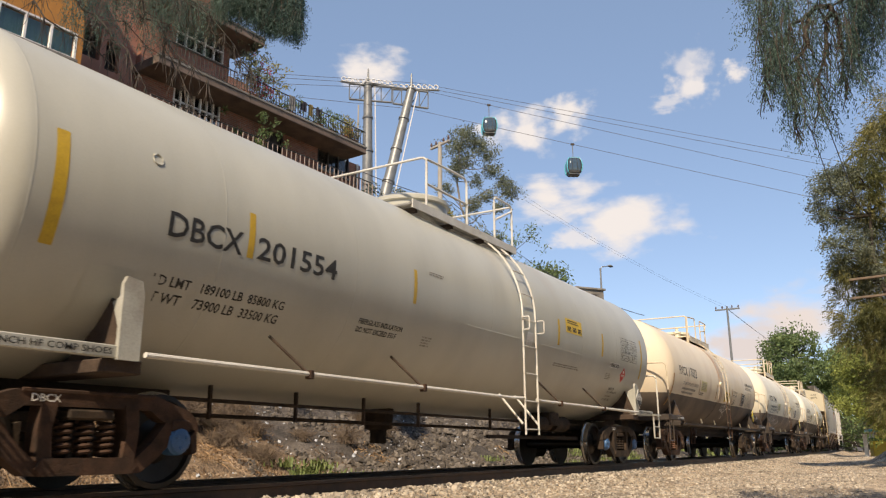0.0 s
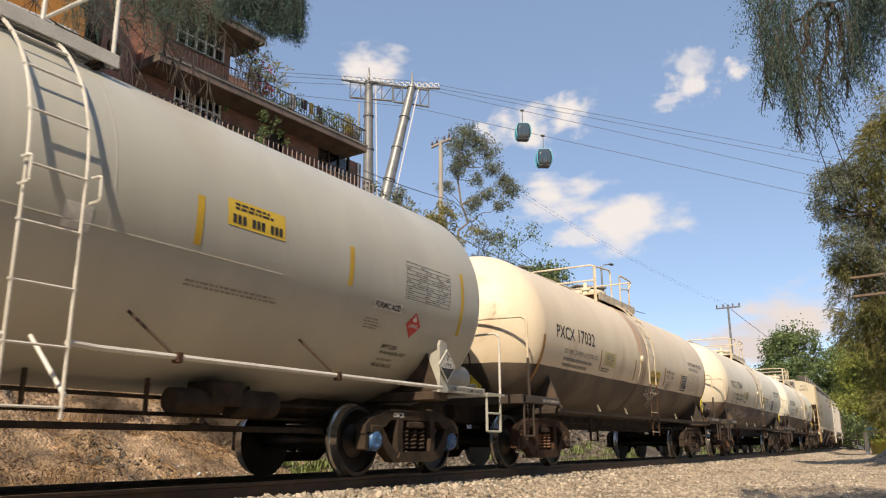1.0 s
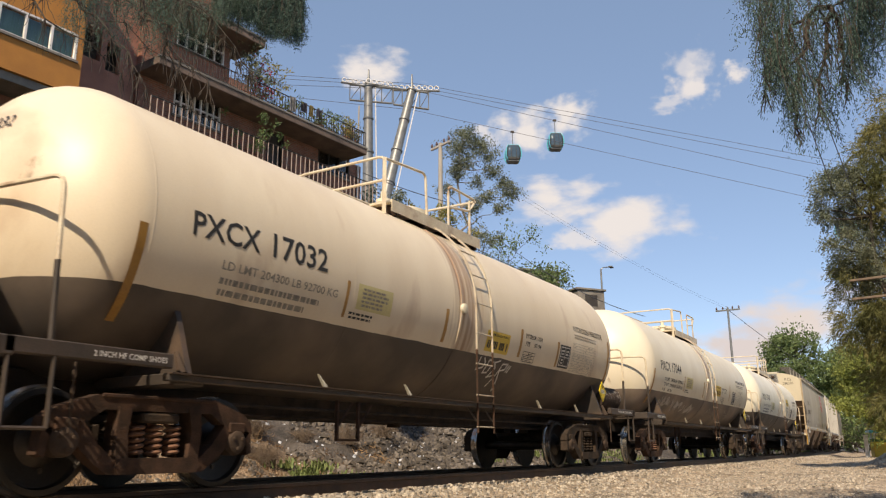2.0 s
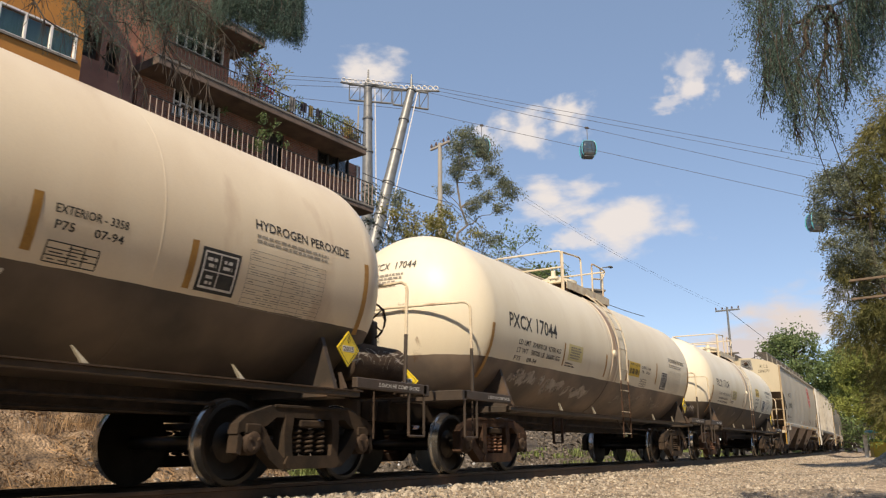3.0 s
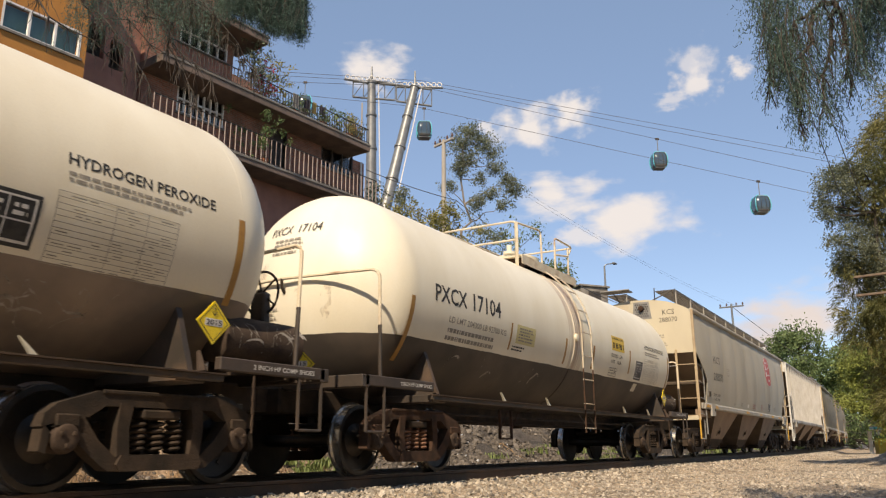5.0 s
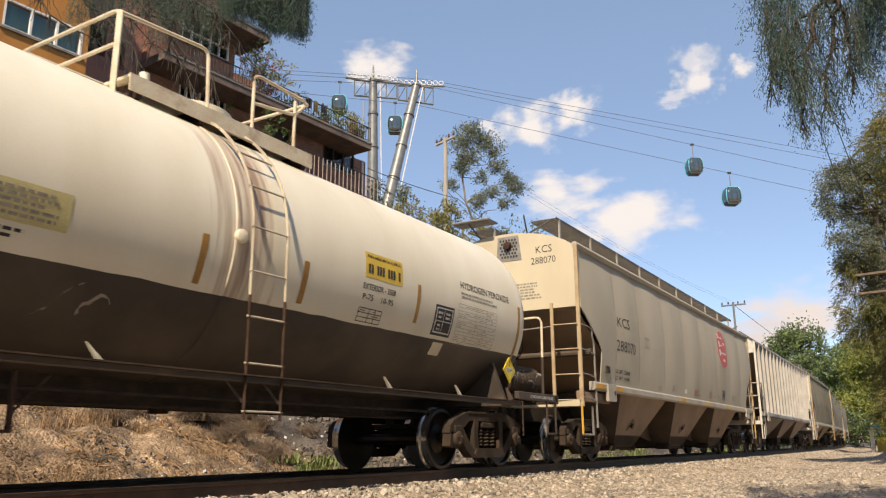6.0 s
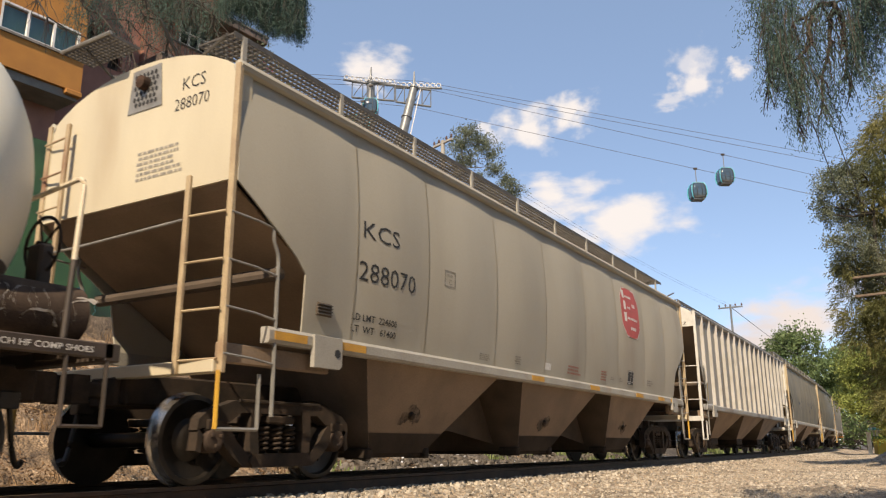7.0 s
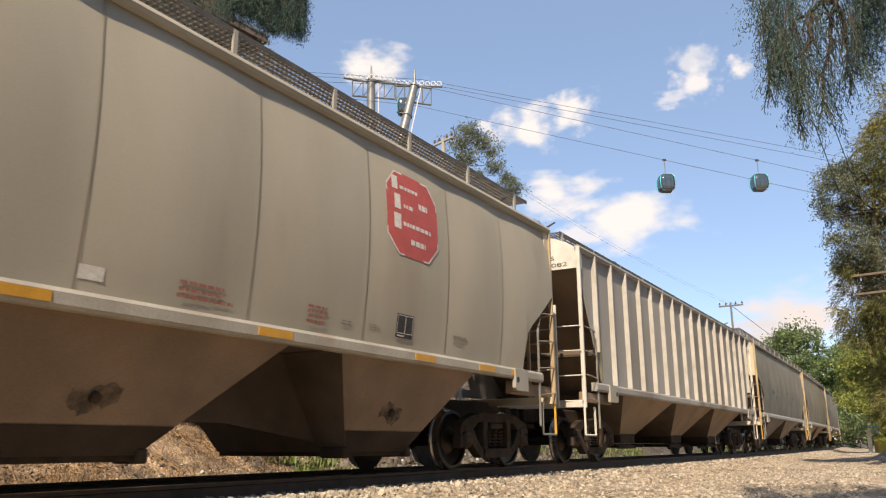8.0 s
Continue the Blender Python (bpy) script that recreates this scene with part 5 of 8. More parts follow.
        for q in (-1, 1):
            part("corner_post", B(min(x, x + g * 0.05), max(x, x + g * 0.05), q * 1.50 - 0.035, q * 1.50 + 0.035, 0.98, 3.95, 0.006), pm, car)
            part("corner_angle", B(min(x - g * 0.16, x + g * 0.03), max(x - g * 0.16, x + g * 0.03), q * 1.478 - 0.02, q * 1.478 + 0.012, ztop, eave), M[end], car)
            part("ladder_post", B(min(x + g * 0.10, x + g * 0.14), max(x + g * 0.10, x + g * 0.14), q * 1.02 - 0.03, q * 1.02 + 0.03, 0.98, 2.86 if q < 0 else 3.85, 0.006), pm, car)
            part("ladder_post", T(bent([(x - g * 0.60, q * 1.53, 0.62), (x - g * 0.60, q * 1.53, 2.15), (x - g * 0.52, q * 1.53, 2.30), (x - g * 0.52, q * 1.53, 2.50)], 0.05), 0.02, 6), M["steel_grey"], car)
            for z in (1.10, 1.52, 1.95, 2.40):
                part("ladder_rung", T([(x + g * 0.04, q * 1.53, z + 0.05), (x - g * 0.30, q * 1.55, z + 0.03), (x - g * 0.60, q * 1.53, z)], 0.012, 6), M["steel_grey"], car)
            for z in (1.10, 1.55, 2.0, 2.45) + ((2.9, 3.3, 3.7) if q > 0 else ()):
                part("ladder_rung", T([(x + g * 0.08, q * 1.50, z), (x + g * 0.12, q * 1.02, z)], 0.012, 6), pm, car)
            bm = bmesh.new()
            part("step_post", T([(x + g * 0.05, q * 1.50, 1.0), (x + g * 0.05, q * 1.50, 0.50)], 0.021, 6), M["yellow_step"] if not ribbed else pm, car, "yellow step post" if not ribbed else "")
            tube(bm, [(x - g * 0.45, q * 1.50, 1.0), (x - g * 0.45, q * 1.50, 0.50)], 0.02, 5)
            tube(bm, [(x + g * 0.05, q * 1.50, 0.50), (x - g * 0.45, q * 1.50, 0.50)], 0.018, 5)
            part("step", bm, M["steel_grey"] if not ribbed else pm, car)
        part("handrail", T([(x + g * 0.14, -1.0, 2.42), (x + g * 0.16, 0.6, 2.36), (x + g * 0.16, 1.0, 2.36)], 0.013, 6), M["steel_grey"], car)
        part("coupler", shared("coupler", coupler_mesh, M["steel"]), None, car, m=pose(x + g * 0.55, 0, 0, 0, 0, 0 if g < 0 else 180))
        part("air_hose", shared("air_hose", hose_mesh, M["black"], True), None, car, m=pose(x + g * 0.42, 0, 0, 0, 0, 0 if g < 0 else 180))
        truck(car, g * tx, "dusty", "steel", "steel")
    # running boards on the roof
    zb = 4.40 if ribbed else 4.62
    for y0, y1 in ((-0.98, -0.45), (0.45, 0.98)):
        part("running_board", grating(-half + 0.35, half + 0.3, y0, y1, zb, 0.075, 0.075 if not far else 0.3, 0.03), M["grate"], car, "dark steel grating of the roof walk")
        part("board_edge", B(-half + 0.35, half + 0.3, y0 - 0.012, y0, zb - 0.05, zb + 0.012), M["grate"], car)
        for i in range(10):
            x = -half + 0.5 + (2 * half - 0.7) * i / 9
            part("board_bracket", B(x - 0.03, x + 0.03, y0 - 0.02, y0 + 0.01, 4.06, zb), M["sill_pale"] if not ribbed else M[side], car)
    for g in (-1, 1):
        part("end_walk", grating(min(g * half - g * 0.02, g * half + g * 0.34), max(g * half - g * 0.02, g * half + g * 0.34), 0.12, 0.92, 4.60, 0.06, 0.05), M["grate"], car)
        part("end_walk_edge", T([(g * half + g * 0.35, 0.10, 4.60), (g * half + g * 0.35, 0.95, 4.60)], 0.022, 6), M["steel_grey"], car)
        for q in (-1, 1):
            part("board_support", T([(g * half - g * 0.3, q * 0.30, 4.32), (g * half - g * 0.3, q * 0.93, 4.58)], 0.02, 5), M["grate"], car)
            part("board_support", T([(g * half - g * 0.05, q * 0.5, 4.30), (g * half + g * 0.30, q * 0.6, 4.57)], 0.016, 5), M["grate"], car)
    bm = bmesh.new()
    for i in range(8):
        x = -half + 1.2 + (2 * half - 2.4) * i / 7
        box(bm, x - 0.5, x + 0.5, -0.35, 0.35, 4.3, 4.42, 0.03)
    part("roof_hatches", bm, M[side], car, kind="stuff")
    # three funnels with gates
    bays = (-4.0, 0.0, 4.0) if half > 7.2 else (-2.3, 2.3)
    lean = not ribbed and half > 7.2
    # top and bottom of each funnel along the car, and how far out its foot stands
    t0, t1, b0, b1, yb, zb2 = (-1.69, 1.55, -1.02, 0.16, 1.02, 0.27) if lean else ((-1.88, 1.88, -0.46, 0.46, 0.85, 0.52) if half > 7.2 else (-2.2, 2.2, -0.46, 0.46, 0.85, 0.52))
    if lean:
        # sheet added to close the bays, coloured as dark as the shaded recess
        part("recess_filler", B(-5.7, 5.3, -1.42, 1.42, 1.35, 1.37), M["hopper_dark"], car)
    for c in bays:
        bm = bmesh.new()
        e1 = t1 if c != bays[-1] or not lean else 1.28
        top = [bm.verts.new((c + p, q, 1.34)) for p, q in ((t0, -1.47), (e1, -1.47), (e1, 1.47), (t0, 1.47))]
        mid = [bm.verts.new((c + p, q, zb2)) for p, q in ((b0, -yb), (b1, -yb), (b1, yb), (b0, yb))]
        for k in range(4):
            bm.faces.new((top[k], top[(k + 1) % 4], mid[(k + 1) % 4], mid[k]))
        bmesh.ops.recalc_face_normals(bm, faces=bm.faces)
        bmesh.ops.solidify(bm, geom=list(bm.faces), thickness=0.02)
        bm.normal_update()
        # slopes that face along the car take the dark colour, as painted shade
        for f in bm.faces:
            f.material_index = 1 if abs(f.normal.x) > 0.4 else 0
        fu = part("funnel", bm, [M["hopper_low"], M["hopper_dark"]], car, "dusty brown discharge funnel, shade put into its end slopes")
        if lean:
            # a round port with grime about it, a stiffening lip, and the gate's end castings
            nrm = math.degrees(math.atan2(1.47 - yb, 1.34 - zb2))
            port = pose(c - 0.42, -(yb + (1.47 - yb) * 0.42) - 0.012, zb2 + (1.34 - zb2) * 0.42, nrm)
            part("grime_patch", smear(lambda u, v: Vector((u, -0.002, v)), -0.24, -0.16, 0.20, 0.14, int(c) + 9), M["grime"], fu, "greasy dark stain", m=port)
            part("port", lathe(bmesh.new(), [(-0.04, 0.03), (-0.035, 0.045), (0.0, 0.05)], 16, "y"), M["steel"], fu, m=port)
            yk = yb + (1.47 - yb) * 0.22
            # thin band laid on the foot; grease and shade share its dark colour
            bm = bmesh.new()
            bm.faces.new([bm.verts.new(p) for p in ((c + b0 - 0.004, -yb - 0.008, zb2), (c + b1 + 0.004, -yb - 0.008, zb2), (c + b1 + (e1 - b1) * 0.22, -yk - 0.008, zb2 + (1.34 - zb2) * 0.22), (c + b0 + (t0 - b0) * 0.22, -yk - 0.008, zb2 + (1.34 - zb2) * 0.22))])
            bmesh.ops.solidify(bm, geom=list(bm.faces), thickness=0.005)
            part("foot_shade_band", bm, M["hopper_dark"], fu, "dark band along the funnel foot, grease and shade in its colour")
            part("foot_lip", B(c + b0 - 0.02, c + b1 + 0.02, -yb - 0.035, -yb + 0.02, zb2 + 0.16, zb2 + 0.19), M["hopper_low"], fu)
            for e in (c + b0, c + b1 + 0.08):
                part("gate_casting", B(e - 0.10, e + 0.02, -yb - 0.05, -yb + 0.30, 0.20, 0.33, 0.02), M["steel"], fu)
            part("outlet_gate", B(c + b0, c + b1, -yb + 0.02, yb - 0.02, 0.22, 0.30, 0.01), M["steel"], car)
            # sheets between the funnels, arched over a gap; recess shade is their dark colour
            if c != bays[-1]:
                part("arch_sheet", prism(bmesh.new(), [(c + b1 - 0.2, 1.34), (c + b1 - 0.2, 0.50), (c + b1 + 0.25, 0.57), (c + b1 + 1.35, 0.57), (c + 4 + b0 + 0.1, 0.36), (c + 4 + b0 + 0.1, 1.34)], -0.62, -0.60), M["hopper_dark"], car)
        else:
            # foot of the funnel as a dark steel box; its colour carries the shade
            part("outlet_frame", B(c - 0.48, c + 0.48, -0.88, 0.88, 0.35, 0.60, 0.02), M["steel"], car, "grimy dark outlet frame, shade of the funnel foot in its colour")
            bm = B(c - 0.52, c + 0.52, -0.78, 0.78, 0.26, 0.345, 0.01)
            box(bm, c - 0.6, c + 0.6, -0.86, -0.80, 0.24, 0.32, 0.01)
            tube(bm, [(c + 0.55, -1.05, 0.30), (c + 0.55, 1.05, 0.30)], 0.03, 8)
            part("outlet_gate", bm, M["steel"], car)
    part("center_sill", B(-half + 2.9, half - 2.9, -0.25, 0.25, 0.70, 0.98, 0.01), M["steel"], car)
    # markings
    lay = lambda u, v: y_of(v) + bulge(u) * math.sin(math.pi * min(max((v - lo) / (eave - lo), 0), 1)) ** 0.5
    at = lambda u, v: Vector((u, -(lay(u, v) + 0.004), v))
    up = lambda u, v: Vector((u, -(lay(u, v) + 0.007), v))
    eat = lambda u, v: Vector((-half - 0.024, -u, v))
    if number and not ribbed:
        part("lettering", write(bmesh.new(), "KCS", -5.90, 2.64, -5.22, 2.84, at, -0.004), M["ink"], car)
        part("lettering", write(bmesh.new(), number, -5.95, 2.15, -4.84, 2.37, at, -0.004), M["ink"], car)
        part("lettering", write(bmesh.new(), "LD LMT  224600", -6.0, 1.70, -5.17, 1.78, at), M["ink"], car)
        part("lettering", write(bmesh.new(), "LT  WT   61400", -6.0, 1.57, -5.17, 1.65, at), M["ink"], car)
        part("lettering", write(bmesh.new(), "KCS", 0.70, 3.86, 1.03, 4.00, eat, -0.006), M["ink"], car)
        part("lettering", write(bmesh.new(), number, 0.60, 3.65, 1.10, 3.78, eat, -0.006), M["ink"], car)
        part("lettering", bar_lines(bmesh.new(), 0.08, 2.98, 0.80, 3.32, 6, eat, 4), M["ink_faded"], car)
        # grate panel over the hand brake
        part("brake_panel", prism(bmesh.new(), [(-0.40, 3.78), (0.14, 3.78), (0.10, 4.27), (-0.34, 4.27)], -half - 0.03, -half - 0.022, "x"), M["steel_grey"], car, "perforated grey panel")
        bm = bmesh.new()
        for i in range(6):
            for j in range(6):
                y, z = -0.30 + i * 0.062 + (j % 2) * 0.03, 3.86 + j * 0.066
                lathe_bm = prism(bm, [(y + 0.022 * math.cos(k * math.pi / 3), z + 0.028 * math.sin(k * math.pi / 3)) for k in range(6)], -half - 0.036, -half - 0.031, "x")
        part("panel_holes", bm, M["ink"], car, kind="stuff")
        part("brake_hub", lathe(bmesh.new(), [(-half - 0.12, 0.03), (-half - 0.11, 0.07), (-half - 0.03, 0.08)], 14), M["rust"], car, m=pose(0, -0.12, 4.08))
        bm = bmesh.new()
        for a, b, c, d in ((-4.15, 2.38, -4.13, 2.60), (-3.91, 2.38, -3.89, 2.60), (-4.15, 2.38, -3.89, 2.395), (-4.15, 2.585, -3.89, 2.60)):
            patch(bm, a, b, c, d, at, 1)
        bar_lines(bm, -4.10, 2.52, -3.94, 2.565, 1, at, 3)
        write(bm, "C", -4.05, 2.41, -3.98, 2.49, at)
        part("stencil_box", bm, M["ink_faded"], car)
        vent = part("vent", B(-6.62, -6.38, -1.520, -1.50, 1.66, 1.80, 0.006), M["hopper_dark"], car, "small dark louvred vent")
        for k in range(4):
            part("louvre", B(-6.61, -6.39, -1.545, -1.518, 1.675 + k * 0.033, 1.683 + k * 0.033), M["grate"], vent)
        # red shield with white bars in place of its lettering
        bm = bmesh.new()
        oct_ = [(2.98, 2.78), (3.22, 2.56), (3.88, 2.56), (4.12, 2.78), (4.12, 3.40), (3.92, 3.62), (3.16, 3.62), (2.98, 3.42)]
        def edge(side, v):
            for (u0, v0), (u1, v1) in zip(side, side[1:]):
                if v0 <= v <= v1:
                    return u0 + (u1 - u0) * (v - v0) / (v1 - v0)
        lf, rt = [oct_[1], oct_[0], oct_[7], oct_[6]], [oct_[2], oct_[3], oct_[4], oct_[5]]
        vs = [2.56 + 1.06 * i / 24 for i in range(24)] + [3.62]
        rows = [[bm.verts.new(at(edge(lf, v) + (edge(rt, v) - edge(lf, v)) * k / 6, v)) for k in range(7)] for v in vs]
        for i in range(24):
            for k in range(6):
                bm.faces.new((rows[i][k], rows[i][k + 1], rows[i + 1][k + 1], rows[i + 1][k]))
        lg = part("emblem", bm, M["logo_red"], car, "chalky red eight-sided emblem with white bars")
        bm = bmesh.new()
        for (a, b, c, d) in ((3.10, 3.38, 3.22, 3.55), (3.14, 3.13, 3.26, 3.32), (3.12, 2.88, 3.26, 3.07)):
            patch(bm, a, b, c, d, up, 3)
        for a, b, c, d, q in ((3.26, 3.39, 3.76, 3.47, 1), (3.30, 3.15, 3.60, 3.24, 2), (3.66, 3.20, 3.90, 3.34, 3), (3.30, 2.92, 3.96, 3.01, 4), (3.44, 2.70, 3.88, 2.82, 5)):
            bar_lines(bm, a, b, c, d, 1, up, q)
        k = oct_
        k2 = [((x - 3.55) * 0.965 + 3.55, (z - 3.09) * 0.965 + 3.09) for x, z in oct_]
        for i in range(8):
            j = (i + 1) % 8
            bm.faces.new([bm.verts.new(up(*p)) for p in (k[i], k[j], k2[j], k2[i])])
        part("emblem_work", bm, M["white_ink"], lg, kind="stuff")
        part("sign", patch(bmesh.new(), 3.27, 1.58, 3.62, 1.86, at, 3), M["ink"], car, "small black stencil panel")
        bm = bmesh.new()
        for a, b, c, d in ((3.44, 1.63, 3.452, 1.84), (3.285, 1.63, 3.605, 1.638), (3.285, 1.84, 3.605, 1.848), (3.285, 1.63, 3.293, 1.848), (3.597, 1.63, 3.605, 1.848), (3.30, 1.595, 3.45, 1.612)):
            patch(bm, a, b, c, d, up, 2)
        part("panel_mark", bm, M["white_ink"], car)
        for u0, z0, u1, z1, n, ink in ((0.05, 1.55, 0.75, 1.72, 3, "ink_red"), (1.7, 1.55, 2.05, 1.75, 4, "ink_red"), (2.25, 1.60, 2.5, 1.66, 2, "ink_faded"), (2.75, 1.60, 3.0, 1.68, 3, "ink_faded"), (4.6, 1.62, 5.0, 1.76, 3, "ink_faded"), (-3.1, 1.52, -2.75, 1.62, 4, "ink_faded"), (-2.0, 1.55, -1.75, 1.68, 4, "ink_faded")):
            part("lettering", bar_lines(bmesh.new(), u0, z0, u1, z1, n, at, int(u0 * 10) + 50), M[ink], car)
        part("sign", patch(bmesh.new(), -0.86, 1.56, -0.63, 1.67, at, 2), M["white_ink"], car, "small white ticket panel")
        for u in (-7.26, -6.29, -1.54, 0.97, 3.60, 5.2, 6.2):
            part("reflective_strip", B(u, u + 0.46, -1.566, -1.560, 1.335, 1.415), M["tape_orange"], car, "orange-yellow reflective strip on the sill")
    elif number:
        part("lettering", write(bmesh.new(), "KCS", 0.66, 3.735, 1.02, 3.815, eat, 0.0), M["ink"], car)
        part("lettering", write(bmesh.new(), number, 0.62, 3.60, 1.28, 3.68, eat, 0.0), M["ink"], car)
        part("reflective_strip", patch(bmesh.new(), -cutx - 0.16, 1.55, -cutx - 0.10, 2.3, lambda u, v: Vector((u, -1.50, v)), 1), M["yellow"], car)
    elif seed == 3:
        part("graffiti", scribble(at, -half * 0.5, half * 0.5, 1.8, 2.9, 16, 5, 0.12), M["spray_blue"], car, "dark blue faded spray strokes")
    return car


M["rib"] = mat("bare_worn_rib_paint", (0.46, 0.44, 0.41), (0.36, 0.34, 0.30), 0.55, scale=2, bump=0.05, dirt=(0.25, 0.20, 0.16), dirt_at=0.62)
M["sill_pale"] = mat("dusty_pale_sill_paint", (0.39, 0.37, 0.325), (0.31, 0.29, 0.25), 0.6, scale=2, bump=0.05, dirt=(0.28, 0.20, 0.13), dirt_at=0.6)
# dark brown for grime, and for shade painted on funnel ends and recesses
M["hopper_dark"] = mat("grimy_shaded_hopper_underside", (0.11, 0.082, 0.06), (0.07, 0.052, 0.038), 0.9, scale=2, bump=0.1)
M["rail_cream"] = mat("rusty_cream_post_paint", (0.46, 0.36, 0.22), (0.34, 0.25, 0.155), 0.6, scale=3, bump=0.08, dirt=(0.22, 0.11, 0.06), dirt_at=0.58)
M["yellow_step"] = mat("yellow_step_paint", (0.62, 0.36, 0.04), (0.50, 0.28, 0.05), 0.55, scale=5, bump=0.05)
M["tape_orange"] = mat("orange_yellow_reflective_tape", (0.60, 0.31, 0.035), (0.50, 0.26, 0.035), 0.45, scale=5, bump=0.02, dirt=(0.36, 0.22, 0.08), dirt_at=0.62)
M["grate"] = mat("dark_grating_steel", (0.14, 0.125, 0.105), (0.09, 0.08, 0.07), 0.6, 0.3, scale=5, bump=0.08)
M["spray_blue"] = mat("faded_blue_spray", (0.035, 0.055, 0.085), (0.08, 0.09, 0.10), 0.7, scale=5, bump=0)

grey_tank_car(-22.25)
cream_tank_car(-6.65, "17032", 2, "rust-stained all along", False)
cream_tank_car(7.85, "17044", 1, "with pale scrawls on it", True)
cream_tank_car(22.10, "17104", 3, "paler than the others", False)
hopper_car(37.80, 7.83, 6.6, "grey covered hopper car with cream ends and red emblem", "hopper", "hopper_end", number="288070")
hopper_car(55.15, 8.10, 6.6, "ribbed grey hopper car with a white end", "hopper_pale", "white_paint", True, number="315082", far=True)
hopper_car(71.30, 6.90, 5.3, "dusty olive-brown hopper car with blue graffiti and cream end", "hopper_green", "hopper_end", seed=3, far=True)
hopper_car(86.00, 6.90, 5.3, "plain dusty olive-brown hopper car with a cream end", "hopper_green", "hopper_end", seed=4, far=True)
hopper_car(100.6, 6.90, 5.3, "grey hopper car with an orange end", "hopper_green", "orange", seed=5, far=True)

# ---- ground and track ----
M["stones"] = mat("pale_ballast_stone", (0.50, 0.44, 0.355), (0.35, 0.305, 0.25), 0.95, scale=9, fine=50, bump=0.3, dirt=(0.17, 0.15, 0.13), dirt_at=0.55)
def by_stone(m, lo, hi):
    """Each loose piece a little lighter or darker than the next."""
    n, l = m.node_tree.nodes, m.node_tree.links
    p = n["Principled BSDF"]
    gm, mr, hv = n.new("ShaderNodeNewGeometry"), n.new("ShaderNodeMapRange"), n.new("ShaderNodeHueSaturation")
    mr.inputs[3].default_value, mr.inputs[4].default_value = lo, hi
    src = p.inputs["Base Color"].links[0].from_socket
    l.new(gm.outputs["Random Per Island"], mr.inputs[0]), l.new(mr.outputs[0], hv.inputs["Value"]), l.new(src, hv.inputs["Color"])
    l.new(hv.outputs[0], p.inputs["Base Color"])


by_stone(M["stones"], 0.45, 1.25)
M["tie"] = mat("weathered_timber_tie", (0.13, 0.10, 0.075), (0.08, 0.06, 0.045), 0.95, scale=4, bump=0.4, stretch=(6, 1, 6))
M["rubble"] = mat("rubble_stone", (0.155, 0.135, 0.115), (0.085, 0.072, 0.06), 0.95, scale=5, bump=0.4)
M["litter"] = mat("faded_litter", (0.62, 0.62, 0.64), (0.40, 0.44, 0.50), 0.7, scale=3, bump=0.1)
by_stone(M["rubble"], 0.5, 1.5)
M["dry_grass"] = mat("dry_grass", (0.31, 0.20, 0.105), (0.19, 0.12, 0.065), 0.9, scale=3, bump=0)
by_stone(M["dry_grass"], 0.45, 1.5)
M["weed"] = mat("green_weed_leaves", (0.16, 0.20, 0.06), (0.10, 0.14, 0.04), 0.7, scale=6, bump=0)


def track_y(x):
    return YC + 0.5 * CURVE_K * max(x - CURVE_S, 0.0) ** 2


def smooth(a, b, x):
    q = min(max((x - a) / (b - a), 0.0), 1.0)
    return q * q * (3 - 2 * q)


def ground_z(x, y):
    d = y - track_y(x)
    if abs(x) > 400 or abs(d) > 300:
        return -0.4
    n = noise.noise(Vector((x * 0.35, y * 0.35, 0))) * 0.10 + noise.noise(Vector((x * 1.7, y * 1.7, 3))) * 0.035
    bed = -0.15 * (1 - smooth(1.35, 2.3, abs(d))) + (-0.32 + n) * smooth(1.35, 2.3, abs(d))
    if d < 0:
        # low dirt bank along the foot of the trees
        bank = 0.8 * math.exp(-((x - 40) / 9.0) ** 2) * smooth(-4.4, -6.2, d) * (1 + 2.5 * n)
        return bed + bank
    fade = 1 - 0.93 * smooth(34, 95, x)
    slope = (0.46 * min(max(d - 2.7, 0), 7.5) + 1.45 * min(max(d - 10.2, 0), 4.6)) * fade * (1 - smooth(150, 250, d))
    rough = (n * 2.6 + 0.16 * noise.noise(Vector((x * 2.2, y * 2.2, 9))) + 0.07 * noise.noise(Vector((x * 5, y * 5, 4)))) * smooth(2.7, 4.2, d) * (1 if d < 14 else 0.5)
    return bed + slope + rough


def ground_sheet():
    xs = [-1500, -400, -120, -50, -25] + [-14 + 0.3 * i for i in range(60)] + [4 + 0.14 * i for i in range(150)] + [25 + 0.3 * i for i in range(73)] + [47 + 1.2 * i for i in range(60)] + [125, 150, 200, 300, 500, 900, 1600, 3000]
    ys = [-3000, -900, -300, -120, -50, -25] + [-12 + 0.5 * i for i in range(26)] + [1.2 + 0.25 * i for i in range(32)] + [9.2 + 0.13 * i for i in range(40)] + [14.4 + 0.25 * i for i in range(26)] + [21 + 0.8 * i for i in range(16)] + [36, 45, 70, 120, 200, 400, 900, 3000]
    vs = [(x, y, ground_z(x, y)) for x in xs for y in ys]
    n = len(ys)
    fs = [(i * n + j, (i + 1) * n + j, (i + 1) * n + j + 1, i * n + j + 1) for i in range(len(xs) - 1) for j in range(n - 1)]
    me = bpy.data.meshes.new("ground")
    me.from_pydata(vs, [], fs)
    me.shade_smooth()
    me.materials.append(M["ground"])
    tagged(new("ground", me), "dry gravelly soil with a slope of dirt", "ground", kind="structure")


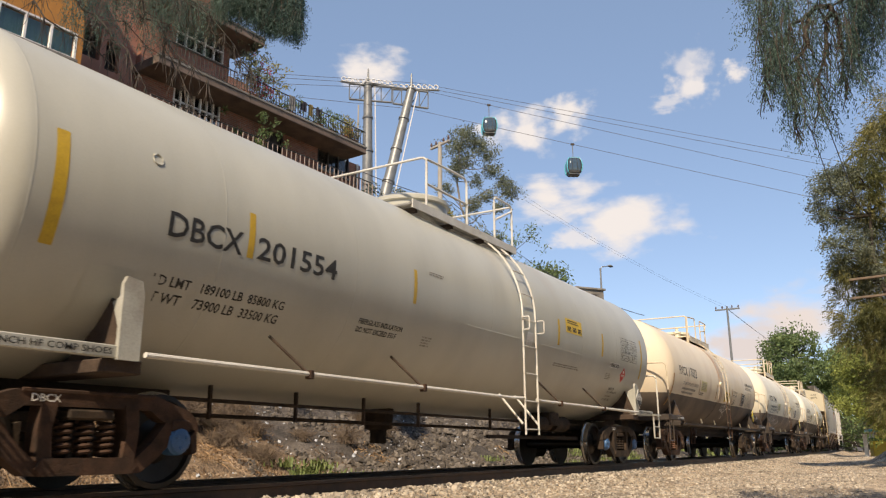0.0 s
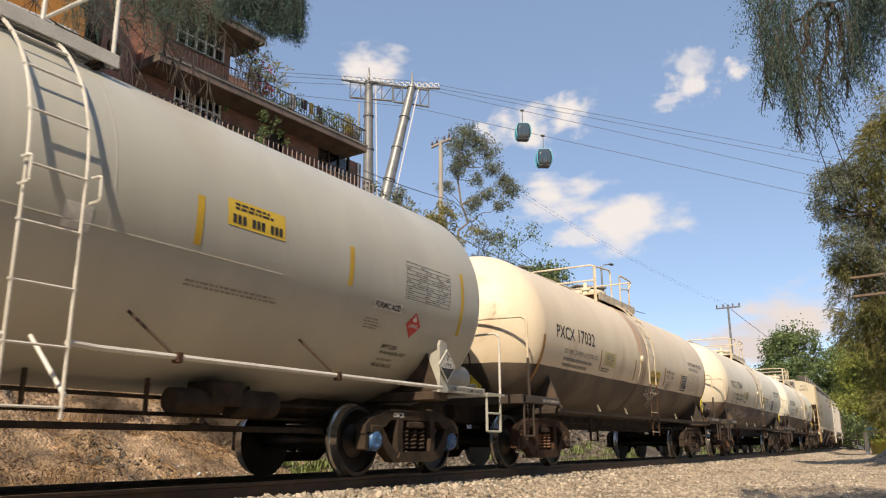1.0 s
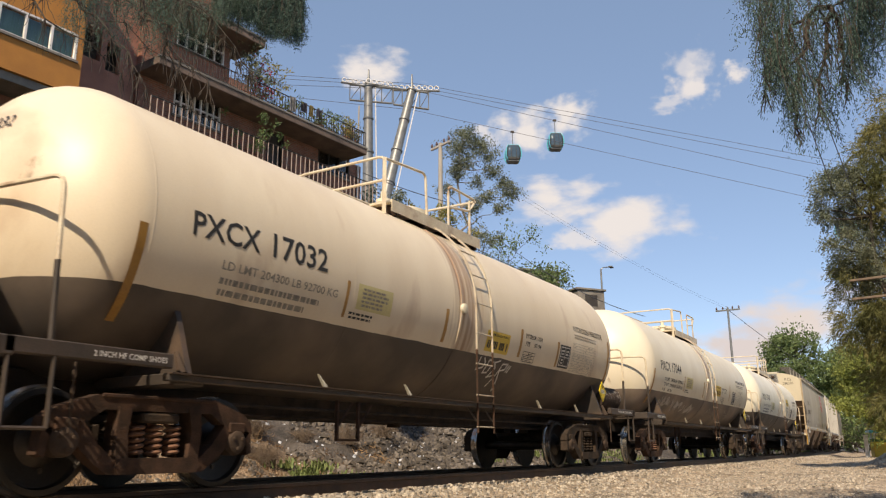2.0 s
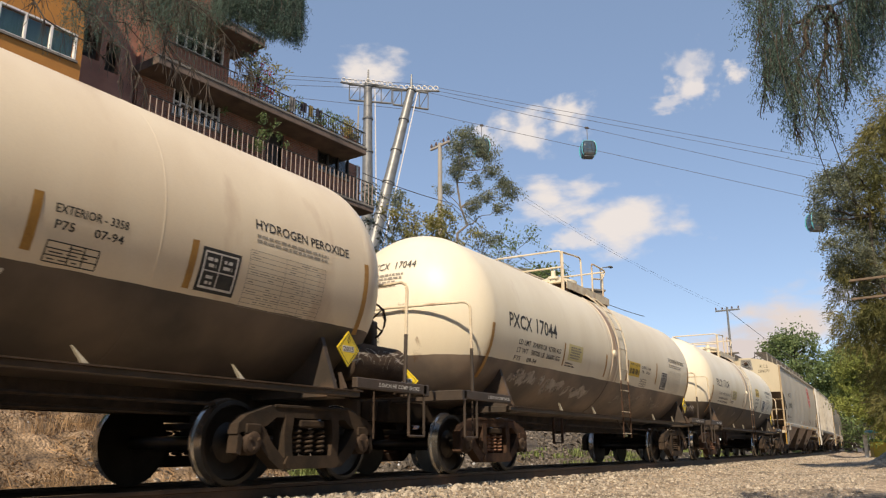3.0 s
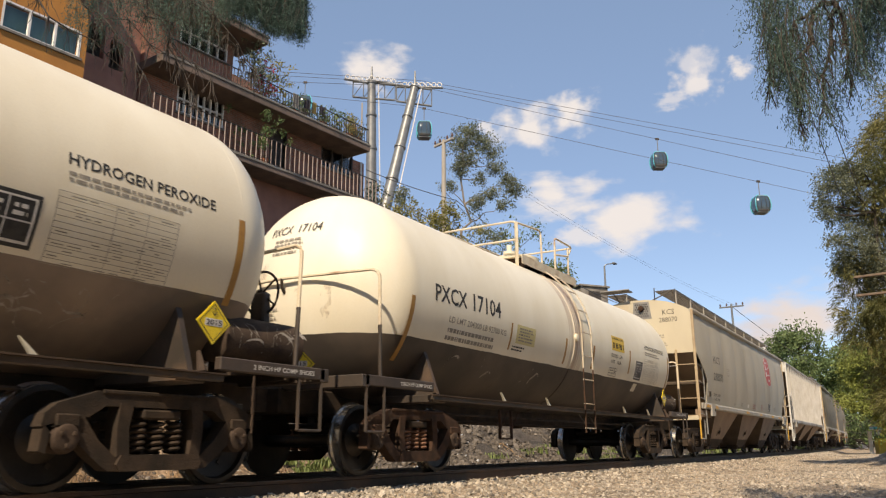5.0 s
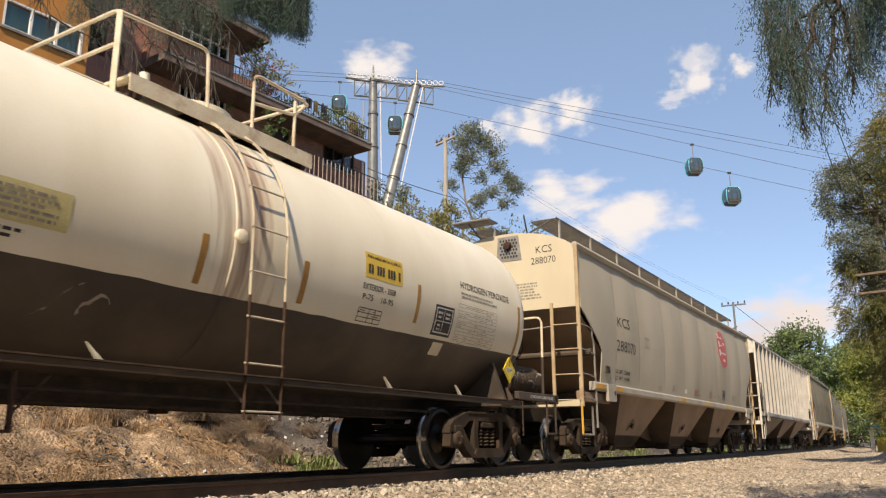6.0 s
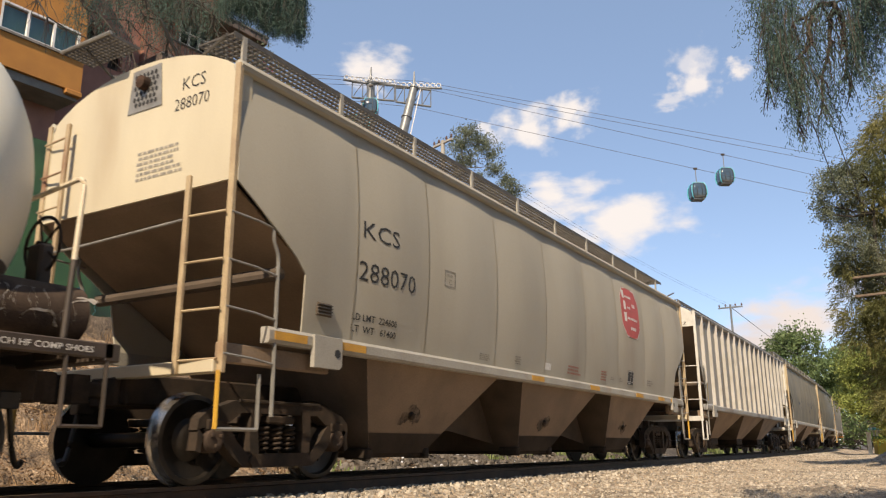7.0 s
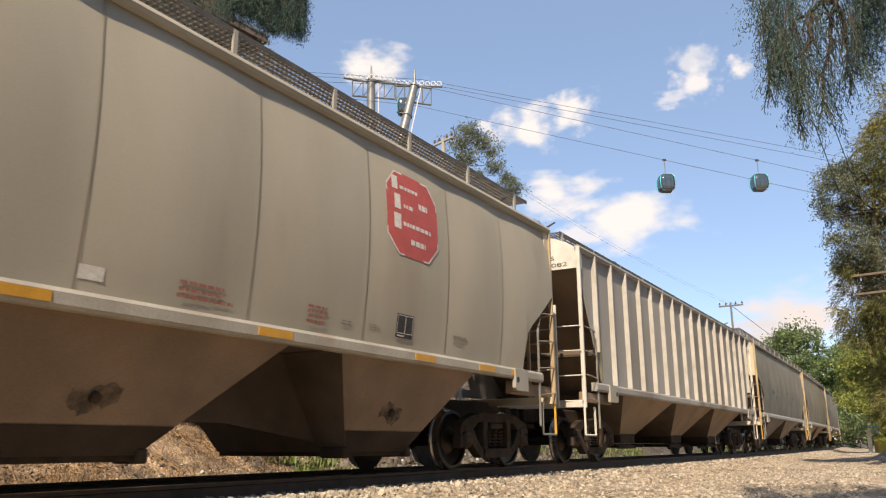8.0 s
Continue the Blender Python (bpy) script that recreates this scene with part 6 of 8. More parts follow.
def pebbles(name, spots, material, label, category):
    """Many small broken stones in one mesh."""
    base = [(-1, -1, -0.7), (1, -0.8, -0.7), (0.9, 1, -0.7), (-0.8, 0.9, -0.7), (-0.7, -0.6, 0.7), (0.6, -0.8, 0.6), (0.8, 0.6, 0.75), (-0.5, 0.8, 0.6)]
    quads = [(0, 3, 2, 1), (4, 5, 6, 7), (0, 1, 5, 4), (1, 2, 6, 5), (2, 3, 7, 6), (3, 0, 4, 7)]
    rnd = random.Random(11)
    vs, fs = [], []
    for x, y, r in spots:
        z = ground_z(x, y) + r * 0.25
        a = rnd.uniform(0, 6.28)
        c, s_ = math.cos(a), math.sin(a)
        kx, ky, kz = (r * rnd.uniform(0.6, 1.2) for _ in range(3))
        lean = rnd.uniform(-0.6, 0.6)
        o = len(vs)
        for px, py, pz in base:
            px, py, pz = px * kx * rnd.uniform(0.4, 1.15), py * ky * rnd.uniform(0.4, 1.15), pz * kz * rnd.uniform(0.35, 1.0)
            vs.append((x + c * px - s_ * py, y + s_ * px + c * py, z + pz + px * lean))
        fs += [tuple(o + i for i in q) for q in quads]
    me = bpy.data.meshes.new(name)
    me.from_pydata(vs, [], fs)
    me.materials.append(material)
    return tagged(new(name, me), label, category, kind="stuff")


def blades(name, tufts, material, label, category, h=0.3, n=22, spread=0.12, w=0.006):
    rnd = random.Random(5)
    vs, fs = [], []
    for x, y, k in tufts:
        z = ground_z(x, y)
        for _ in range(n):
            a, b = rnd.uniform(0, 6.28), rnd.uniform(0.2, 1.0)
            px, py = x + spread * k * rnd.gauss(0, 0.7), y + spread * k * rnd.gauss(0, 0.7)
            hh = h * k * rnd.uniform(0.4, 1.1)
            lx, ly = math.cos(a) * hh * b, math.sin(a) * hh * b
            o = len(vs)
            sx, sy = w * k * math.sin(a), -w * k * math.cos(a)
            mx, my, mz = px + lx * 0.45, py + ly * 0.45, z + hh * 0.65
            vs += [(px - sx, py - sy, z - 0.02), (px + sx, py + sy, z - 0.02), (mx + sx, my + sy, mz), (mx - sx, my - sy, mz), (px + lx, py + ly, z + hh * (1 - 0.4 * b))]
            fs += [(o, o + 1, o + 2, o + 3), (o + 3, o + 2, o + 4)]
    me = bpy.data.meshes.new(name)
    me.from_pydata(vs, [], fs)
    me.materials.append(material)
    return tagged(new(name, me), label, category, kind="stuff")


def straw():
    """Fallen dry stalks that lie over the slope in drifts."""
    rnd = random.Random(8)
    vs, fs = [], []
    for _ in range(17000):
        x, d = rnd.uniform(4, 22), 2.7 + 7 * rnd.random() ** 1.2
        if noise.noise(Vector((x * 0.8, d * 0.9, 12))) < 0.08 + 0.5 * smooth(11.5, 14.5, x):
            continue
        y = track_y(x) + d
        a, ln, w = rnd.gauss(0.9, 1.3), rnd.uniform(0.06, 0.30), rnd.uniform(0.002, 0.005)
        ex, ey = x + math.cos(a) * ln, y + math.sin(a) * ln
        sx, sy = -math.sin(a) * w, math.cos(a) * w
        z0, z1 = ground_z(x, y) + rnd.uniform(0.005, 0.05), ground_z(ex, ey) + rnd.uniform(0.005, 0.08)
        o = len(vs)
        vs += [(x - sx, y - sy, z0 - 0.008), (x + sx, y + sy, z0 - 0.008), (ex, ey, z1), (x, y, z0 + 0.012)]
        fs += [(o, o + 1, o + 2), (o, o + 3, o + 2), (o + 1, o + 3, o + 2)]
    me = bpy.data.meshes.new("straw")
    me.from_pydata(vs, [], fs)
    me.materials.append(M["dry_grass"])
    tagged(new("straw", me), "fallen dry stalks strewn over the dirt slope", "straw", kind="stuff")


def railway_track():
    tr = thing("railway_track", "worn steel rails on timber ties", "railway track", kind="structure")
    prof = [(-0.07, -0.172), (0.07, -0.172), (0.07, -0.16), (0.012, -0.14), (0.010, -0.045), (0.036, -0.035), (0.036, -0.004), (0.030, 0), (-0.030, 0), (-0.036, -0.004), (-0.036, -0.035), (-0.010, -0.045), (-0.012, -0.14), (-0.07, -0.16)]
    ss = [-40 + 3 * i for i in range(70)]
    for off in (-0.7525, 0.7525):
        bm = bmesh.new()
        rings = []
        for s in ss:
            m = on_track(s, off)
            rings.append([bm.verts.new(m @ Vector((0, p, z))) for p, z in prof])
        n = len(prof)
        for a, b in zip(rings, rings[1:]):
            for k in range(n):
                f = bm.faces.new((a[k], a[(k + 1) % n], b[(k + 1) % n], b[k]))
                f.material_index = 1 if k == 7 else 0
        bmesh.ops.recalc_face_normals(bm, faces=bm.faces)
        part("rail", bm, [M["rail"], M["bright"]], tr, "rusty rail with a polished head")
    me = shared("tie", lambda: B(-0.11, 0.11, -1.28, 1.28, -0.40, -0.17, 0.012), M["tie"])
    for i in range(170):
        part("tie", me, None, tr, m=on_track(-6 + 0.6 * i))
    for i in range(0, 60):
        for off in (-0.7525, 0.7525):
            part("tie_plate", shared("tie_plate", lambda: B(-0.09, 0.09, -0.15, 0.15, -0.178, -0.155, 0.004), M["rail"]), None, tr, m=on_track(2 + 0.6 * i, off))


def soil(m):
    """Adds loose stones to the soil, and brown earth on the slope past the track."""
    n, l = m.node_tree.nodes, m.node_tree.links
    p = n["Principled BSDF"]
    co = n.new("ShaderNodeTexCoord")
    src = p.inputs["Base Color"].links[0].from_socket
    vo = n.new("ShaderNodeTexVoronoi")
    vo.inputs["Scale"].default_value = 24
    l.new(co.outputs["Object"], vo.inputs[0])
    sep = n.new("ShaderNodeSeparateColor")
    l.new(vo.outputs["Color"], sep.inputs[0])
    mr = n.new("ShaderNodeMapRange")
    mr.inputs[3].default_value, mr.inputs[4].default_value = 0.55, 1.5
    l.new(sep.outputs[0], mr.inputs[0])
    hs = n.new("ShaderNodeHueSaturation")
    l.new(mr.outputs[0], hs.inputs["Value"]), l.new(src, hs.inputs["Color"])
    # earth: clods, straw-coloured dust and dark humus
    xyz = n.new("ShaderNodeSeparateXYZ")
    l.new(co.outputs["Object"], xyz.inputs[0])
    n1 = n.new("ShaderNodeTexNoise")
    n1.inputs["Scale"].default_value, n1.inputs["Detail"].default_value, n1.inputs["Roughness"].default_value = 1.1, 10, 0.72
    l.new(co.outputs["Object"], n1.inputs[0])
    add = n.new("ShaderNodeMath")
    add.operation, add.inputs[1].default_value = "MULTIPLY_ADD", 1.2
    l.new(n1.outputs[0], add.inputs[0]), l.new(xyz.outputs[1], add.inputs[2])
    edge = n.new("ShaderNodeMapRange")
    edge.inputs[1].default_value, edge.inputs[2].default_value = YC + 3.1, YC + 3.7
    l.new(add.outputs[0], edge.inputs[0])
    rp = n.new("ShaderNodeValToRGB")
    rp.color_ramp.elements[0].position, rp.color_ramp.elements[1].position = 0.36, 0.68
    rp.color_ramp.elements[0].color, rp.color_ramp.elements[1].color = (0.065, 0.046, 0.033, 1), (0.50, 0.36, 0.235, 1)
    e = rp.color_ramp.elements.new(0.52)
    e.color = (0.21, 0.145, 0.088, 1)
    l.new(n1.outputs[0], rp.inputs[0])
    # farther along: grey rubble and broken concrete, the slope's shade put into its colour
    n2 = n.new("ShaderNodeTexNoise")
    n2.inputs["Scale"].default_value, n2.inputs["Detail"].default_value = 0.55, 6
    l.new(co.outputs["Object"], n2.inputs[0])
    ax = n.new("ShaderNodeMath")
    ax.operation, ax.inputs[1].default_value = "MULTIPLY_ADD", 7.0
    l.new(n2.outputs[0], ax.inputs[0]), l.new(xyz.outputs[0], ax.inputs[2])
    zone = n.new("ShaderNodeMapRange")
    zone.inputs[1].default_value, zone.inputs[2].default_value = 14.8, 16.6
    l.new(ax.outputs[0], zone.inputs[0])
    shaded_ash = n.new("ShaderNodeValToRGB")
    shaded_ash.color_ramp.elements[0].position, shaded_ash.color_ramp.elements[1].position = 0.38, 0.72
    shaded_ash.color_ramp.elements[0].color, shaded_ash.color_ramp.elements[1].color = (0.030, 0.026, 0.023, 1), (0.135, 0.115, 0.098, 1)
    l.new(n1.outputs[0], shaded_ash.inputs[0])
    grey = n.new("ShaderNodeMixRGB")
    l.new(zone.outputs[0], grey.inputs[0]), l.new(rp.outputs[0], grey.inputs[1]), l.new(shaded_ash.outputs[0], grey.inputs[2])
    mul = n.new("ShaderNodeMixRGB")
    mul.blend_type, mul.inputs[0].default_value = "MULTIPLY", 0.6
    l.new(grey.outputs[0], mul.inputs[1]), l.new(mr.outputs[0], mul.inputs[2])
    mx = n.new("ShaderNodeMixRGB")
    l.new(edge.outputs[0], mx.inputs[0]), l.new(hs.outputs[0], mx.inputs[1]), l.new(mul.outputs[0], mx.inputs[2])
    l.new(mx.outputs[0], p.inputs["Base Color"])
    bp = n.new("ShaderNodeBump")
    bp.inputs["Strength"].default_value, bp.inputs["Distance"].default_value, bp.invert = 0.9, 0.03, True
    l.new(vo.outputs["Distance"], bp.inputs["Height"])
    b2 = n.new("ShaderNodeBump")
    b2.inputs["Strength"].default_value, b2.inputs["Distance"].default_value = 0.5, 0.08
    l.new(n1.outputs[0], b2.inputs["Height"]), l.new(bp.outputs[0], b2.inputs["Normal"]), l.new(b2.outputs[0], p.inputs["Normal"])


soil(M["ground"])
ground_sheet()
railway_track()
_r = random.Random(21)
_sp = []
for _ in range(36000):
    x = 5 + 55 * _r.random() ** 1.7
    d = _r.uniform(-5.8, -0.9) if _r.random() < 0.78 else _r.uniform(0.9, 3.2)
    _sp.append((x, track_y(x) + d, _r.uniform(0.010, 0.034) * (1.2 if abs(d) < 2.2 else 0.9)))
pebbles("ballast_gravel", _sp, M["stones"], "pale crushed stone ballast beside the rails", "gravel")
_sp = []
for _ in range(42000):
    x, d = _r.uniform(5, 34), 2.6 + 6.5 * _r.random() ** 1.3
    zone = smooth(11.5, 14.0, x + 2.5 * noise.noise(Vector((x * 0.5, d * 0.6, 3))))
    if noise.noise(Vector((x * 0.7, d * 0.8, 7))) > 0.25 - 0.6 * zone:
        _sp.append((x, track_y(x) + d, 0.010 + (0.05 + 0.05 * zone) * _r.random() ** 4))
pebbles("rubble", _sp, M["rubble"], "broken stone and concrete rubble on the slope", "rubble")
_sp = [(_r.gauss(16, 3.2), YC + 3.0 + 4.5 * _r.random(), 0.012 + 0.05 * _r.random() ** 2.5) for _ in range(520)] + [(_r.uniform(7, 13), YC + _r.uniform(2.9, 7.0), _r.uniform(0.008, 0.025)) for _ in range(45)]
pebbles("litter", _sp, M["litter"], "faded scraps of litter strewn over the slope", "litter")


def brush(label, x, y, w, h, seed, n=150):
    """A dead leafless shrub: thin wiry stems that fork and bend."""
    b = thing("dead_shrub", label, "shrub", pose(x, y, ground_z(x, y)), "dead shrubs on the slope")
    rnd = random.Random(seed)
    bm = bmesh.new()
    for _ in range(n):
        a, q = rnd.uniform(0, 6.28), rnd.random() ** 0.6
        o = Vector((w * 0.25 * rnd.gauss(0, 1), w * 0.25 * rnd.gauss(0, 1), -0.03))
        e = Vector((math.cos(a) * w * q, math.sin(a) * w * q, h * rnd.uniform(0.35, 1.0) * (1.1 - 0.6 * q)))
        k = (o + e) * 0.5 + Vector((0, 0, h * 0.18))
        tube(bm, [o, k, e], 0.005, 3, 0.0015)
        for _ in range(2):
            f = e + Vector((rnd.gauss(0, 0.10), rnd.gauss(0, 0.10), rnd.gauss(0, 0.08)))
            tube(bm, [k.lerp(e, 0.6), f], 0.003, 3, 0.001)
    part("twig_work", bm, M["dead_wood"], b, kind="stuff")


M["dead_wood"] = mat("dead_grey_brown_twigs", (0.20, 0.15, 0.105), (0.12, 0.085, 0.06), 0.9, scale=6, bump=0)
for i in range(26):
    x, d = (10.8 + _r.gauss(0, 1.3), 3.3 + 3.0 * _r.random()) if i < 17 else (_r.uniform(7, 19), 4.0 + 3.5 * _r.random())
    brush("dead grey-brown wiry shrub on the dirt slope", x, YC + d, _r.uniform(0.25, 0.5), _r.uniform(0.25, 0.5), 300 + i)
blades("dry_grass", [(_r.uniform(4, 15), YC + 2.9 + 7 * _r.random(), _r.uniform(0.4, 1.1)) for _ in range(70)], M["dry_grass"], "dry yellow grass on the slope", "grass", 0.36, 60, 0.24, 0.004)
straw()
blades("weeds", [(11.6 + _r.gauss(0, 0.35), YC + 3.3 + _r.gauss(0, 0.2), _r.uniform(0.6, 1.4)) for _ in range(16)] + [(27 + _r.gauss(0, 4), YC + 3.4 + _r.gauss(0, 0.5), _r.uniform(0.8, 1.6)) for _ in range(40)] + [(45 + _r.gauss(0, 8), track_y(45) + 4 + _r.gauss(0, 1), _r.uniform(1, 2.5)) for _ in range(60)], M["weed"], "green weeds beside the track", "weeds", 0.15, 50, 0.20, 0.011)


# ---- foliage ----
def foliage(name, pts, size, material, parent, label="", ratio=0.45, droop=0.0, seed=1, way=None):
    """Small folded leaves at the given points, each turned at random or along its own way."""
    rg = np.random.RandomState(seed)
    pts = np.asarray(pts, float)
    n = len(pts)
    a = rg.normal(size=(n, 3)) if way is None else np.asarray(way, float) + rg.normal(size=(n, 3)) * 0.3
    a[:, 2] -= droop * 2
    a /= np.linalg.norm(a, axis=1)[:, None]
    b = np.cross(a, rg.normal(size=(n, 3)))
    b /= np.linalg.norm(b, axis=1)[:, None] + 1e-9
    c = np.cross(a, b)
    s = size * rg.uniform(0.6, 1.3, n)[:, None]
    v = np.stack([pts, pts + a * s * 0.5 + b * s * ratio * 0.5 + c * s * 0.08, pts + a * s, pts + a * s * 0.5 - b * s * ratio * 0.5 + c * s * 0.08], 1).reshape(-1, 3)
    me = bpy.data.meshes.new(name)
    me.from_pydata(v.tolist(), [], [(4 * i, 4 * i + 1, 4 * i + 2, 4 * i + 3) for i in range(n)])
    me.materials.append(material)
    ob = new(name, me)
    ob.parent = parent
    return tagged(ob, label) if label else ob


def leaf_mat(name, a, b):
    m = mat(name, a, b, 0.55, scale=0.8, fine=9, bump=0)
    p = m.node_tree.nodes["Principled BSDF"]
    p.inputs["Specular IOR Level"].default_value = 0.25
    n, l = m.node_tree.nodes, m.node_tree.links
    tr = n.new("ShaderNodeBsdfTranslucent")
    mx = n.new("ShaderNodeMixShader")
    mx.inputs[0].default_value = 0.35
    gm = n.new("ShaderNodeNewGeometry")
    hv = n.new("ShaderNodeHueSaturation")
    mr = n.new("ShaderNodeMapRange")
    mr.inputs[3].default_value, mr.inputs[4].default_value = 0.6, 1.5
    src = p.inputs["Base Color"].links[0].from_socket
    l.new(gm.outputs["Random Per Island"], mr.inputs[0]), l.new(mr.outputs[0], hv.inputs["Value"]), l.new(src, hv.inputs["Color"])
    l.new(hv.outputs[0], p.inputs["Base Color"]), l.new(hv.outputs[0], tr.inputs[0])
    l.new(p.outputs[0], mx.inputs[1]), l.new(tr.outputs[0], mx.inputs[2])
    l.new(mx.outputs[0], n["Material Output"].inputs[0])
    return m


M["leaf_pepper"] = leaf_mat("pepper_tree_leaves", (0.064, 0.115, 0.098), (0.105, 0.160, 0.125))
M["leaf_olive"] = leaf_mat("olive_needles", (0.12, 0.128, 0.048), (0.25, 0.222, 0.08))
M["leaf_grey"] = leaf_mat("grey_green_leaves", (0.13, 0.15, 0.10), (0.20, 0.22, 0.145))
M["leaf_green"] = leaf_mat("fresh_green_leaves", (0.115, 0.17, 0.07), (0.165, 0.215, 0.085))
M["leaf_bright"] = leaf_mat("bright_green_leaves", (0.18, 0.22, 0.055), (0.28, 0.31, 0.085))
M["leaf_dry"] = leaf_mat("dry_yellow_leaves", (0.30, 0.27, 0.09), (0.21, 0.20, 0.07))
M["leaf_red"] = leaf_mat("red_flowers", (0.42, 0.06, 0.07), (0.30, 0.05, 0.06))
M["bark"] = mat("rough_bark", (0.075, 0.06, 0.048), (0.045, 0.036, 0.03), 0.9, scale=5, bump=0.6, stretch=(1, 1, 0.25))
M["bark_pale"] = mat("pale_bark", (0.26, 0.23, 0.19), (0.17, 0.14, 0.11), 0.85, scale=4, bump=0.4, stretch=(1, 1, 0.25))


def limb(bm, a, b, r0, r1, seed, n=7, sag=0.0):
    """A wavering branch from a to b that thins out; returns its points."""
    rnd = random.Random(seed)
    a, b = Vector(a), Vector(b)
    pts = []
    L = (b - a).length
    for i in range(n + 1):
        s = i / n
        w = Vector([rnd.uniform(-1, 1) for _ in range(3)]) * 0.05 * L * math.sin(math.pi * s)
        pts.append(a.lerp(b, s) + w + Vector((0, 0, sag * math.sin(math.pi * s))))
    tube(bm, pts, r0, 7, r1)
    return pts


def weeping_tree(name, label, base, fork, arms, strands, seed, leaf=0.052, material="leaf_pepper", arm=0.045, twigs=3, step=0.015, hang=0.9):
    """A pepper tree: trunk, long arms, and hanging strands of small leaves.
    strands: (x, y, top z, bottom z) rows."""
    t = thing(name, label, "tree", pose(*base))
    o = Vector(base)
    bm = bmesh.new()
    limb(bm, (0, 0, -0.4), Vector(fork) - o, 0.34, 0.2, seed, 8)
    part("trunk", bm, M["bark"], t, "rough grey-brown trunk", smooth=True)
    for i, (a, b) in enumerate(arms):
        bm = bmesh.new()
        main = limb(bm, Vector(a) - o, Vector(b) - o, arm, arm * 0.3, seed + i + 1, 9, 0.12)
        rnd = random.Random(seed * 7 + i)
        for p in main[2:]:
            for _ in range(twigs):
                q = p + Vector((rnd.uniform(-0.3, 0.3), rnd.uniform(-0.3, 0.3), rnd.uniform(-1, 0.05))) * hang
                limb(bm, p, q, 0.009, 0.003, rnd.randrange(9999), 5)
        part("branch", bm, M["bark"], t, smooth=True)
    rg = np.random.RandomState(seed)
    pts = []
    twigs = bmesh.new()
    for k, (x, y, z1, z0) in enumerate(strands):
        n = max(int((z1 - z0) / step), 4)
        dx, dy = rg.uniform(-0.18, 0.18, 2)
        q = np.linspace(0, 1, n)
        wob = rg.uniform(0, 6)
        px = x + dx * q ** 2 + 0.02 * np.sin(7 * q + wob)
        py = y + dy * q ** 2 + 0.02 * np.cos(6 * q + wob)
        pz = z1 + (z0 - z1) * q
        pts.append(np.stack([px, py, pz], 1) + rg.normal(0, 0.022, (n, 3)))
        if k % 3 == 0:
            line = [Vector((px[i], py[i], pz[i])) - o for i in range(0, n, max(n // 4, 1))]
            if len(line) > 1:
                tube(twigs, line, 0.005, 3, 0.002)
    part("twig_work", twigs, M["bark"], t, kind="stuff")
    pts = np.concatenate(pts) - np.array(base)
    foliage("hanging_foliage", pts, leaf, M[material], t, "hanging strands of narrow dark green leaves", 0.24, 0.9, seed)
    return t


def crown_tree(name, label, base, height, clumps, n, size, material, seed, bark="bark", trunk_r=0.16, ratio=0.45, category="tree"):
    """A trunk with limbs to each clump; clumps: (x, y, z, radius) in world metres."""
    t = thing(name, label, category, pose(*base))
    o = Vector(base)
    bm = bmesh.new()
    main = limb(bm, (0, 0, -0.5), (0.1, 0.1, height), trunk_r, trunk_r * 0.3, seed, 9)
    part("trunk", bm, M[bark], t, smooth=True)
    rg = np.random.RandomState(seed)
    allp = []
    tot = sum(c[3] ** 2 for c in clumps)
    bm = bmesh.new()
    for i, (x, y, z, r) in enumerate(clumps):
        c = Vector((x, y, z)) - o
        st = min(main, key=lambda p: (p - c).length + max(p.z - c.z, 0) * 2)
        limb(bm, st, c, trunk_r * 0.28, 0.012, seed + i, 6)
        m = max(int(n * r * r / tot), 20)
        # a clump is a few twig ends with leaves about each
        ends = rg.normal(0, 0.48 * r, (max(m // 28, 4), 3)) * np.array([1, 1, 0.8]) + np.array(c)
        pick = ends[rg.randint(0, len(ends), m)]
        allp.append(pick + rg.normal(0, 0.17 * r + 0.02, (m, 3)))
    part("limb_work", bm, M[bark], t, smooth=True, kind="stuff")
    foliage("crown", np.concatenate(allp), size, M[material], t, "uneven crown of small leaves", ratio, 0.2, seed)
    return t


def strands_right():
    """Bunches of strands whose lower ends follow a ragged, lobed hem."""
    rnd = random.Random(4)
    hem = [(-1.6, 4.9), (-0.3, 4.75), (0.1, 4.6), (0.33, 4.25), (0.48, 3.95), (0.6, 3.62), (0.83, 3.68), (1.07, 3.9), (1.2, 4.3), (1.33, 4.6), (1.40, 5.3), (1.46, 5.75)]
    out = []
    bunches = [(rnd.uniform(6.5, 7.8), 1.30 - 2.8 * rnd.random() ** 1.15, rnd.random() ** 1.5) for _ in range(230)]
    for i in range(1750):
        bx, by, up = bunches[i % 230]
        y = min(by + rnd.gauss(0, 0.05), 1.36)
        if 0.25 < y < 0.75 and rnd.random() < 0.6:
            continue
        x = bx + rnd.gauss(0, 0.08)
        e = min(max(y + 0.1, -1.59), 1.45)
        lo = next(a[1] + (b[1] - a[1]) * (e - a[0]) / (b[0] - a[0]) for a, b in zip(hem, hem[1:]) if a[0] <= e <= b[0])
        z0 = lo + up * 2.3 + abs(rnd.gauss(0, 0.22))
        z1 = z0 + rnd.uniform(0.5, 1.2)
        k = x / 10.0
        out.append((x, y * k, 0.345 + (z1 - 0.345) * k, 0.345 + (z0 - 0.345) * k))
    return out


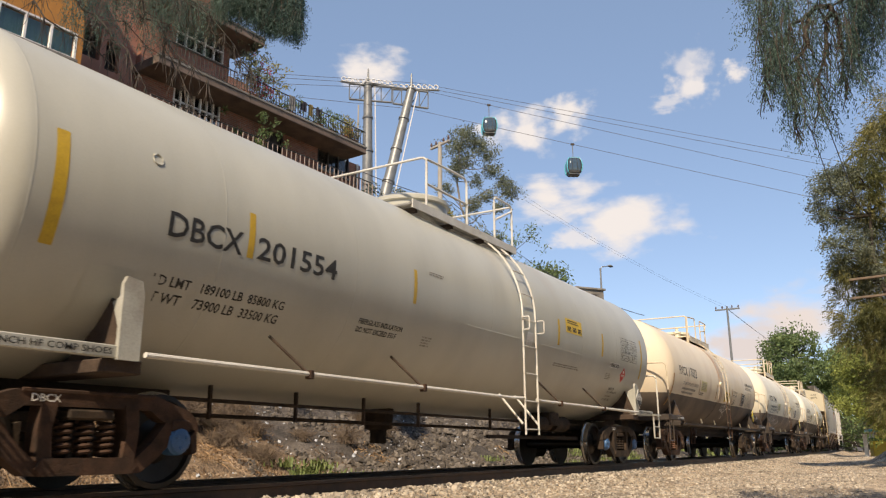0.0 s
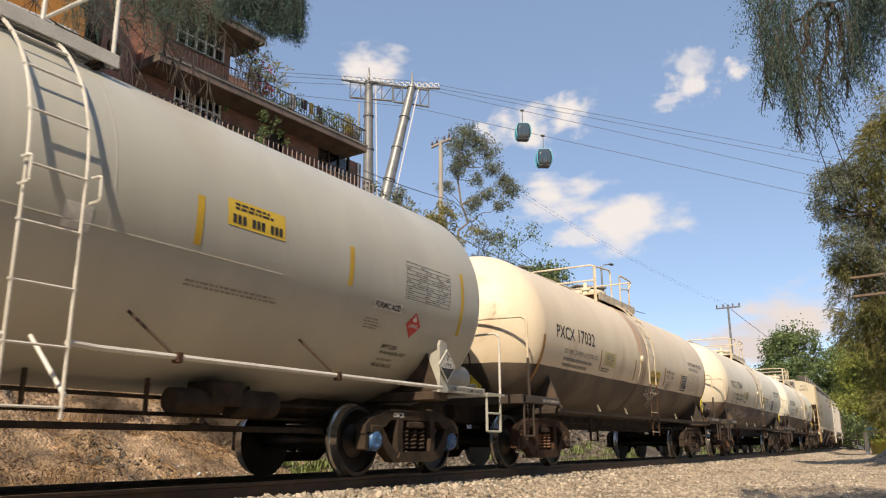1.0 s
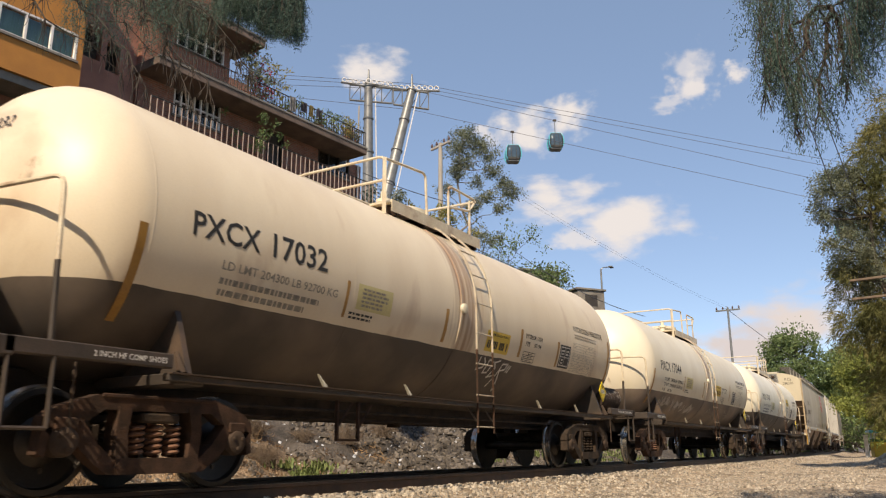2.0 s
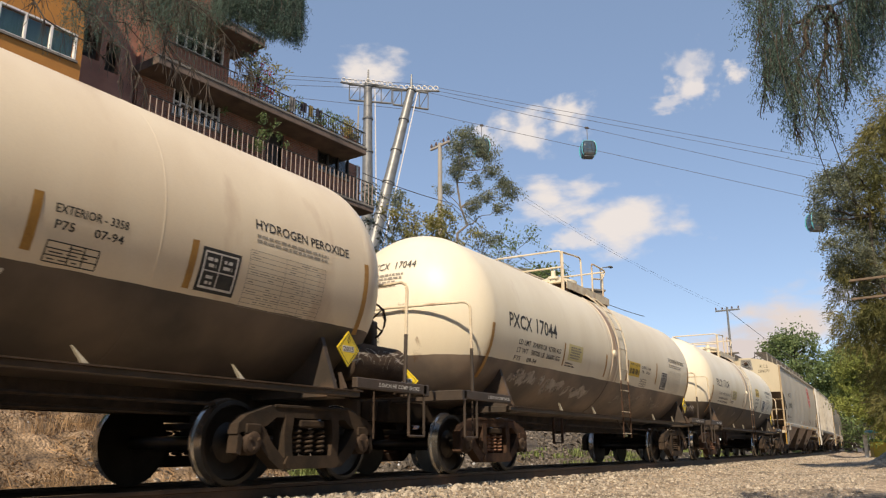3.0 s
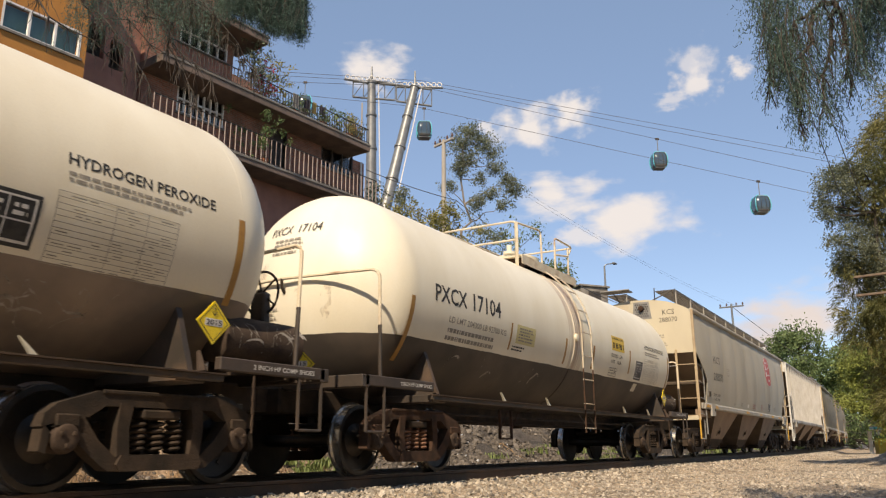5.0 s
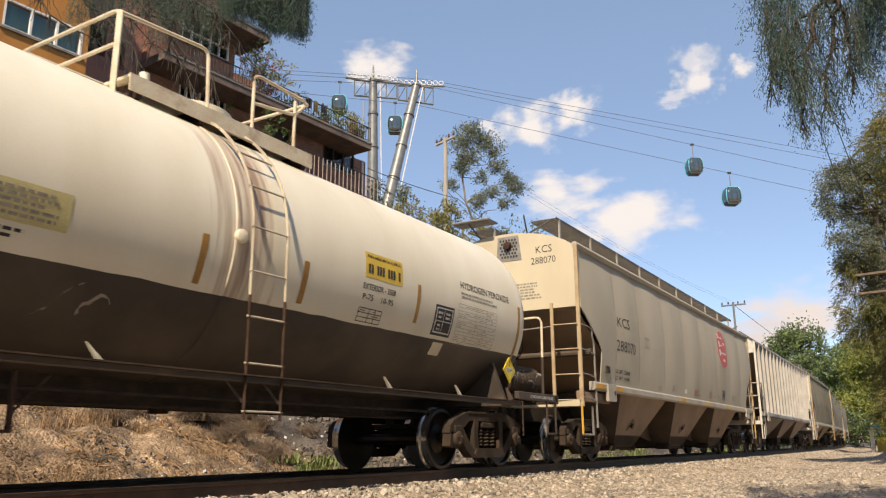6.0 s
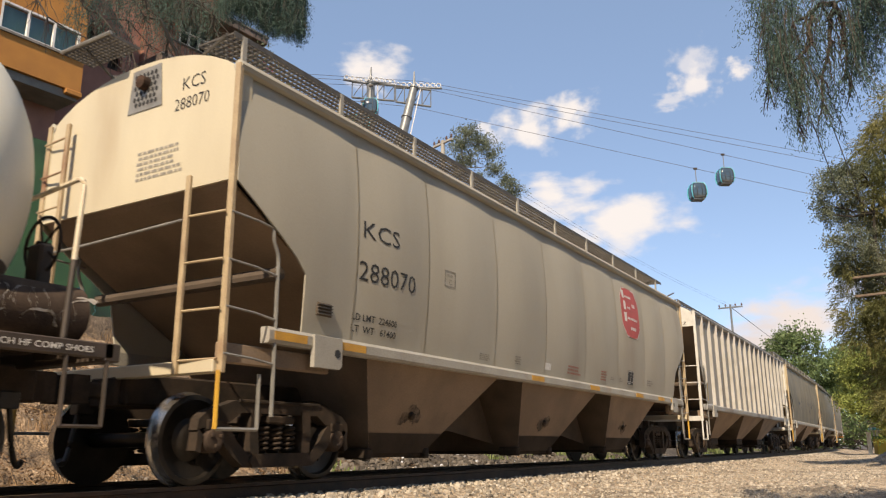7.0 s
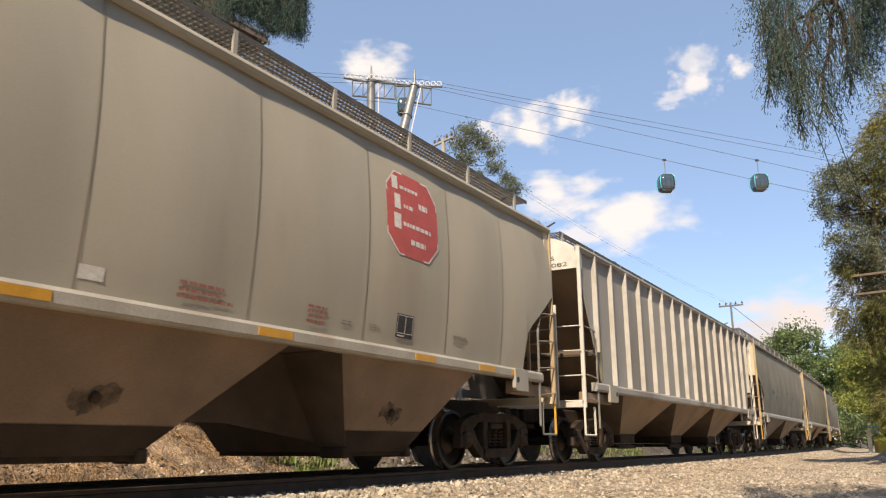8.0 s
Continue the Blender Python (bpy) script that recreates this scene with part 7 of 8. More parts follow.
def strands_left():
    rnd = random.Random(9)
    out = []
    for _ in range(15000):
        s = rnd.random()
        a = Vector((7.2, 12.2, 0)).lerp(Vector((10.5, 9.55, 0)), s)
        k = rnd.uniform(0.97, 1.12)
        if rnd.random() < (0.925 if s < 0.62 else 0.25):
            continue
        lo = 7.95 if s > 0.8 else (8.1 if s > 0.62 else 7.0 + 0.5 * s)
        z0 = lo + (0.8 * (1 - s) + 0.25 + 1.3 * rnd.random()) * rnd.random() ** 0.6
        z1 = z0 + rnd.uniform(0.35, 0.95)
        out.append((a.x * k, a.y * k, 0.345 + (z1 - 0.345) * k, 0.345 + (z0 - 0.345) * k))
    return out


weeping_tree("pepper_tree", "weeping pepper tree with hanging dark green strands", (9.4, -2.6, -0.4), (8.54, -1.19, 5.15),
             [((8.54, -1.19, 5.15), (7.07, 0.24, 4.11)), ((7.07, 0.24, 4.11), (7.0, 0.71, 3.78)), ((7.07, 0.24, 4.11), (7.0, 0.43, 3.18)), ((7.03, 0.42, 4.02), (6.96, 0.64, 3.04)), ((7.0, 0.7, 3.81), (6.93, 0.84, 3.4)), ((8.54, -1.19, 5.15), (7.42, -0.21, 3.6)), ((7.07, 0.24, 4.11), (7.14, 0.21, 3.4))], strands_right(), 3, 0.034, arm=0.026, twigs=4, step=0.0115, hang=0.24)
weeping_tree("pepper_tree", "old pepper tree overhanging the houses, half bare", (4.6, 14.8, 2.4), (5.9, 13.6, 9.4),
             [((5.9, 13.6, 9.4), (10.4, 9.9, 8.9)), ((5.9, 13.6, 9.4), (9.4, 10.9, 8.6)), ((5.9, 13.6, 9.2), (9.0, 11.4, 7.5)), ((5.9, 13.6, 8.8), (8.3, 11.9, 7.1)), ((8.6, 11.6, 9.0), (10.2, 10.6, 7.6)), ((5.9, 13.6, 9.6), (8.2, 11.5, 9.6)), ((7.6, 12.0, 8.8), (9.2, 10.6, 7.0)), ((8.0, 11.6, 8.9), (9.0, 10.8, 6.6)), ((8.4, 11.3, 9.0), (9.8, 10.1, 7.3)), ((7.4, 12.1, 8.2), (8.4, 11.3, 6.7))], strands_left(), 5, 0.05, arm=0.024, twigs=6, step=0.019, hang=0.7)

def plume_tree(name, label, base, height, clumps, twigs, needle, material, seed, bark, trunk_r):
    """A feathery tree: every clump is a spray of drooping twigs set with fine needles."""
    t = thing(name, label, "tree", pose(*base))
    o = Vector(base)
    bm = bmesh.new()
    main = limb(bm, (0, 0, -0.5), (0.1, 0.1, height), trunk_r, trunk_r * 0.3, seed, 9)
    part("trunk", bm, M[bark], t, smooth=True)
    rg = np.random.RandomState(seed)
    bm = bmesh.new()
    pts, ways = [], []
    q = np.linspace(0.1, 1, 15)[None, :, None]
    for i, (x, y, z, r) in enumerate(clumps):
        c = Vector((x, y, z)) - o
        st = min(main, key=lambda p: (p - c).length + max(p.z - c.z, 0) * 2)
        limb(bm, st, c, trunk_r * 0.22, 0.012, seed + i, 6)
        d = rg.normal(size=(twigs, 3)) * np.array([1, 1, 0.7])
        d /= np.linalg.norm(d, axis=1)[:, None]
        a = np.array(c) + d * r * rg.uniform(0.1, 0.7, (twigs, 1))
        ln = r * rg.uniform(0.4, 1.0, (twigs, 1))
        line = a[:, None, :] + d[:, None, :] * ln[:, None, :] * q + np.array([0, 0, -0.55])[None, None, :] * ln[:, None, :] * q ** 2
        pts.append(line.reshape(-1, 3))
        ways.append((d[:, None, :] * 0.6 + np.array([0, 0, -0.7])[None, None, :] * q).reshape(-1, 3))
    part("limb_work", bm, M[bark], t, smooth=True, kind="stuff")
    pts = np.concatenate(pts)
    foliage("crown", pts + rg.normal(0, 0.02, pts.shape), needle, M[material], t, "feathery crown of drooping needles", 0.13, 0.0, seed, np.concatenate(ways))
    return t


_r = random.Random(33)
_cl, _fr = [], []
for z, yl in ((12.6, -0.9), (11.7, -0.2), (10.9, 0.3), (10.1, 0.8), (9.3, 1.0), (8.5, 1.1), (7.8, 1.3), (7.1, 1.5), (6.4, 1.6), (5.7, 1.8), (5.0, 2.0), (4.3, 2.0), (3.6, 1.9), (2.9, 1.3), (2.2, 1.2), (1.5, 1.3)):
    y = yl - 0.35
    while y > -3.4:
        _cl.append((28 + _r.uniform(-0.9, 1.6), y + _r.uniform(-0.2, 0.2), z + _r.uniform(-0.35, 0.35), _r.uniform(0.45, 0.85)))
        y -= _r.uniform(0.4, 0.75)
plume_tree("casuarina_tree", "tall feathery dark olive-green casuarina beside the track", (28.5, -1.6, -0.3), 11.5, _cl, 120, 0.17, "leaf_olive", 12, "bark", 0.26)
for z, yl in ((9.2, 2.2), (8.6, 2.4), (8.0, 2.3), (7.4, 2.45), (6.8, 2.1), (6.2, 2.1), (5.6, 2.0)):
    for k in range(3):
        _fr.append((27 + _r.uniform(-0.6, 0.6), (yl - 0.3 - 0.45 * k + _r.uniform(-0.15, 0.15)) * 0.965, 0.345 + (z - 0.345 + _r.uniform(-0.25, 0.25)) * 0.965, _r.uniform(0.28, 0.5)))
crown_tree("gum_tree", "sparse grey-green gum tree in front of the casuarina", (27.2, 0.5, -0.3), 8.6, _fr, 15000, 0.095, "leaf_grey", 19, "bark", 0.13, 0.35)
_cl = [(58 + _r.uniform(-2, 2), 4.3 - 3.6 * _r.random(), 1.4 + 5.0 * _r.random(), _r.uniform(0.6, 1.0)) for _ in range(48)]
crown_tree("leafy_tree", "bright green leafy tree farther down the line", (58, -0.6, -0.3), 6.0, _cl, 26000, 0.20, "leaf_bright", 14, "bark", 0.2)
for (bx, by, wide, tall, n, seed) in ((112, 13.5, 5.4, 15.0, 30000, 15), (116, 7.0, 4.5, 13.5, 22000, 16), (122, 20.5, 4.0, 10.5, 5000, 17)):
    _cl = []
    for _ in range(85):
        a, q = _r.uniform(0, 6.28), _r.random() ** 0.5
        z = 2 + (tall - 2.6) * _r.random()
        w = wide * math.sin(math.pi * min(max((z + 1.5) / (tall + 1.6), 0.05), 0.97)) ** 0.6
        _cl.append((bx + w * q * math.cos(a), by + w * q * math.sin(a), z, _r.uniform(1.2, 2.2)))
    crown_tree("leafy_tree", "round green leafy tree far down the line", (bx, by, -0.3), tall - 3, _cl, n, 0.42, "leaf_green", seed, "bark", 0.35)
# unseen trees behind the viewer, added to hold skylight off the train's near side
for i, (bx, by) in enumerate(((-15, -6.5), (-9, -7.5), (-3.5, -6.8), (2, -7.6), (7.5, -8.4), (14, -10.2), (21, -10.8))):
    _cl = [(bx + _r.gauss(0, 1.7), by + _r.gauss(0, 1.2), 0.8 + 11.5 * _r.random(), _r.uniform(1.0, 1.7)) for _ in range(34)]
    crown_tree("pepper_tree", "broad dark green pepper tree out of view, added to block skylight", (bx, by, -0.4), 8.5, _cl, 4200, 0.62, "leaf_pepper", 60 + i, "bark", 0.3)
_cl = [(_r.uniform(92, 126), _r.uniform(-16, 26), _r.uniform(0.2, 4.2), _r.uniform(1.2, 2.2)) for _ in range(110)]
crown_tree("thicket", "low green thicket under the far trees", (108, 4, -0.3), 3.0, _cl, 15000, 0.5, "leaf_green", 44, "bark", 0.2, 0.45, "thicket")
_cl = [(_r.uniform(60, 66), _r.uniform(-9, -0.2), _r.uniform(0.2, 5.5), _r.uniform(0.9, 1.6)) for _ in range(50)]
crown_tree("leafy_tree", "bright green low-branched tree behind the booth", (63, -3.5, -0.3), 4.5, _cl, 9000, 0.34, "leaf_green", 45, "bark", 0.2)
# thin grey-green gum tree on the hill
_cl = [(39.3, 21.9, 19.0, 0.8), (39.0, 22.4, 18.2, 0.75), (39.8, 21.3, 18.4, 0.7), (39.2, 22.0, 17.2, 0.7), (40.1, 20.9, 17.6, 0.6), (40.2, 20.6, 16.7, 0.6), (38.8, 22.5, 16.6, 0.6), (40.4, 20.0, 15.8, 0.65), (40.6, 19.6, 15.2, 0.6), (39.9, 20.9, 15.0, 0.5), (38.7, 23.0, 15.4, 0.5), (39.4, 21.6, 14.4, 0.6), (40.3, 20.2, 14.3, 0.5), (39.6, 21.4, 16.0, 0.45)]
crown_tree("gum_tree", "thin grey-green gum tree with open crown", (39.0, 22.2, 8.5), 9.6, _cl, 13000, 0.15, "leaf_grey", 18, "bark_pale", 0.12, 0.35)
for (bx, by, bz, w, h, n, matl, seed, lab) in ((27.6, 17.3, 8.4, 1.3, 2.3, 3600, "leaf_dry", 21, "dry yellowish shrub on the hillside"), (29.2, 17.4, 8.6, 1.2, 2.0, 2600, "leaf_dry", 22, "dry yellowish shrub on the hillside"), (33, 17.8, 8.8, 1.6, 2.9, 3000, "leaf_grey", 23, "grey-green bush on the hillside"), (36.5, 18.6, 8.6, 1.8, 3.0, 2800, "leaf_green", 24, "green bush on the hillside"), (47, 21.5, 8.5, 2.6, 3.4, 4200, "leaf_green", 25, "dense green bush tree on the hill"), (50, 22.5, 8.0, 2.4, 3.4, 3500, "leaf_grey", 26, "dense grey-green bush on the hill"), (28.3, 19.6, 9.0, 1.3, 2.8, 2400, "leaf_grey", 27, "grey-green bush by the house corner"), (74, 1.5, -0.3, 1.8, 2.6, 2200, "leaf_dry", 28, "dry brush beside the far track"), (60, 24.0, 6.5, 2.2, 4.2, 2400, "leaf_green", 29, "dense green bush tree on the hill")):
    z = ground_z(bx, by)
    _cl = [(bx + w * _r.gauss(0, 0.5), by + w * _r.gauss(0, 0.5), z + (bz - z) * 0.0 + (bz + h - z) * _r.uniform(0.35, 0.98), w * _r.uniform(0.28, 0.5)) for _ in range(18)]
    crown_tree("bush", lab, (bx, by, z), (bz + h - z) * 0.6, _cl, n, 0.16 if bx < 40 else 0.26, matl, seed, "bark", 0.06, 0.4, "bush")

# fallen leaves and husks over the near slope
M["leaf_litter"] = leaf_mat("dry_leaf_litter", (0.25, 0.155, 0.085), (0.13, 0.085, 0.055))
_rg = np.random.RandomState(77)
_lx, _ld = _rg.uniform(3.5, 17, 24000), 2.6 + 6.2 * _rg.random_sample(24000) ** 1.3
_lp = [(x, YC + d, ground_z(x, YC + d) + 0.012) for x, d in zip(_lx, _ld) if noise.noise(Vector((x * 0.9, d * 0.9, 31))) > 0.05 + 0.4 * smooth(12, 16, x)]
tagged(foliage("leaf_litter", _lp, 0.065, M["leaf_litter"], None, "", 0.4, -0.05, 6), "dry brown leaf litter over the dirt slope", "leaf litter", kind="stuff")

# ---- houses on the slope ----
M["concrete"] = mat("stained_concrete", (0.24, 0.22, 0.19), (0.16, 0.145, 0.125), 0.9, scale=2, bump=0.2, dirt=(0.12, 0.11, 0.10), dirt_at=0.55)
M["slab"] = mat("stained_brown_slab", (0.19, 0.135, 0.105), (0.13, 0.095, 0.075), 0.9, scale=2, bump=0.2, dirt=(0.09, 0.07, 0.06), dirt_at=0.55)
M["plaster_brown"] = mat("peeling_brown_plaster", (0.35, 0.17, 0.125), (0.24, 0.12, 0.09), 0.95, scale=1.2, bump=0.25, dirt=(0.30, 0.24, 0.20), dirt_at=0.66)
M["plaster_orange"] = mat("orange_plaster", (0.47, 0.205, 0.045), (0.39, 0.165, 0.04), 0.9, scale=1.5, bump=0.15, dirt=(0.36, 0.18, 0.06), dirt_at=0.66)
M["mural_green"] = mat("green_painted_wall", (0.045, 0.12, 0.05), (0.03, 0.085, 0.045), 0.85, scale=1.0, bump=0.15, dirt=(0.02, 0.035, 0.03), dirt_at=0.56)
M["mural_teal"] = mat("teal_wall_paint", (0.03, 0.11, 0.12), (0.05, 0.15, 0.15), 0.85, scale=2, bump=0.1)
M["frame_white"] = mat("white_window_frame", (0.74, 0.72, 0.69), (0.62, 0.60, 0.57), 0.6, scale=6, bump=0.05)
M["iron"] = mat("dark_wrought_iron", (0.035, 0.03, 0.028), (0.06, 0.045, 0.035), 0.6, 0.3, scale=8, bump=0.1)
M["iron_pale"] = mat("pale_painted_bars", (0.42, 0.34, 0.29), (0.30, 0.22, 0.18), 0.6, scale=5, bump=0.1)
M["curtain"] = mat("teal_curtain_cloth", (0.045, 0.13, 0.12), (0.08, 0.19, 0.175), 0.9, scale=3, bump=0.1, stretch=(8, 1, 0.4))
# near-black sheets behind the openings; the rooms' dimness is put into this colour
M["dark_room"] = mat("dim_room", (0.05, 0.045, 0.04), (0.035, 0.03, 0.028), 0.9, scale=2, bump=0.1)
M["clay"] = mat("clay_pot", (0.36, 0.14, 0.07), (0.28, 0.11, 0.06), 0.85, scale=6, bump=0.1)
M["tower"] = mat("galvanised_tower_steel", (0.22, 0.225, 0.22), (0.165, 0.17, 0.17), 0.45, 0.35, scale=2, bump=0.05)
M["cabin_blue"] = mat("turquoise_cabin_paint", (0.10, 0.50, 0.60), (0.08, 0.43, 0.53), 0.35, scale=3, bump=0.02)
M["cable"] = mat("dark_steel_cable", (0.10, 0.10, 0.105), (0.14, 0.14, 0.145), 0.6, 0.3, scale=4, bump=0)
M["wood_pole"] = mat("weathered_concrete_pole", (0.42, 0.39, 0.34), (0.33, 0.30, 0.26), 0.9, scale=3, bump=0.2, stretch=(1, 1, 0.2))
M["insulator"] = mat("brown_glazed_insulator", (0.10, 0.06, 0.045), (0.13, 0.08, 0.06), 0.3, scale=5, bump=0)
M["laundry_a"] = mat("dark_laundry_cloth", (0.05, 0.05, 0.07), (0.08, 0.07, 0.09), 0.9, scale=5, bump=0.2)
M["laundry_b"] = mat("yellow_laundry_cloth", (0.30, 0.24, 0.10), (0.24, 0.19, 0.08), 0.9, scale=5, bump=0.2)
M["laundry_d"] = mat("white_laundry_cloth", (0.36, 0.34, 0.32), (0.28, 0.27, 0.26), 0.9, scale=5, bump=0.2)


def glass_mat():
    m = bpy.data.materials.new("window_glass")
    m.use_nodes = True
    p = m.node_tree.nodes["Principled BSDF"]
    p.inputs["Base Color"].default_value = (0.75, 0.82, 0.84, 1)
    p.inputs["Roughness"].default_value, p.inputs["Transmission Weight"].default_value = 0.03, 1.0
    return m


def brick_mat():
    m = bpy.data.materials.new("weathered_red_brickwork")
    m.use_nodes = True
    n, l = m.node_tree.nodes, m.node_tree.links
    p = n["Principled BSDF"]
    p.inputs["Roughness"].default_value = 0.92
    co, mp = n.new("ShaderNodeTexCoord"), n.new("ShaderNodeMapping")
    mp.inputs["Rotation"].default_value = (radians(90), 0, 0)
    br = n.new("ShaderNodeTexBrick")
    br.inputs["Scale"].default_value = 1.0
    br.inputs["Brick Width"].default_value, br.inputs["Row Height"].default_value, br.inputs["Mortar Size"].default_value = 0.25, 0.075, 0.012
    br.inputs["Color1"].default_value, br.inputs["Color2"].default_value, br.inputs["Mortar"].default_value = (0.36, 0.135, 0.085, 1), (0.24, 0.090, 0.058, 1), (0.27, 0.21, 0.17, 1)
    nz = n.new("ShaderNodeTexNoise")
    nz.inputs["Scale"].default_value, nz.inputs["Detail"].default_value = 0.9, 7
    rp = n.new("ShaderNodeValToRGB")
    rp.color_ramp.elements[0].position, rp.color_ramp.elements[1].position = 0.35, 0.65
    rp.color_ramp.elements[0].color = (0.45, 0.42, 0.40, 1)
    mx = n.new("ShaderNodeMixRGB")
    mx.blend_type, mx.inputs[0].default_value = "MULTIPLY", 0.9
    bp = n.new("ShaderNodeBump")
    bp.inputs["Strength"].default_value, bp.inputs["Distance"].default_value = 0.6, 0.02
    l.new(co.outputs["Object"], mp.inputs[0]), l.new(mp.outputs[0], br.inputs[0]), l.new(co.outputs["Object"], nz.inputs[0])
    l.new(nz.outputs[0], rp.inputs[0]), l.new(br.outputs[0], mx.inputs[1]), l.new(rp.outputs[0], mx.inputs[2])
    l.new(mx.outputs[0], p.inputs["Base Color"]), l.new(br.outputs["Fac"], bp.inputs["Height"]), l.new(bp.outputs[0], p.inputs["Normal"])
    bp.invert = True
    return m


M["glass"] = glass_mat()
M["brickwork"] = brick_mat()


def wall_with_openings(u0, u1, y0, y1, z0, z1, holes):
    """A wall with depth and through openings (u0, u1, z0, z1)."""
    us = sorted({u0, u1, *[h[0] for h in holes], *[h[1] for h in holes]})
    bm = bmesh.new()
    for a, b in zip(us, us[1:]):
        cuts = sorted([(h[2], h[3]) for h in holes if h[0] <= a + 1e-6 and h[1] >= b - 1e-6])
        z = z0
        for c, d in cuts + [(z1, z1)]:
            if c > z + 1e-6:
                box(bm, a, b, y0, y1, z, c)
            z = d
    bmesh.ops.remove_doubles(bm, verts=bm.verts, dist=0.0005)
    return bm


def window(parent, u0, u1, z0, z1, y, cols, rows, frame="frame_white", curtain=None):
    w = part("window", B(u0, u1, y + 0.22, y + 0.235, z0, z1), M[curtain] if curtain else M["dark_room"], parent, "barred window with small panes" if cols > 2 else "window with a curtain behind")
    bars = [(u0 + (u1 - u0) * i / cols - 0.03, u0 + (u1 - u0) * i / cols + 0.03, z0, z1) for i in range(cols + 1)]
    for a, b, c, d in bars:
        part("frame_bar", B(a, b, y - 0.01, y + 0.09, c, d), M[frame], w)
    for j in range(rows + 1):
        z = z0 + (z1 - z0) * j / rows
        part("frame_bar", B(u0, u1, y - 0.004, y + 0.085, z - 0.028, z + 0.028), M[frame], w)
    g = part("pane", B(u0, u1, y + 0.062, y + 0.068, z0, z1), M["glass"], w)
    g.visible_shadow = False
    part("window_sill", B(u0 - 0.08, u1 + 0.08, y - 0.06, y + 0.05, z0 - 0.09, z0 - 0.02), M["concrete"], w)


def railing(parent, u0, u1, y, z0, z1, material, step, pale=False):
    r = part("railing", T([(u0, y, z1), (u1, y, z1)], 0.022, 6), M["iron"], parent, "wrought iron railing")
    part("rail_bar", T([(u0, y, z0 + 0.08), (u1, y, z0 + 0.08)], 0.016, 5), M["iron"], r)
    me = shared("baluster_%s_%d" % (material, int((z1 - z0) * 100)), lambda: T([(0, 0, 0), (0, 0, z1 - z0)], 0.013 if not pale else 0.02, 5), M[material])
    n = int((u1 - u0) / step)
    for i in range(n + 1):
        part("baluster", me, None, r, m=pose(u0 + (u1 - u0) * i / n, y, z0))


def plant(label, x, y, z, w, h, material, seed, pot=True, n=420):
    p = thing("potted_plant", label, "plant", pose(x, y, z))
    if pot:
        part("pot", lathe(bmesh.new(), [(0, 0.10), (0.02, 0.12), (0.22, 0.16), (0.25, 0.17), (0.25, 0.14), (0.2, 0.13)], 14, "z"), M["clay"], p)
    rg = np.random.RandomState(seed)
    bm = bmesh.new()
    for k in range(6):
        a = 6.28 * k / 6
        tube(bm, [(0, 0, 0.2), (w * 0.25 * math.cos(a), w * 0.25 * math.sin(a), h * 0.6), (w * 0.5 * math.cos(a), w * 0.5 * math.sin(a), h * 0.9)], 0.012, 4, 0.004)
    part("stem_work", bm, M["bark"], p, kind="stuff")
    ends = rg.normal(0, 1, (26, 3)) * np.array([w * 0.38, w * 0.38, h * 0.26]) + np.array([0, 0, h * 0.66])
    foliage("leaves", ends[rg.randint(0, 26, n)] + rg.normal(0, 0.07, (n, 3)), 0.13, M[material], p, "", 0.4, 0.2, seed)
    return p


HOUSE = pose(17, 21, 0, 0, 0, -4.6)


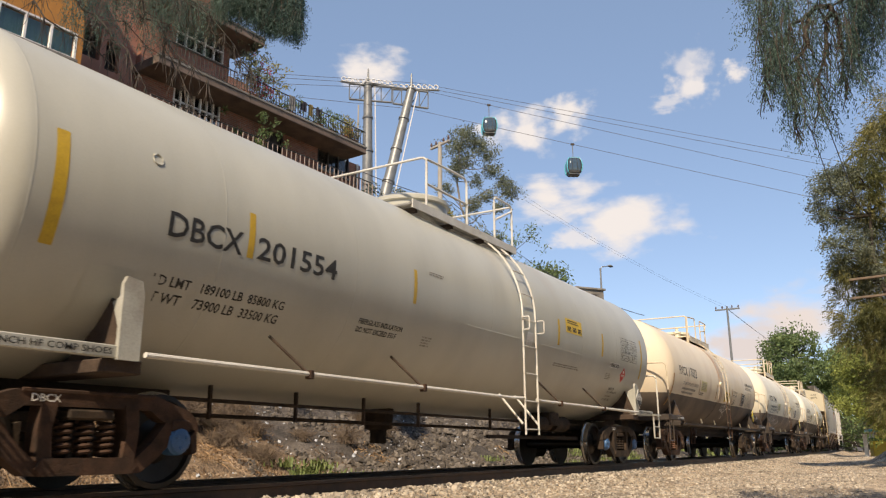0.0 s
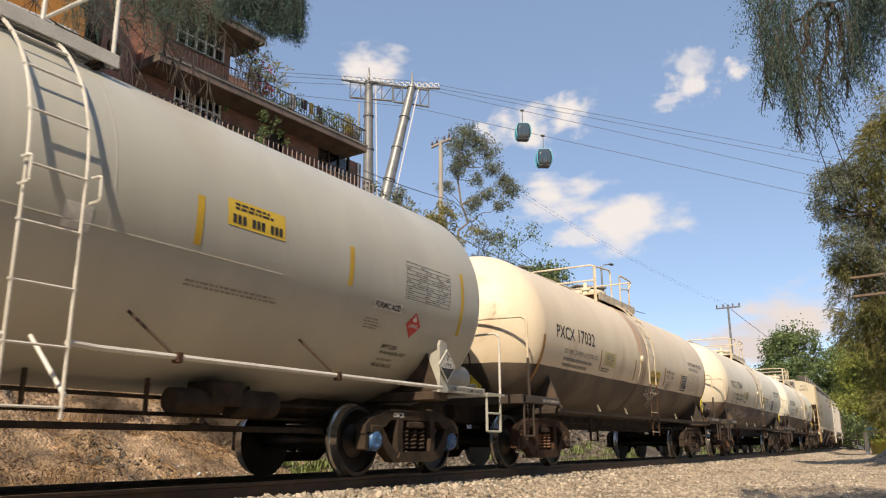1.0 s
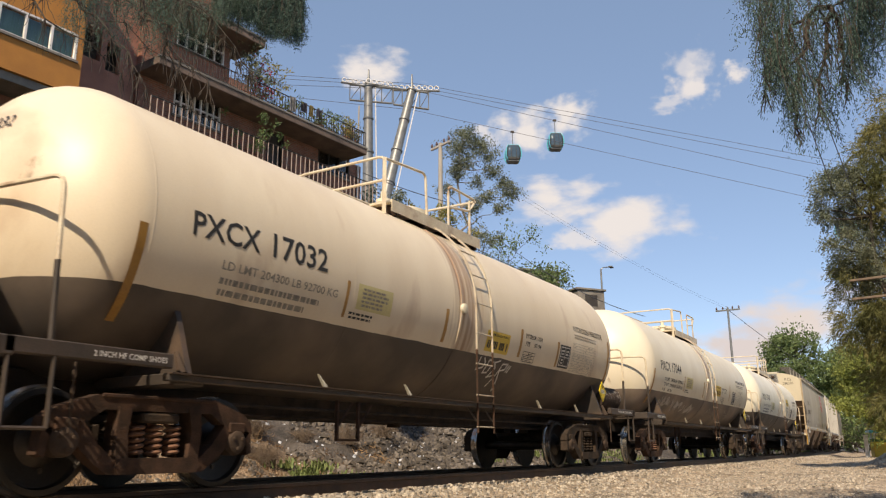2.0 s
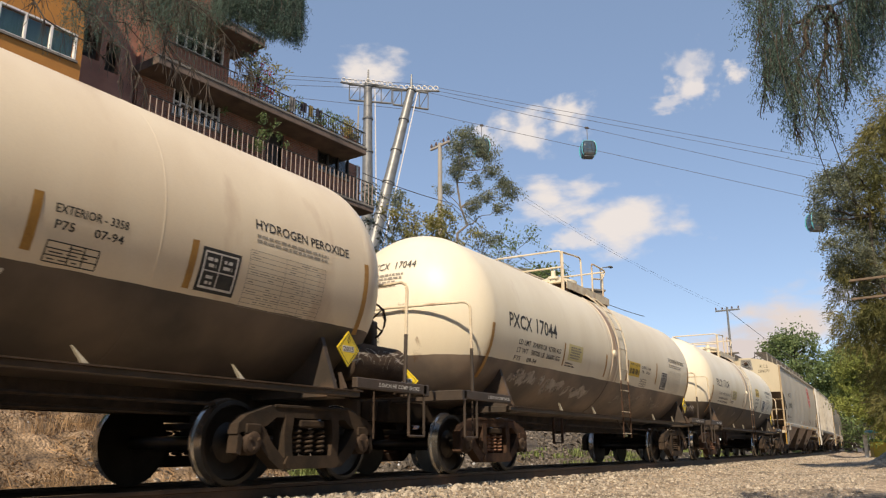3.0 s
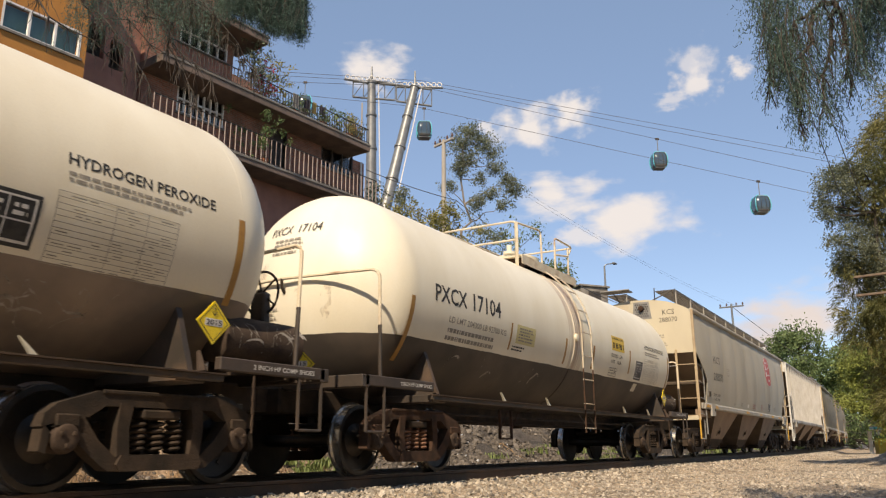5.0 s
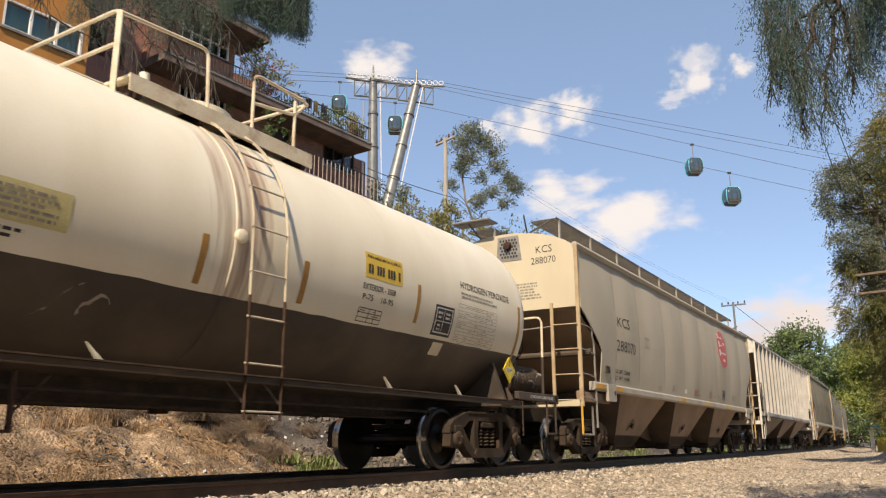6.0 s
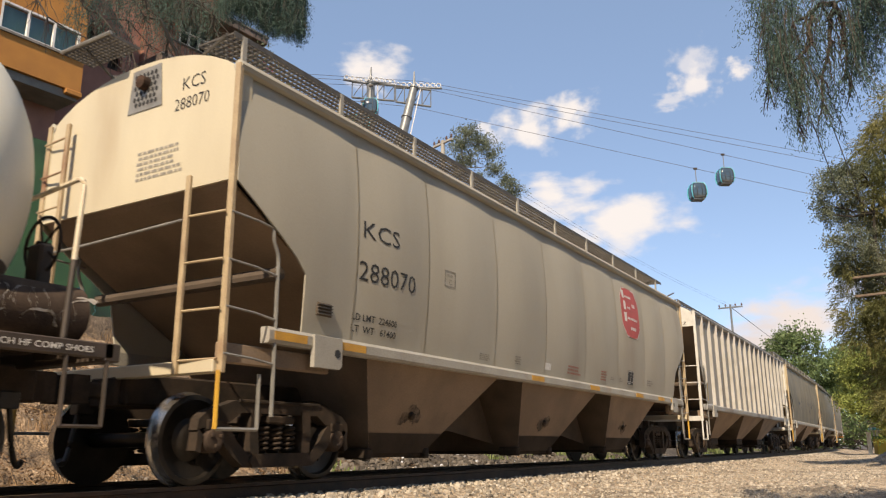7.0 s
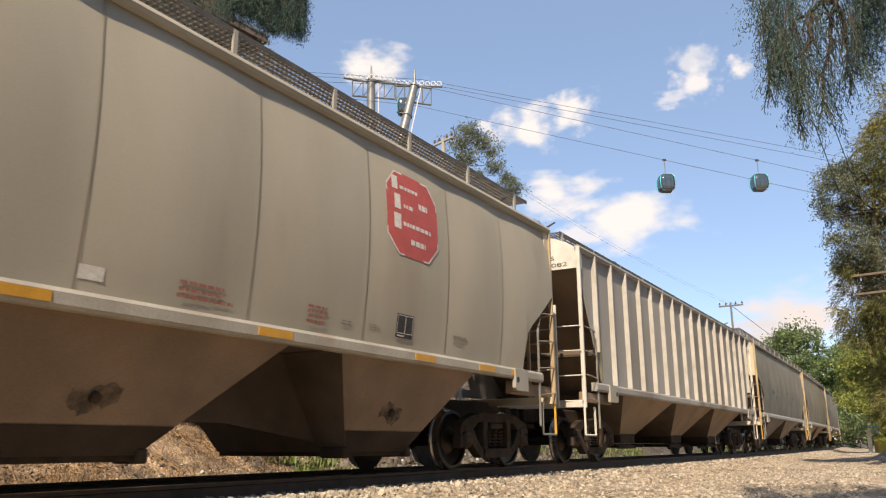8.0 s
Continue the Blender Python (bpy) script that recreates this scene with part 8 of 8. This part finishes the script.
def brick_house():
    h = thing("apartment_house", "weathered red brick apartment house with balconies on the slope", "house", HOUSE)
    wins = [(-0.28, 1.74, 14.32, 15.30), (-0.20, 1.76, 11.70, 12.70)]
    low = [(4.05, 4.95, 10.42, 12.60), (6.90, 8.77, 11.80, 12.71), wins[1]]
    part("wall", wall_with_openings(-1.6, 9.55, 0, 0.28, 10.40, 12.62, low), M["brickwork"], h, "red brick wall of the lower floor")
    part("wall", wall_with_openings(-1.6, 2.05, 0, 0.28, 12.95, 15.12, [wins[0]]), M["brickwork"], h, "red brick wall of the upper floor")
    part("wall", B(-1.6, 1.65, 0, 0.28, 15.45, 18.6), M["brickwork"], h)
    part("side_wall", B(9.27, 9.55, 0.285, 7.5, 8.0, 12.62), M["brickwork"], h)
    part("side_wall", B(1.77, 2.05, 0.285, 7.5, 12.95, 15.12), M["brickwork"], h)
    part("side_wall", B(1.40, 1.65, 0.285, 7.5, 15.45, 18.6), M["brickwork"], h)
    part("back_wall", B(-4.4, 9.2, 7.5, 7.75, 3.0, 18.6), M["brickwork"], h)
    part("recess_wall", wall_with_openings(-4.62, -1.605, 0.25, 0.5, 8.6, 18.6, [(-3.5, -2.9, 12.6, 13.7), (-2.7, -2.2, 12.4, 13.4)]), M["plaster_brown"], h, "peeling brown plaster wall")
    # dark board behind the recess openings, in place of an unlit room
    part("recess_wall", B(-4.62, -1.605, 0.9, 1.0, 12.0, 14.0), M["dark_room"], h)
    for z0, z1, u0, u1, off in ((12.62, 12.95, -1.7, 8.60, 1.2), (15.12, 15.45, -1.7, 2.72, 1.2), (10.12, 10.40, -1.9, 9.10, 1.25)):
        sl = part("balcony_slab", B(u0, u1, -off, 0.6, z0, z1 - 0.004, 0.02), M["slab"], h, "stained brown balcony slab with a pale edge")
        part("slab_edge", B(u0 - 0.02, u1 + 0.02, -off - 0.03, -off + 0.10, z1 - 0.09, z1, 0.01), M["concrete"], sl)
    part("roof_slab", B(2.0, 9.55, 0.6, 7.6, 12.62, 12.94), M["concrete"], h)
    part("base_wall", B(-1.9, 9.5, -0.2, 0.2, 2.2, 10.12), M["plaster_brown"], h, "stained plaster base wall under the balcony")
    window(h, *wins[0][:2], *wins[0][2:], 0, 5, 2)
    window(h, *wins[1][:2], *wins[1][2:], 0, 7, 2)
    window(h, 6.90, 8.77, 11.80, 12.71, 0, 3, 1, "iron")
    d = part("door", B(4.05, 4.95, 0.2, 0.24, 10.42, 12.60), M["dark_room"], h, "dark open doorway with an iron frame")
    part("door_frame", B(4.05, 4.10, 0.02, 0.14, 10.42, 12.60), M["iron"], d)
    part("door_frame", B(4.90, 4.95, 0.02, 0.14, 10.42, 12.60), M["iron"], d)
    railing(h, 1.75, 8.55, -1.15, 12.95, 13.62, "iron", 0.14)
    railing(h, -1.85, 9.05, -1.18, 10.40, 11.42, "iron_pale", 0.235, True)
    railing(h, -1.6, 1.6, -1.1, 12.95, 13.6, "iron", 0.16)
    part("antenna_mast", T([(8.35, -0.9, 12.95), (8.36, -0.9, 14.9)], 0.035, 6), M["wood_pole"], h)
    part("parapet_post", B(8.1, 8.4, -0.6, -0.3, 12.95, 13.9, 0.02), M["plaster_orange"], h, "pale ochre stub of a wall")
    part("downpipe", T([(9.3, -0.06, 10.4), (9.3, -0.06, 12.6)], 0.05, 8), M["frame_white"], h)


def orange_house():
    h = thing("orange_house", "orange plastered house with a wide window", "house", HOUSE)
    part("wall", wall_with_openings(-12.0, -4.66, -2.0, -1.75, 10.1, 16.5, [(-7.0, -4.87, 11.12, 11.90)]), M["plaster_orange"], h, "orange plaster wall")
    part("side_wall", B(-4.90, -4.66, -1.745, 6.0, 10.1, 16.5), M["plaster_orange"], h)
    part("floor_slab", B(-12.0, -4.70, -1.9, 6.0, 9.85, 10.09), M["concrete"], h)
    part("wall", B(-12.0, -4.75, -0.9, -0.6, 2.0, 9.85), M["plaster_brown"], h)
    part("lintel", B(-5.1, -4.62, -2.05, -1.7, 9.95, 10.1, 0.02), M["plaster_orange"], h)
    window(h, -7.0, -4.87, 11.12, 11.90, -2.0, 3, 1, "frame_white", "curtain")


def mural_wall():
    w = thing("retaining_wall", "green painted retaining wall with dark graffiti shapes", "wall", HOUSE, kind="structure")
    part("wall_body", B(-14, -1.3, -4.0, -3.6, 1.0, 7.6), M["mural_green"], w)
    bm = bmesh.new()
    lathe(bm, [(-4.02, 0.62), (-4.006, 0.62)], 28, "y")
    sh = part("painted_shape", bm, M["mural_teal"], w, m=pose(-4.6, 0, 5.6))
    for x, z, r in ((-4.85, 5.75, 0.19), (-4.38, 5.78, 0.19), (-4.6, 5.42, 0.08)):
        part("painted_spot", lathe(bmesh.new(), [(-4.032, r), (-4.024, r)], 18, "y"), M["ink"], w, m=pose(x, 0, z))
    at = lambda u, v: Vector((u, -4.03, v))
    part("painted_strokes", scribble(at, -6.2, -1.8, 3.2, 5.0, 16, 3, 0.10), M["mural_teal"], w, kind="stuff")
    part("painted_strokes", scribble(at, -7.5, -3.2, 5.0, 6.8, 12, 8, 0.08), M["ink"], w, kind="stuff")


brick_house()
orange_house()
mural_wall()


def on_house(u, off, z):
    return HOUSE @ Vector((u, -off, z))


_r = random.Random(8)
for u, off, z, w, hh, matl, lab, pot in ((2.6, 0.8, 12.95, 0.9, 1.9, "leaf_grey", "tall bushy plant on the terrace", True), (3.2, 0.6, 12.95, 0.7, 1.5, "leaf_red", "red-flowered potted plant on the terrace", True), (3.9, 0.3, 12.95, 1.2, 1.7, "leaf_dry", "yellow-green shrub in a pot on the terrace", True),
                                      (4.6, 0.7, 12.95, 0.6, 0.9, "leaf_green", "small leafy potted plant on the terrace", True), (6.1, 0.8, 12.95, 0.7, 0.9, "leaf_green", "small leafy potted plant on the terrace", True), (6.9, 0.7, 12.95, 0.9, 1.0, "leaf_green", "leafy potted plant beside the railing", True),
                                      (7.6, 0.8, 12.95, 0.9, 1.1, "leaf_dry", "yellow-green potted plant beside the railing", True), (8.2, 0.8, 12.95, 0.5, 0.8, "leaf_grey", "small grey-green potted plant", True), (3.0, 0.95, 10.40, 1.1, 1.9, "leaf_green", "big leafy plant behind the balcony bars", True),
                                      (2.3, 0.8, 12.95, 0.5, 2.6, "leaf_grey", "tall thin climbing plant on the terrace", True)):
    plant(lab, *on_house(u, off, z), w, hh, matl, int(u * 10), pot, int(260 * w * hh) + 160)
line = thing("clothes_line", "clothes hung to dry over the terrace railing", "laundry", HOUSE)
for i, (u, w, h_, m_) in enumerate(((4.05, 0.3, 0.6, "laundry_d"), (4.62, 0.34, 0.42, "laundry_a"), (5.10, 0.22, 0.5, "laundry_b"), (5.50, 0.36, 0.35, "laundry_a"))):
    bm = bmesh.new()
    n = 7
    cols = [[bm.verts.new((u + w * k / n, -1.20 - 0.03 * math.sin(k * 1.9 + i), 13.66 - h_ * q / 4 - 0.015 * math.sin(k * 2.0))) for q in range(5)] for k in range(n + 1)]
    for a, b in zip(cols, cols[1:]):
        for q in range(4):
            bm.faces.new((a[q], a[q + 1], b[q + 1], b[q]))
    bmesh.ops.solidify(bm, geom=list(bm.faces), thickness=0.008)
    part("garment", bm, M[m_], line)


# ---- cable car line ----
def cable_tower(top, foot, label, lean):
    t = thing("cable_car_tower", label, "tower")
    top, foot = Vector(top), Vector(foot)
    d = (foot - top).normalized()
    end = top + d * ((top.z - max(ground_z(foot.x, foot.y), 0) + 1.0) / -d.z)
    L = (end - top).length
    bm = bmesh.new()
    n = 8
    for i in range(n):
        a, b = top + d * L * i / n, top + d * L * (i + 1) / n
        tube(bm, [a, b], 0.36 + 0.30 * i / n, 20, 0.36 + 0.30 * (i + 1) / n)
        tube(bm, [a + d * 0.05, a + d * 0.2], 0.44 + 0.30 * i / n, 20)
    part("mast", bm, M["tower"], t, "tapered round steel mast", smooth=True)
    side = Vector((0.6, -0.8, 0)) * 0.62
    part("mast_ladder", T([top + side, end + side * 1.6], 0.05, 5), M["frame_white"], t)
    part("spire", T([top, top + Vector((0, 0, 1.5))], 0.14, 8, 0.06), M["tower"], t)
    return t


def beam_frame(t, a, b, h):
    """A lattice platform between two points: upper and lower chords with braces."""
    a, b = Vector(a), Vector(b)
    bm = bmesh.new()
    dn = Vector((0, 0, -h))
    for p, q in ((a, b), (a + dn, b + dn)):
        tube(bm, [p, q], 0.09, 6)
    n = 4
    for i in range(n + 1):
        p = a.lerp(b, i / n)
        tube(bm, [p, p + dn], 0.05, 5)
        if i < n:
            tube(bm, [p + dn, a.lerp(b, (i + 1) / n)], 0.035, 4)
    part("service_platform", bm, M["tower"], t, "lattice service platform with railings")


def sheaves(t, p, direction, n=6):
    d = Vector(direction).normalized()
    ax = Vector((-d.y, d.x, 0)).normalized()
    rot = Matrix(((d.x, ax.x, 0), (d.y, ax.y, 0), (0, 0, 1))).to_4x4()
    for i in range(n):
        q = Vector(p) + d * (i - (n - 1) / 2) * 0.52
        part("sheave", shared("sheave", lambda: T([(0.20 * math.cos(k * math.pi / 8), 0, 0.20 * math.sin(k * math.pi / 8)) for k in range(17)], 0.05, 6), M["frame_white"]), None, t, m=Matrix.Translation(q) @ rot)
    part("sheave_beam", T([Vector(p) - d * n * 0.27 + Vector((0, 0, -0.28)), Vector(p) + d * n * 0.27 + Vector((0, 0, -0.28))], 0.10, 6), M["tower"], t)


ta = cable_tower((52.0, 39.0, 32.1), (52.07, 38.9, 22.5), "upright grey steel cable car tower", 0)
tb = cable_tower((54.3, 35.85, 31.8), (51.53, 36.6, 21.1), "leaning grey steel cable car tower", 1)
beam_frame(ta, (51.0, 40.3, 32.05), (53.3, 37.3, 31.9), 1.5)
beam_frame(tb, (53.35, 37.2, 31.9), (55.15, 34.6, 31.5), 1.6)
LANES = {"a": ((38.36, 48.71, 29.33), (55.42, 35.85, 32.20), (75.80, 5.45, 23.98)),
         "b": ((38.38, 48.69, 28.93), (54.30, 35.72, 29.78), (71.80, 5.36, 20.97)),
         "c": ((38.29, 48.76, 30.41), (55.84, 36.12, 33.06), (76.82, 5.29, 26.36)),
         "d": ((38.32, 48.74, 30.02), (54.86, 35.79, 32.29), (72.82, 5.08, 24.44))}
for p in ((51.3, 39.9), (52.6, 38.2)):
    sheaves(ta, (p[0], p[1], 32.35), (17.1, -12.9, 0), 5)
for p in ((54.1, 36.2), (55.0, 34.9)):
    sheaves(tb, (p[0], p[1], 32.0), (20.4, -30.5, 0), 5)
for k, pts in LANES.items():
    far = Vector(pts[2]) + (Vector(pts[2]) - Vector(pts[1])) * 1.2
    back = Vector(pts[0]) + (Vector(pts[0]) - Vector(pts[1])) * 0.8
    tagged(part("cable", T([back, pts[0], pts[1], pts[2], far], 0.02, 5), M["cable"]), "thin steel rope of the cable car line", "cable", "ropes of the cable car")


def gondola(label):
    g = thing("gondola", label, "gondola", group="cabins of the cable car")
    # origin at the grip on the rope; cabin hangs below
    part("hanger", T(bent([(0, 0, 0.06), (0.0, 0.0, -1.5), (0, 0, -1.85)], 0.1), 0.05, 6), M["tower"], g)
    part("grip", B(-0.22, 0.22, -0.08, 0.08, -0.12, 0.14, 0.03), M["iron"], g)
    w, d = 0.92, 0.86
    prof = [(-3.02, 0.66), (-2.95, 0.78), (-2.75, 0.90), (-2.45, 0.98), (-2.0, 1.0), (-1.5, 0.92), (-1.15, 0.74), (-1.05, 0.60)]

    def shell(scale, z0, z1):
        bm = bmesh.new()
        rings = []
        for z, r in [q for q in prof if z0 - 1e-6 <= q[0] <= z1 + 1e-6]:
            rings.append([bm.verts.new((w * r * scale * (abs(math.cos(a)) ** 0.5) * (1 if math.cos(a) >= 0 else -1), d * r * scale * (abs(math.sin(a)) ** 0.5) * (1 if math.sin(a) >= 0 else -1), z)) for a in [2 * math.pi * k / 24 for k in range(24)]])
        for a, b in zip(rings, rings[1:]):
            for k in range(24):
                bm.faces.new((a[k], a[(k + 1) % 24], b[(k + 1) % 24], b[k]))
        bm.faces.new(rings[0][::-1]), bm.faces.new(rings[-1])
        return bm
    part("cabin", shell(1.0, -3.02, -2.75), M["tower"], g, "grey floor shell", smooth=True)
    part("glazing", shell(0.985, -2.75, -1.15), M["cabin_glass"], g, "dark tinted wrap-round windows", smooth=True)
    part("roof", shell(1.02, -1.15, -1.05), M["tower"], g)
    for s in (-1, 1):
        loop = [(w * r * k * 0.97, s * d * 0.84 * r, z) for k, pp in ((-1, prof), (1, prof[::-1])) for z, r in pp]
        part("hoop", T(loop + loop[:1], 0.065, 6), M["cabin_blue"], g, "light turquoise hoop round the door side")
    part("floor_skirt", B(-0.62, 0.62, -0.56, 0.56, -3.12, -3.0, 0.03), M["tower"], g)
    for sx in (-1, 1):
        for sy in (-1, 1):
            part("frame_bar", T([(sx * w * 0.72, sy * d * 0.72, -2.95), (sx * w * 0.86, sy * d * 0.86, -2.45), (sx * w * 0.87, sy * d * 0.87, -2.0), (sx * w * 0.80, sy * d * 0.80, -1.5), (sx * w * 0.62, sy * d * 0.62, -1.1)], 0.04, 6), M["iron"], g)
    for s in (-1, 1):
        part("door", T(bent([(s * 0.30, -d * 1.0, -2.9), (s * 0.30, -d * 1.02, -2.0), (s * 0.22, -d * 0.82, -1.2)], 0.1), 0.022, 5), M["iron"], g)
    for o in g.children:
        if not o.name.startswith(("hanger", "grip")):
            o.data.transform(Matrix.Translation((0, 0, -0.8)))
        o.data.transform(Matrix.Scale(0.74, 4))
    return g


M["cabin_glass"] = mat("tinted_cabin_glass", (0.035, 0.06, 0.085), (0.05, 0.08, 0.11), 0.08, 0.0, scale=2, bump=0, spec=0.8)
RIDES = []
_way = {"up": ((0, 59.02, 30.48, 30.75), (2, 62.34, 25.53, 29.41), (4, 65.68, 20.54, 28.06), (5, 67.37, 18.03, 27.38), (6, 69.05, 15.52, 26.70), (8, 72.45, 10.46, 25.33)),
        "up2": ((0, 36.47, 50.13, 29.01), (2, 40.42, 47.15, 29.67), (4, 44.66, 43.96, 30.39), (5, 46.90, 42.27, 30.76), (6, 49.22, 40.52, 31.15), (8, 54.13, 36.82, 31.98)),
        "down": ((0, 61.35, 23.49, 26.23), (2, 58.71, 28.08, 27.56), (4, 56.02, 32.74, 28.92), (5, 54.66, 35.10, 29.60), (6, 52.69, 37.04, 29.70), (8, 48.44, 40.50, 29.47)),
        "down2": ((0, 75.04, -0.27, 19.34), (2, 72.74, 3.74, 20.50), (4, 70.32, 7.93, 21.72), (5, 69.07, 10.10, 22.35), (6, 67.79, 12.32, 22.99), (8, 65.14, 16.91, 24.32))}
for k, rows in _way.items():
    g = gondola("dark-windowed cable car cabin with turquoise hoops on a rope")
    RIDES.append((g, [(t, pose(x, y, z, 0, 0, -56)) for t, x, y, z in rows]))


# ---- poles, wires, lamps, far houses ----
def utility_pole(label, x, y, top, arms, turn, r=0.13, material="wood_pole", arm_l=1.6, arm_t=0.06, pins=(-0.46, -0.2, 0.2, 0.46)):
    p = thing("utility_pole", label, "utility pole", pose(x, y, ground_z(x, y)))
    h = top - ground_z(x, y)
    part("pole", T([(0, 0, -0.3), (0, 0, h * 0.5), (0, 0, h)], r * 1.3, 12, r * 0.8), M[material], p, smooth=True)
    for dz in arms:
        rot = pose(0, 0, h - dz, 0, 0, turn)
        a = part("cross_arm", B(-arm_l / 2, arm_l / 2, -arm_t, arm_t, -arm_t, arm_t, 0.01), M[material], p, m=rot)
        for q in pins:
            part("insulator", lathe(bmesh.new(), [(0.06, 0.03), (0.12, 0.035), (0.14, 0.07), (0.20, 0.075), (0.24, 0.045), (0.28, 0.05), (0.32, 0.02)], 10, "z"), M["insulator"], a, m=pose(q * arm_l, 0, 0))
    return p


utility_pole("pale concrete power pole with a cross arm on the hill", 34.2, 20.7, 16.5, (0.15,), 70, 0.13)
utility_pole("thin pole with three lamps and a short arm", 68.7, 13.2, 11.9, (0.25,), 88, 0.10, "tower", 2.0)
utility_pole("dark power pole with two cross arms under the trees", 25.4, 0.22, 5.3, (0.2, 0.75), 80, 0.12, "dead_wood", 2.4, 0.035, (-0.46, -0.3))
lamp = thing("street_lamp", "grey street lamp with a short curved arm", "street lamp", pose(56.6, 19.9, ground_z(56.6, 19.9)))
_h = 13.7 - ground_z(56.6, 19.9)
part("lamp_post", T([(0, 0, -0.3), (0, 0, _h)], 0.11, 8, 0.07), M["tower"], lamp)
part("lamp_arm", T(bent([(0, 0, _h - 0.1), (0.1, -0.1, _h + 0.12), (0.5, -0.5, _h + 0.2)], 0.1), 0.04, 6), M["tower"], lamp)
part("lamp_head", B(0.35, 0.85, -0.75, -0.45, _h + 0.14, _h + 0.27, 0.04), M["tower"], lamp)
for x, y, z, w, d, h, lab in ((49.6, 22.6, 10.2, 3.0, 2.6, 2.0, "small flat-roofed grey concrete house"), (51.9, 19.8, 9.6, 2.2, 2.4, 1.4, "low grey concrete shed with flat roof"), (79.0, 19.5, 4.5, 4.0, 3.0, 3.4, "small grey house far along the line")):
    b_ = thing("concrete_house", lab, "house", pose(x, y, z, 0, 0, -35))
    part("wall", B(-w / 2, w / 2, -d / 2, d / 2, -6, h), M["concrete"], b_)
    part("roof", B(-w / 2 - 0.12, w / 2 + 0.12, -d / 2 - 0.12, d / 2 + 0.12, h, h + 0.14, 0.02), M["concrete"], b_)
    part("window", B(-0.5, 0.5, -d / 2 - 0.02, -d / 2 + 0.05, h - 1.1, h - 0.3), M["dark_room"], b_)


def wire(a, b, sag, r=0.012, label="thin black overhead wire"):
    a, b = Vector(a), Vector(b)
    pts = [a.lerp(b, i / 12) - Vector((0, 0, sag * 4 * (i / 12) * (1 - i / 12))) for i in range(13)]
    tagged(part("overhead_wire", T(pts, r, 4), M["cable"]), label, "wire", "overhead wires")


for a, b, sag, r in (((26.9, 20.4, 12.5), (31.1, 18.15, 11.8), 0.1, 0.02), ((31.1, 18.15, 11.8), (41.2, 18.0, 10.4), 0.1, 0.02), ((41.2, 18.0, 10.4), (57.5, 17.0, 9.9), 0.3, 0.025), ((26.9, 20.4, 12.0), (41.2, 18.0, 9.9), 0.3, 0.02), ((34.2, 20.7, 16.3), (68.7, 13.2, 11.7), 0.6, 0.006), ((34.2, 20.3, 16.3), (68.7, 12.8, 11.7), 0.7, 0.006),
                     ((68.7, 13.2, 11.7), (150, 9, 9), 0.9, 0.03), ((17.0, 2.45, 13.2), (30.0, 1.2, 6.2), 0.1, 0.014), ((17.0, 2.0, 12.4), (30.0, 0.6, 6.2), 0.1, 0.014), ((34.2, 20.7, 13.6), (49.6, 22.6, 12.2), 0.3, 0.02)):
    wire(a, b, sag, r)
# booth and post beyond the end of the path
bo = thing("kiosk", "small yellow and green roadside booth far off", "kiosk", pose(62, 2.5, ground_z(62, 2.5), 0, 0, 10))
part("body", B(-0.9, 0.9, -0.9, 0.9, 0, 1.0, 0.02), M["sign_yellow"], bo)
part("band", B(-0.92, 0.92, -0.92, 0.92, 1.0, 1.2, 0.02), M["mural_green"], bo)
part("roof", B(-1.1, 1.1, -1.1, 1.1, 1.6, 1.75, 0.03), M["cabin_blue"], bo)
for a in (-0.8, 0.8):
    for b in (-0.8, 0.8):
        part("post", B(a - 0.05, a + 0.05, b - 0.05, b + 0.05, 1.2, 1.6), M["frame_white"], bo)
po = thing("marker_post", "short white painted post beside the path", "post", pose(59.9, 3.6, ground_z(59.9, 3.6)))
part("shaft", B(-0.12, 0.12, -0.12, 0.12, -0.2, 1.35, 0.02), M["frame_white"], po)
part("cap", B(-0.15, 0.15, -0.15, 0.15, 1.35, 1.45, 0.02), M["frame_white"], po)



def motions():
    for car, s, wheels in CARS:
        walk(car, [(t / 4, on_track(along(s, t / 4))) for t in range(33)])
        for w in wheels:
            p = w.matrix_basis.translation.copy()
            walk(w, [(i / 15, Matrix.Translation(p) @ Matrix.Rotation(-gone(i / 15) / 0.42, 4, "Y")) for i in range(121)])
    for cab, rows in RIDES:
        walk(cab, rows)


motions()
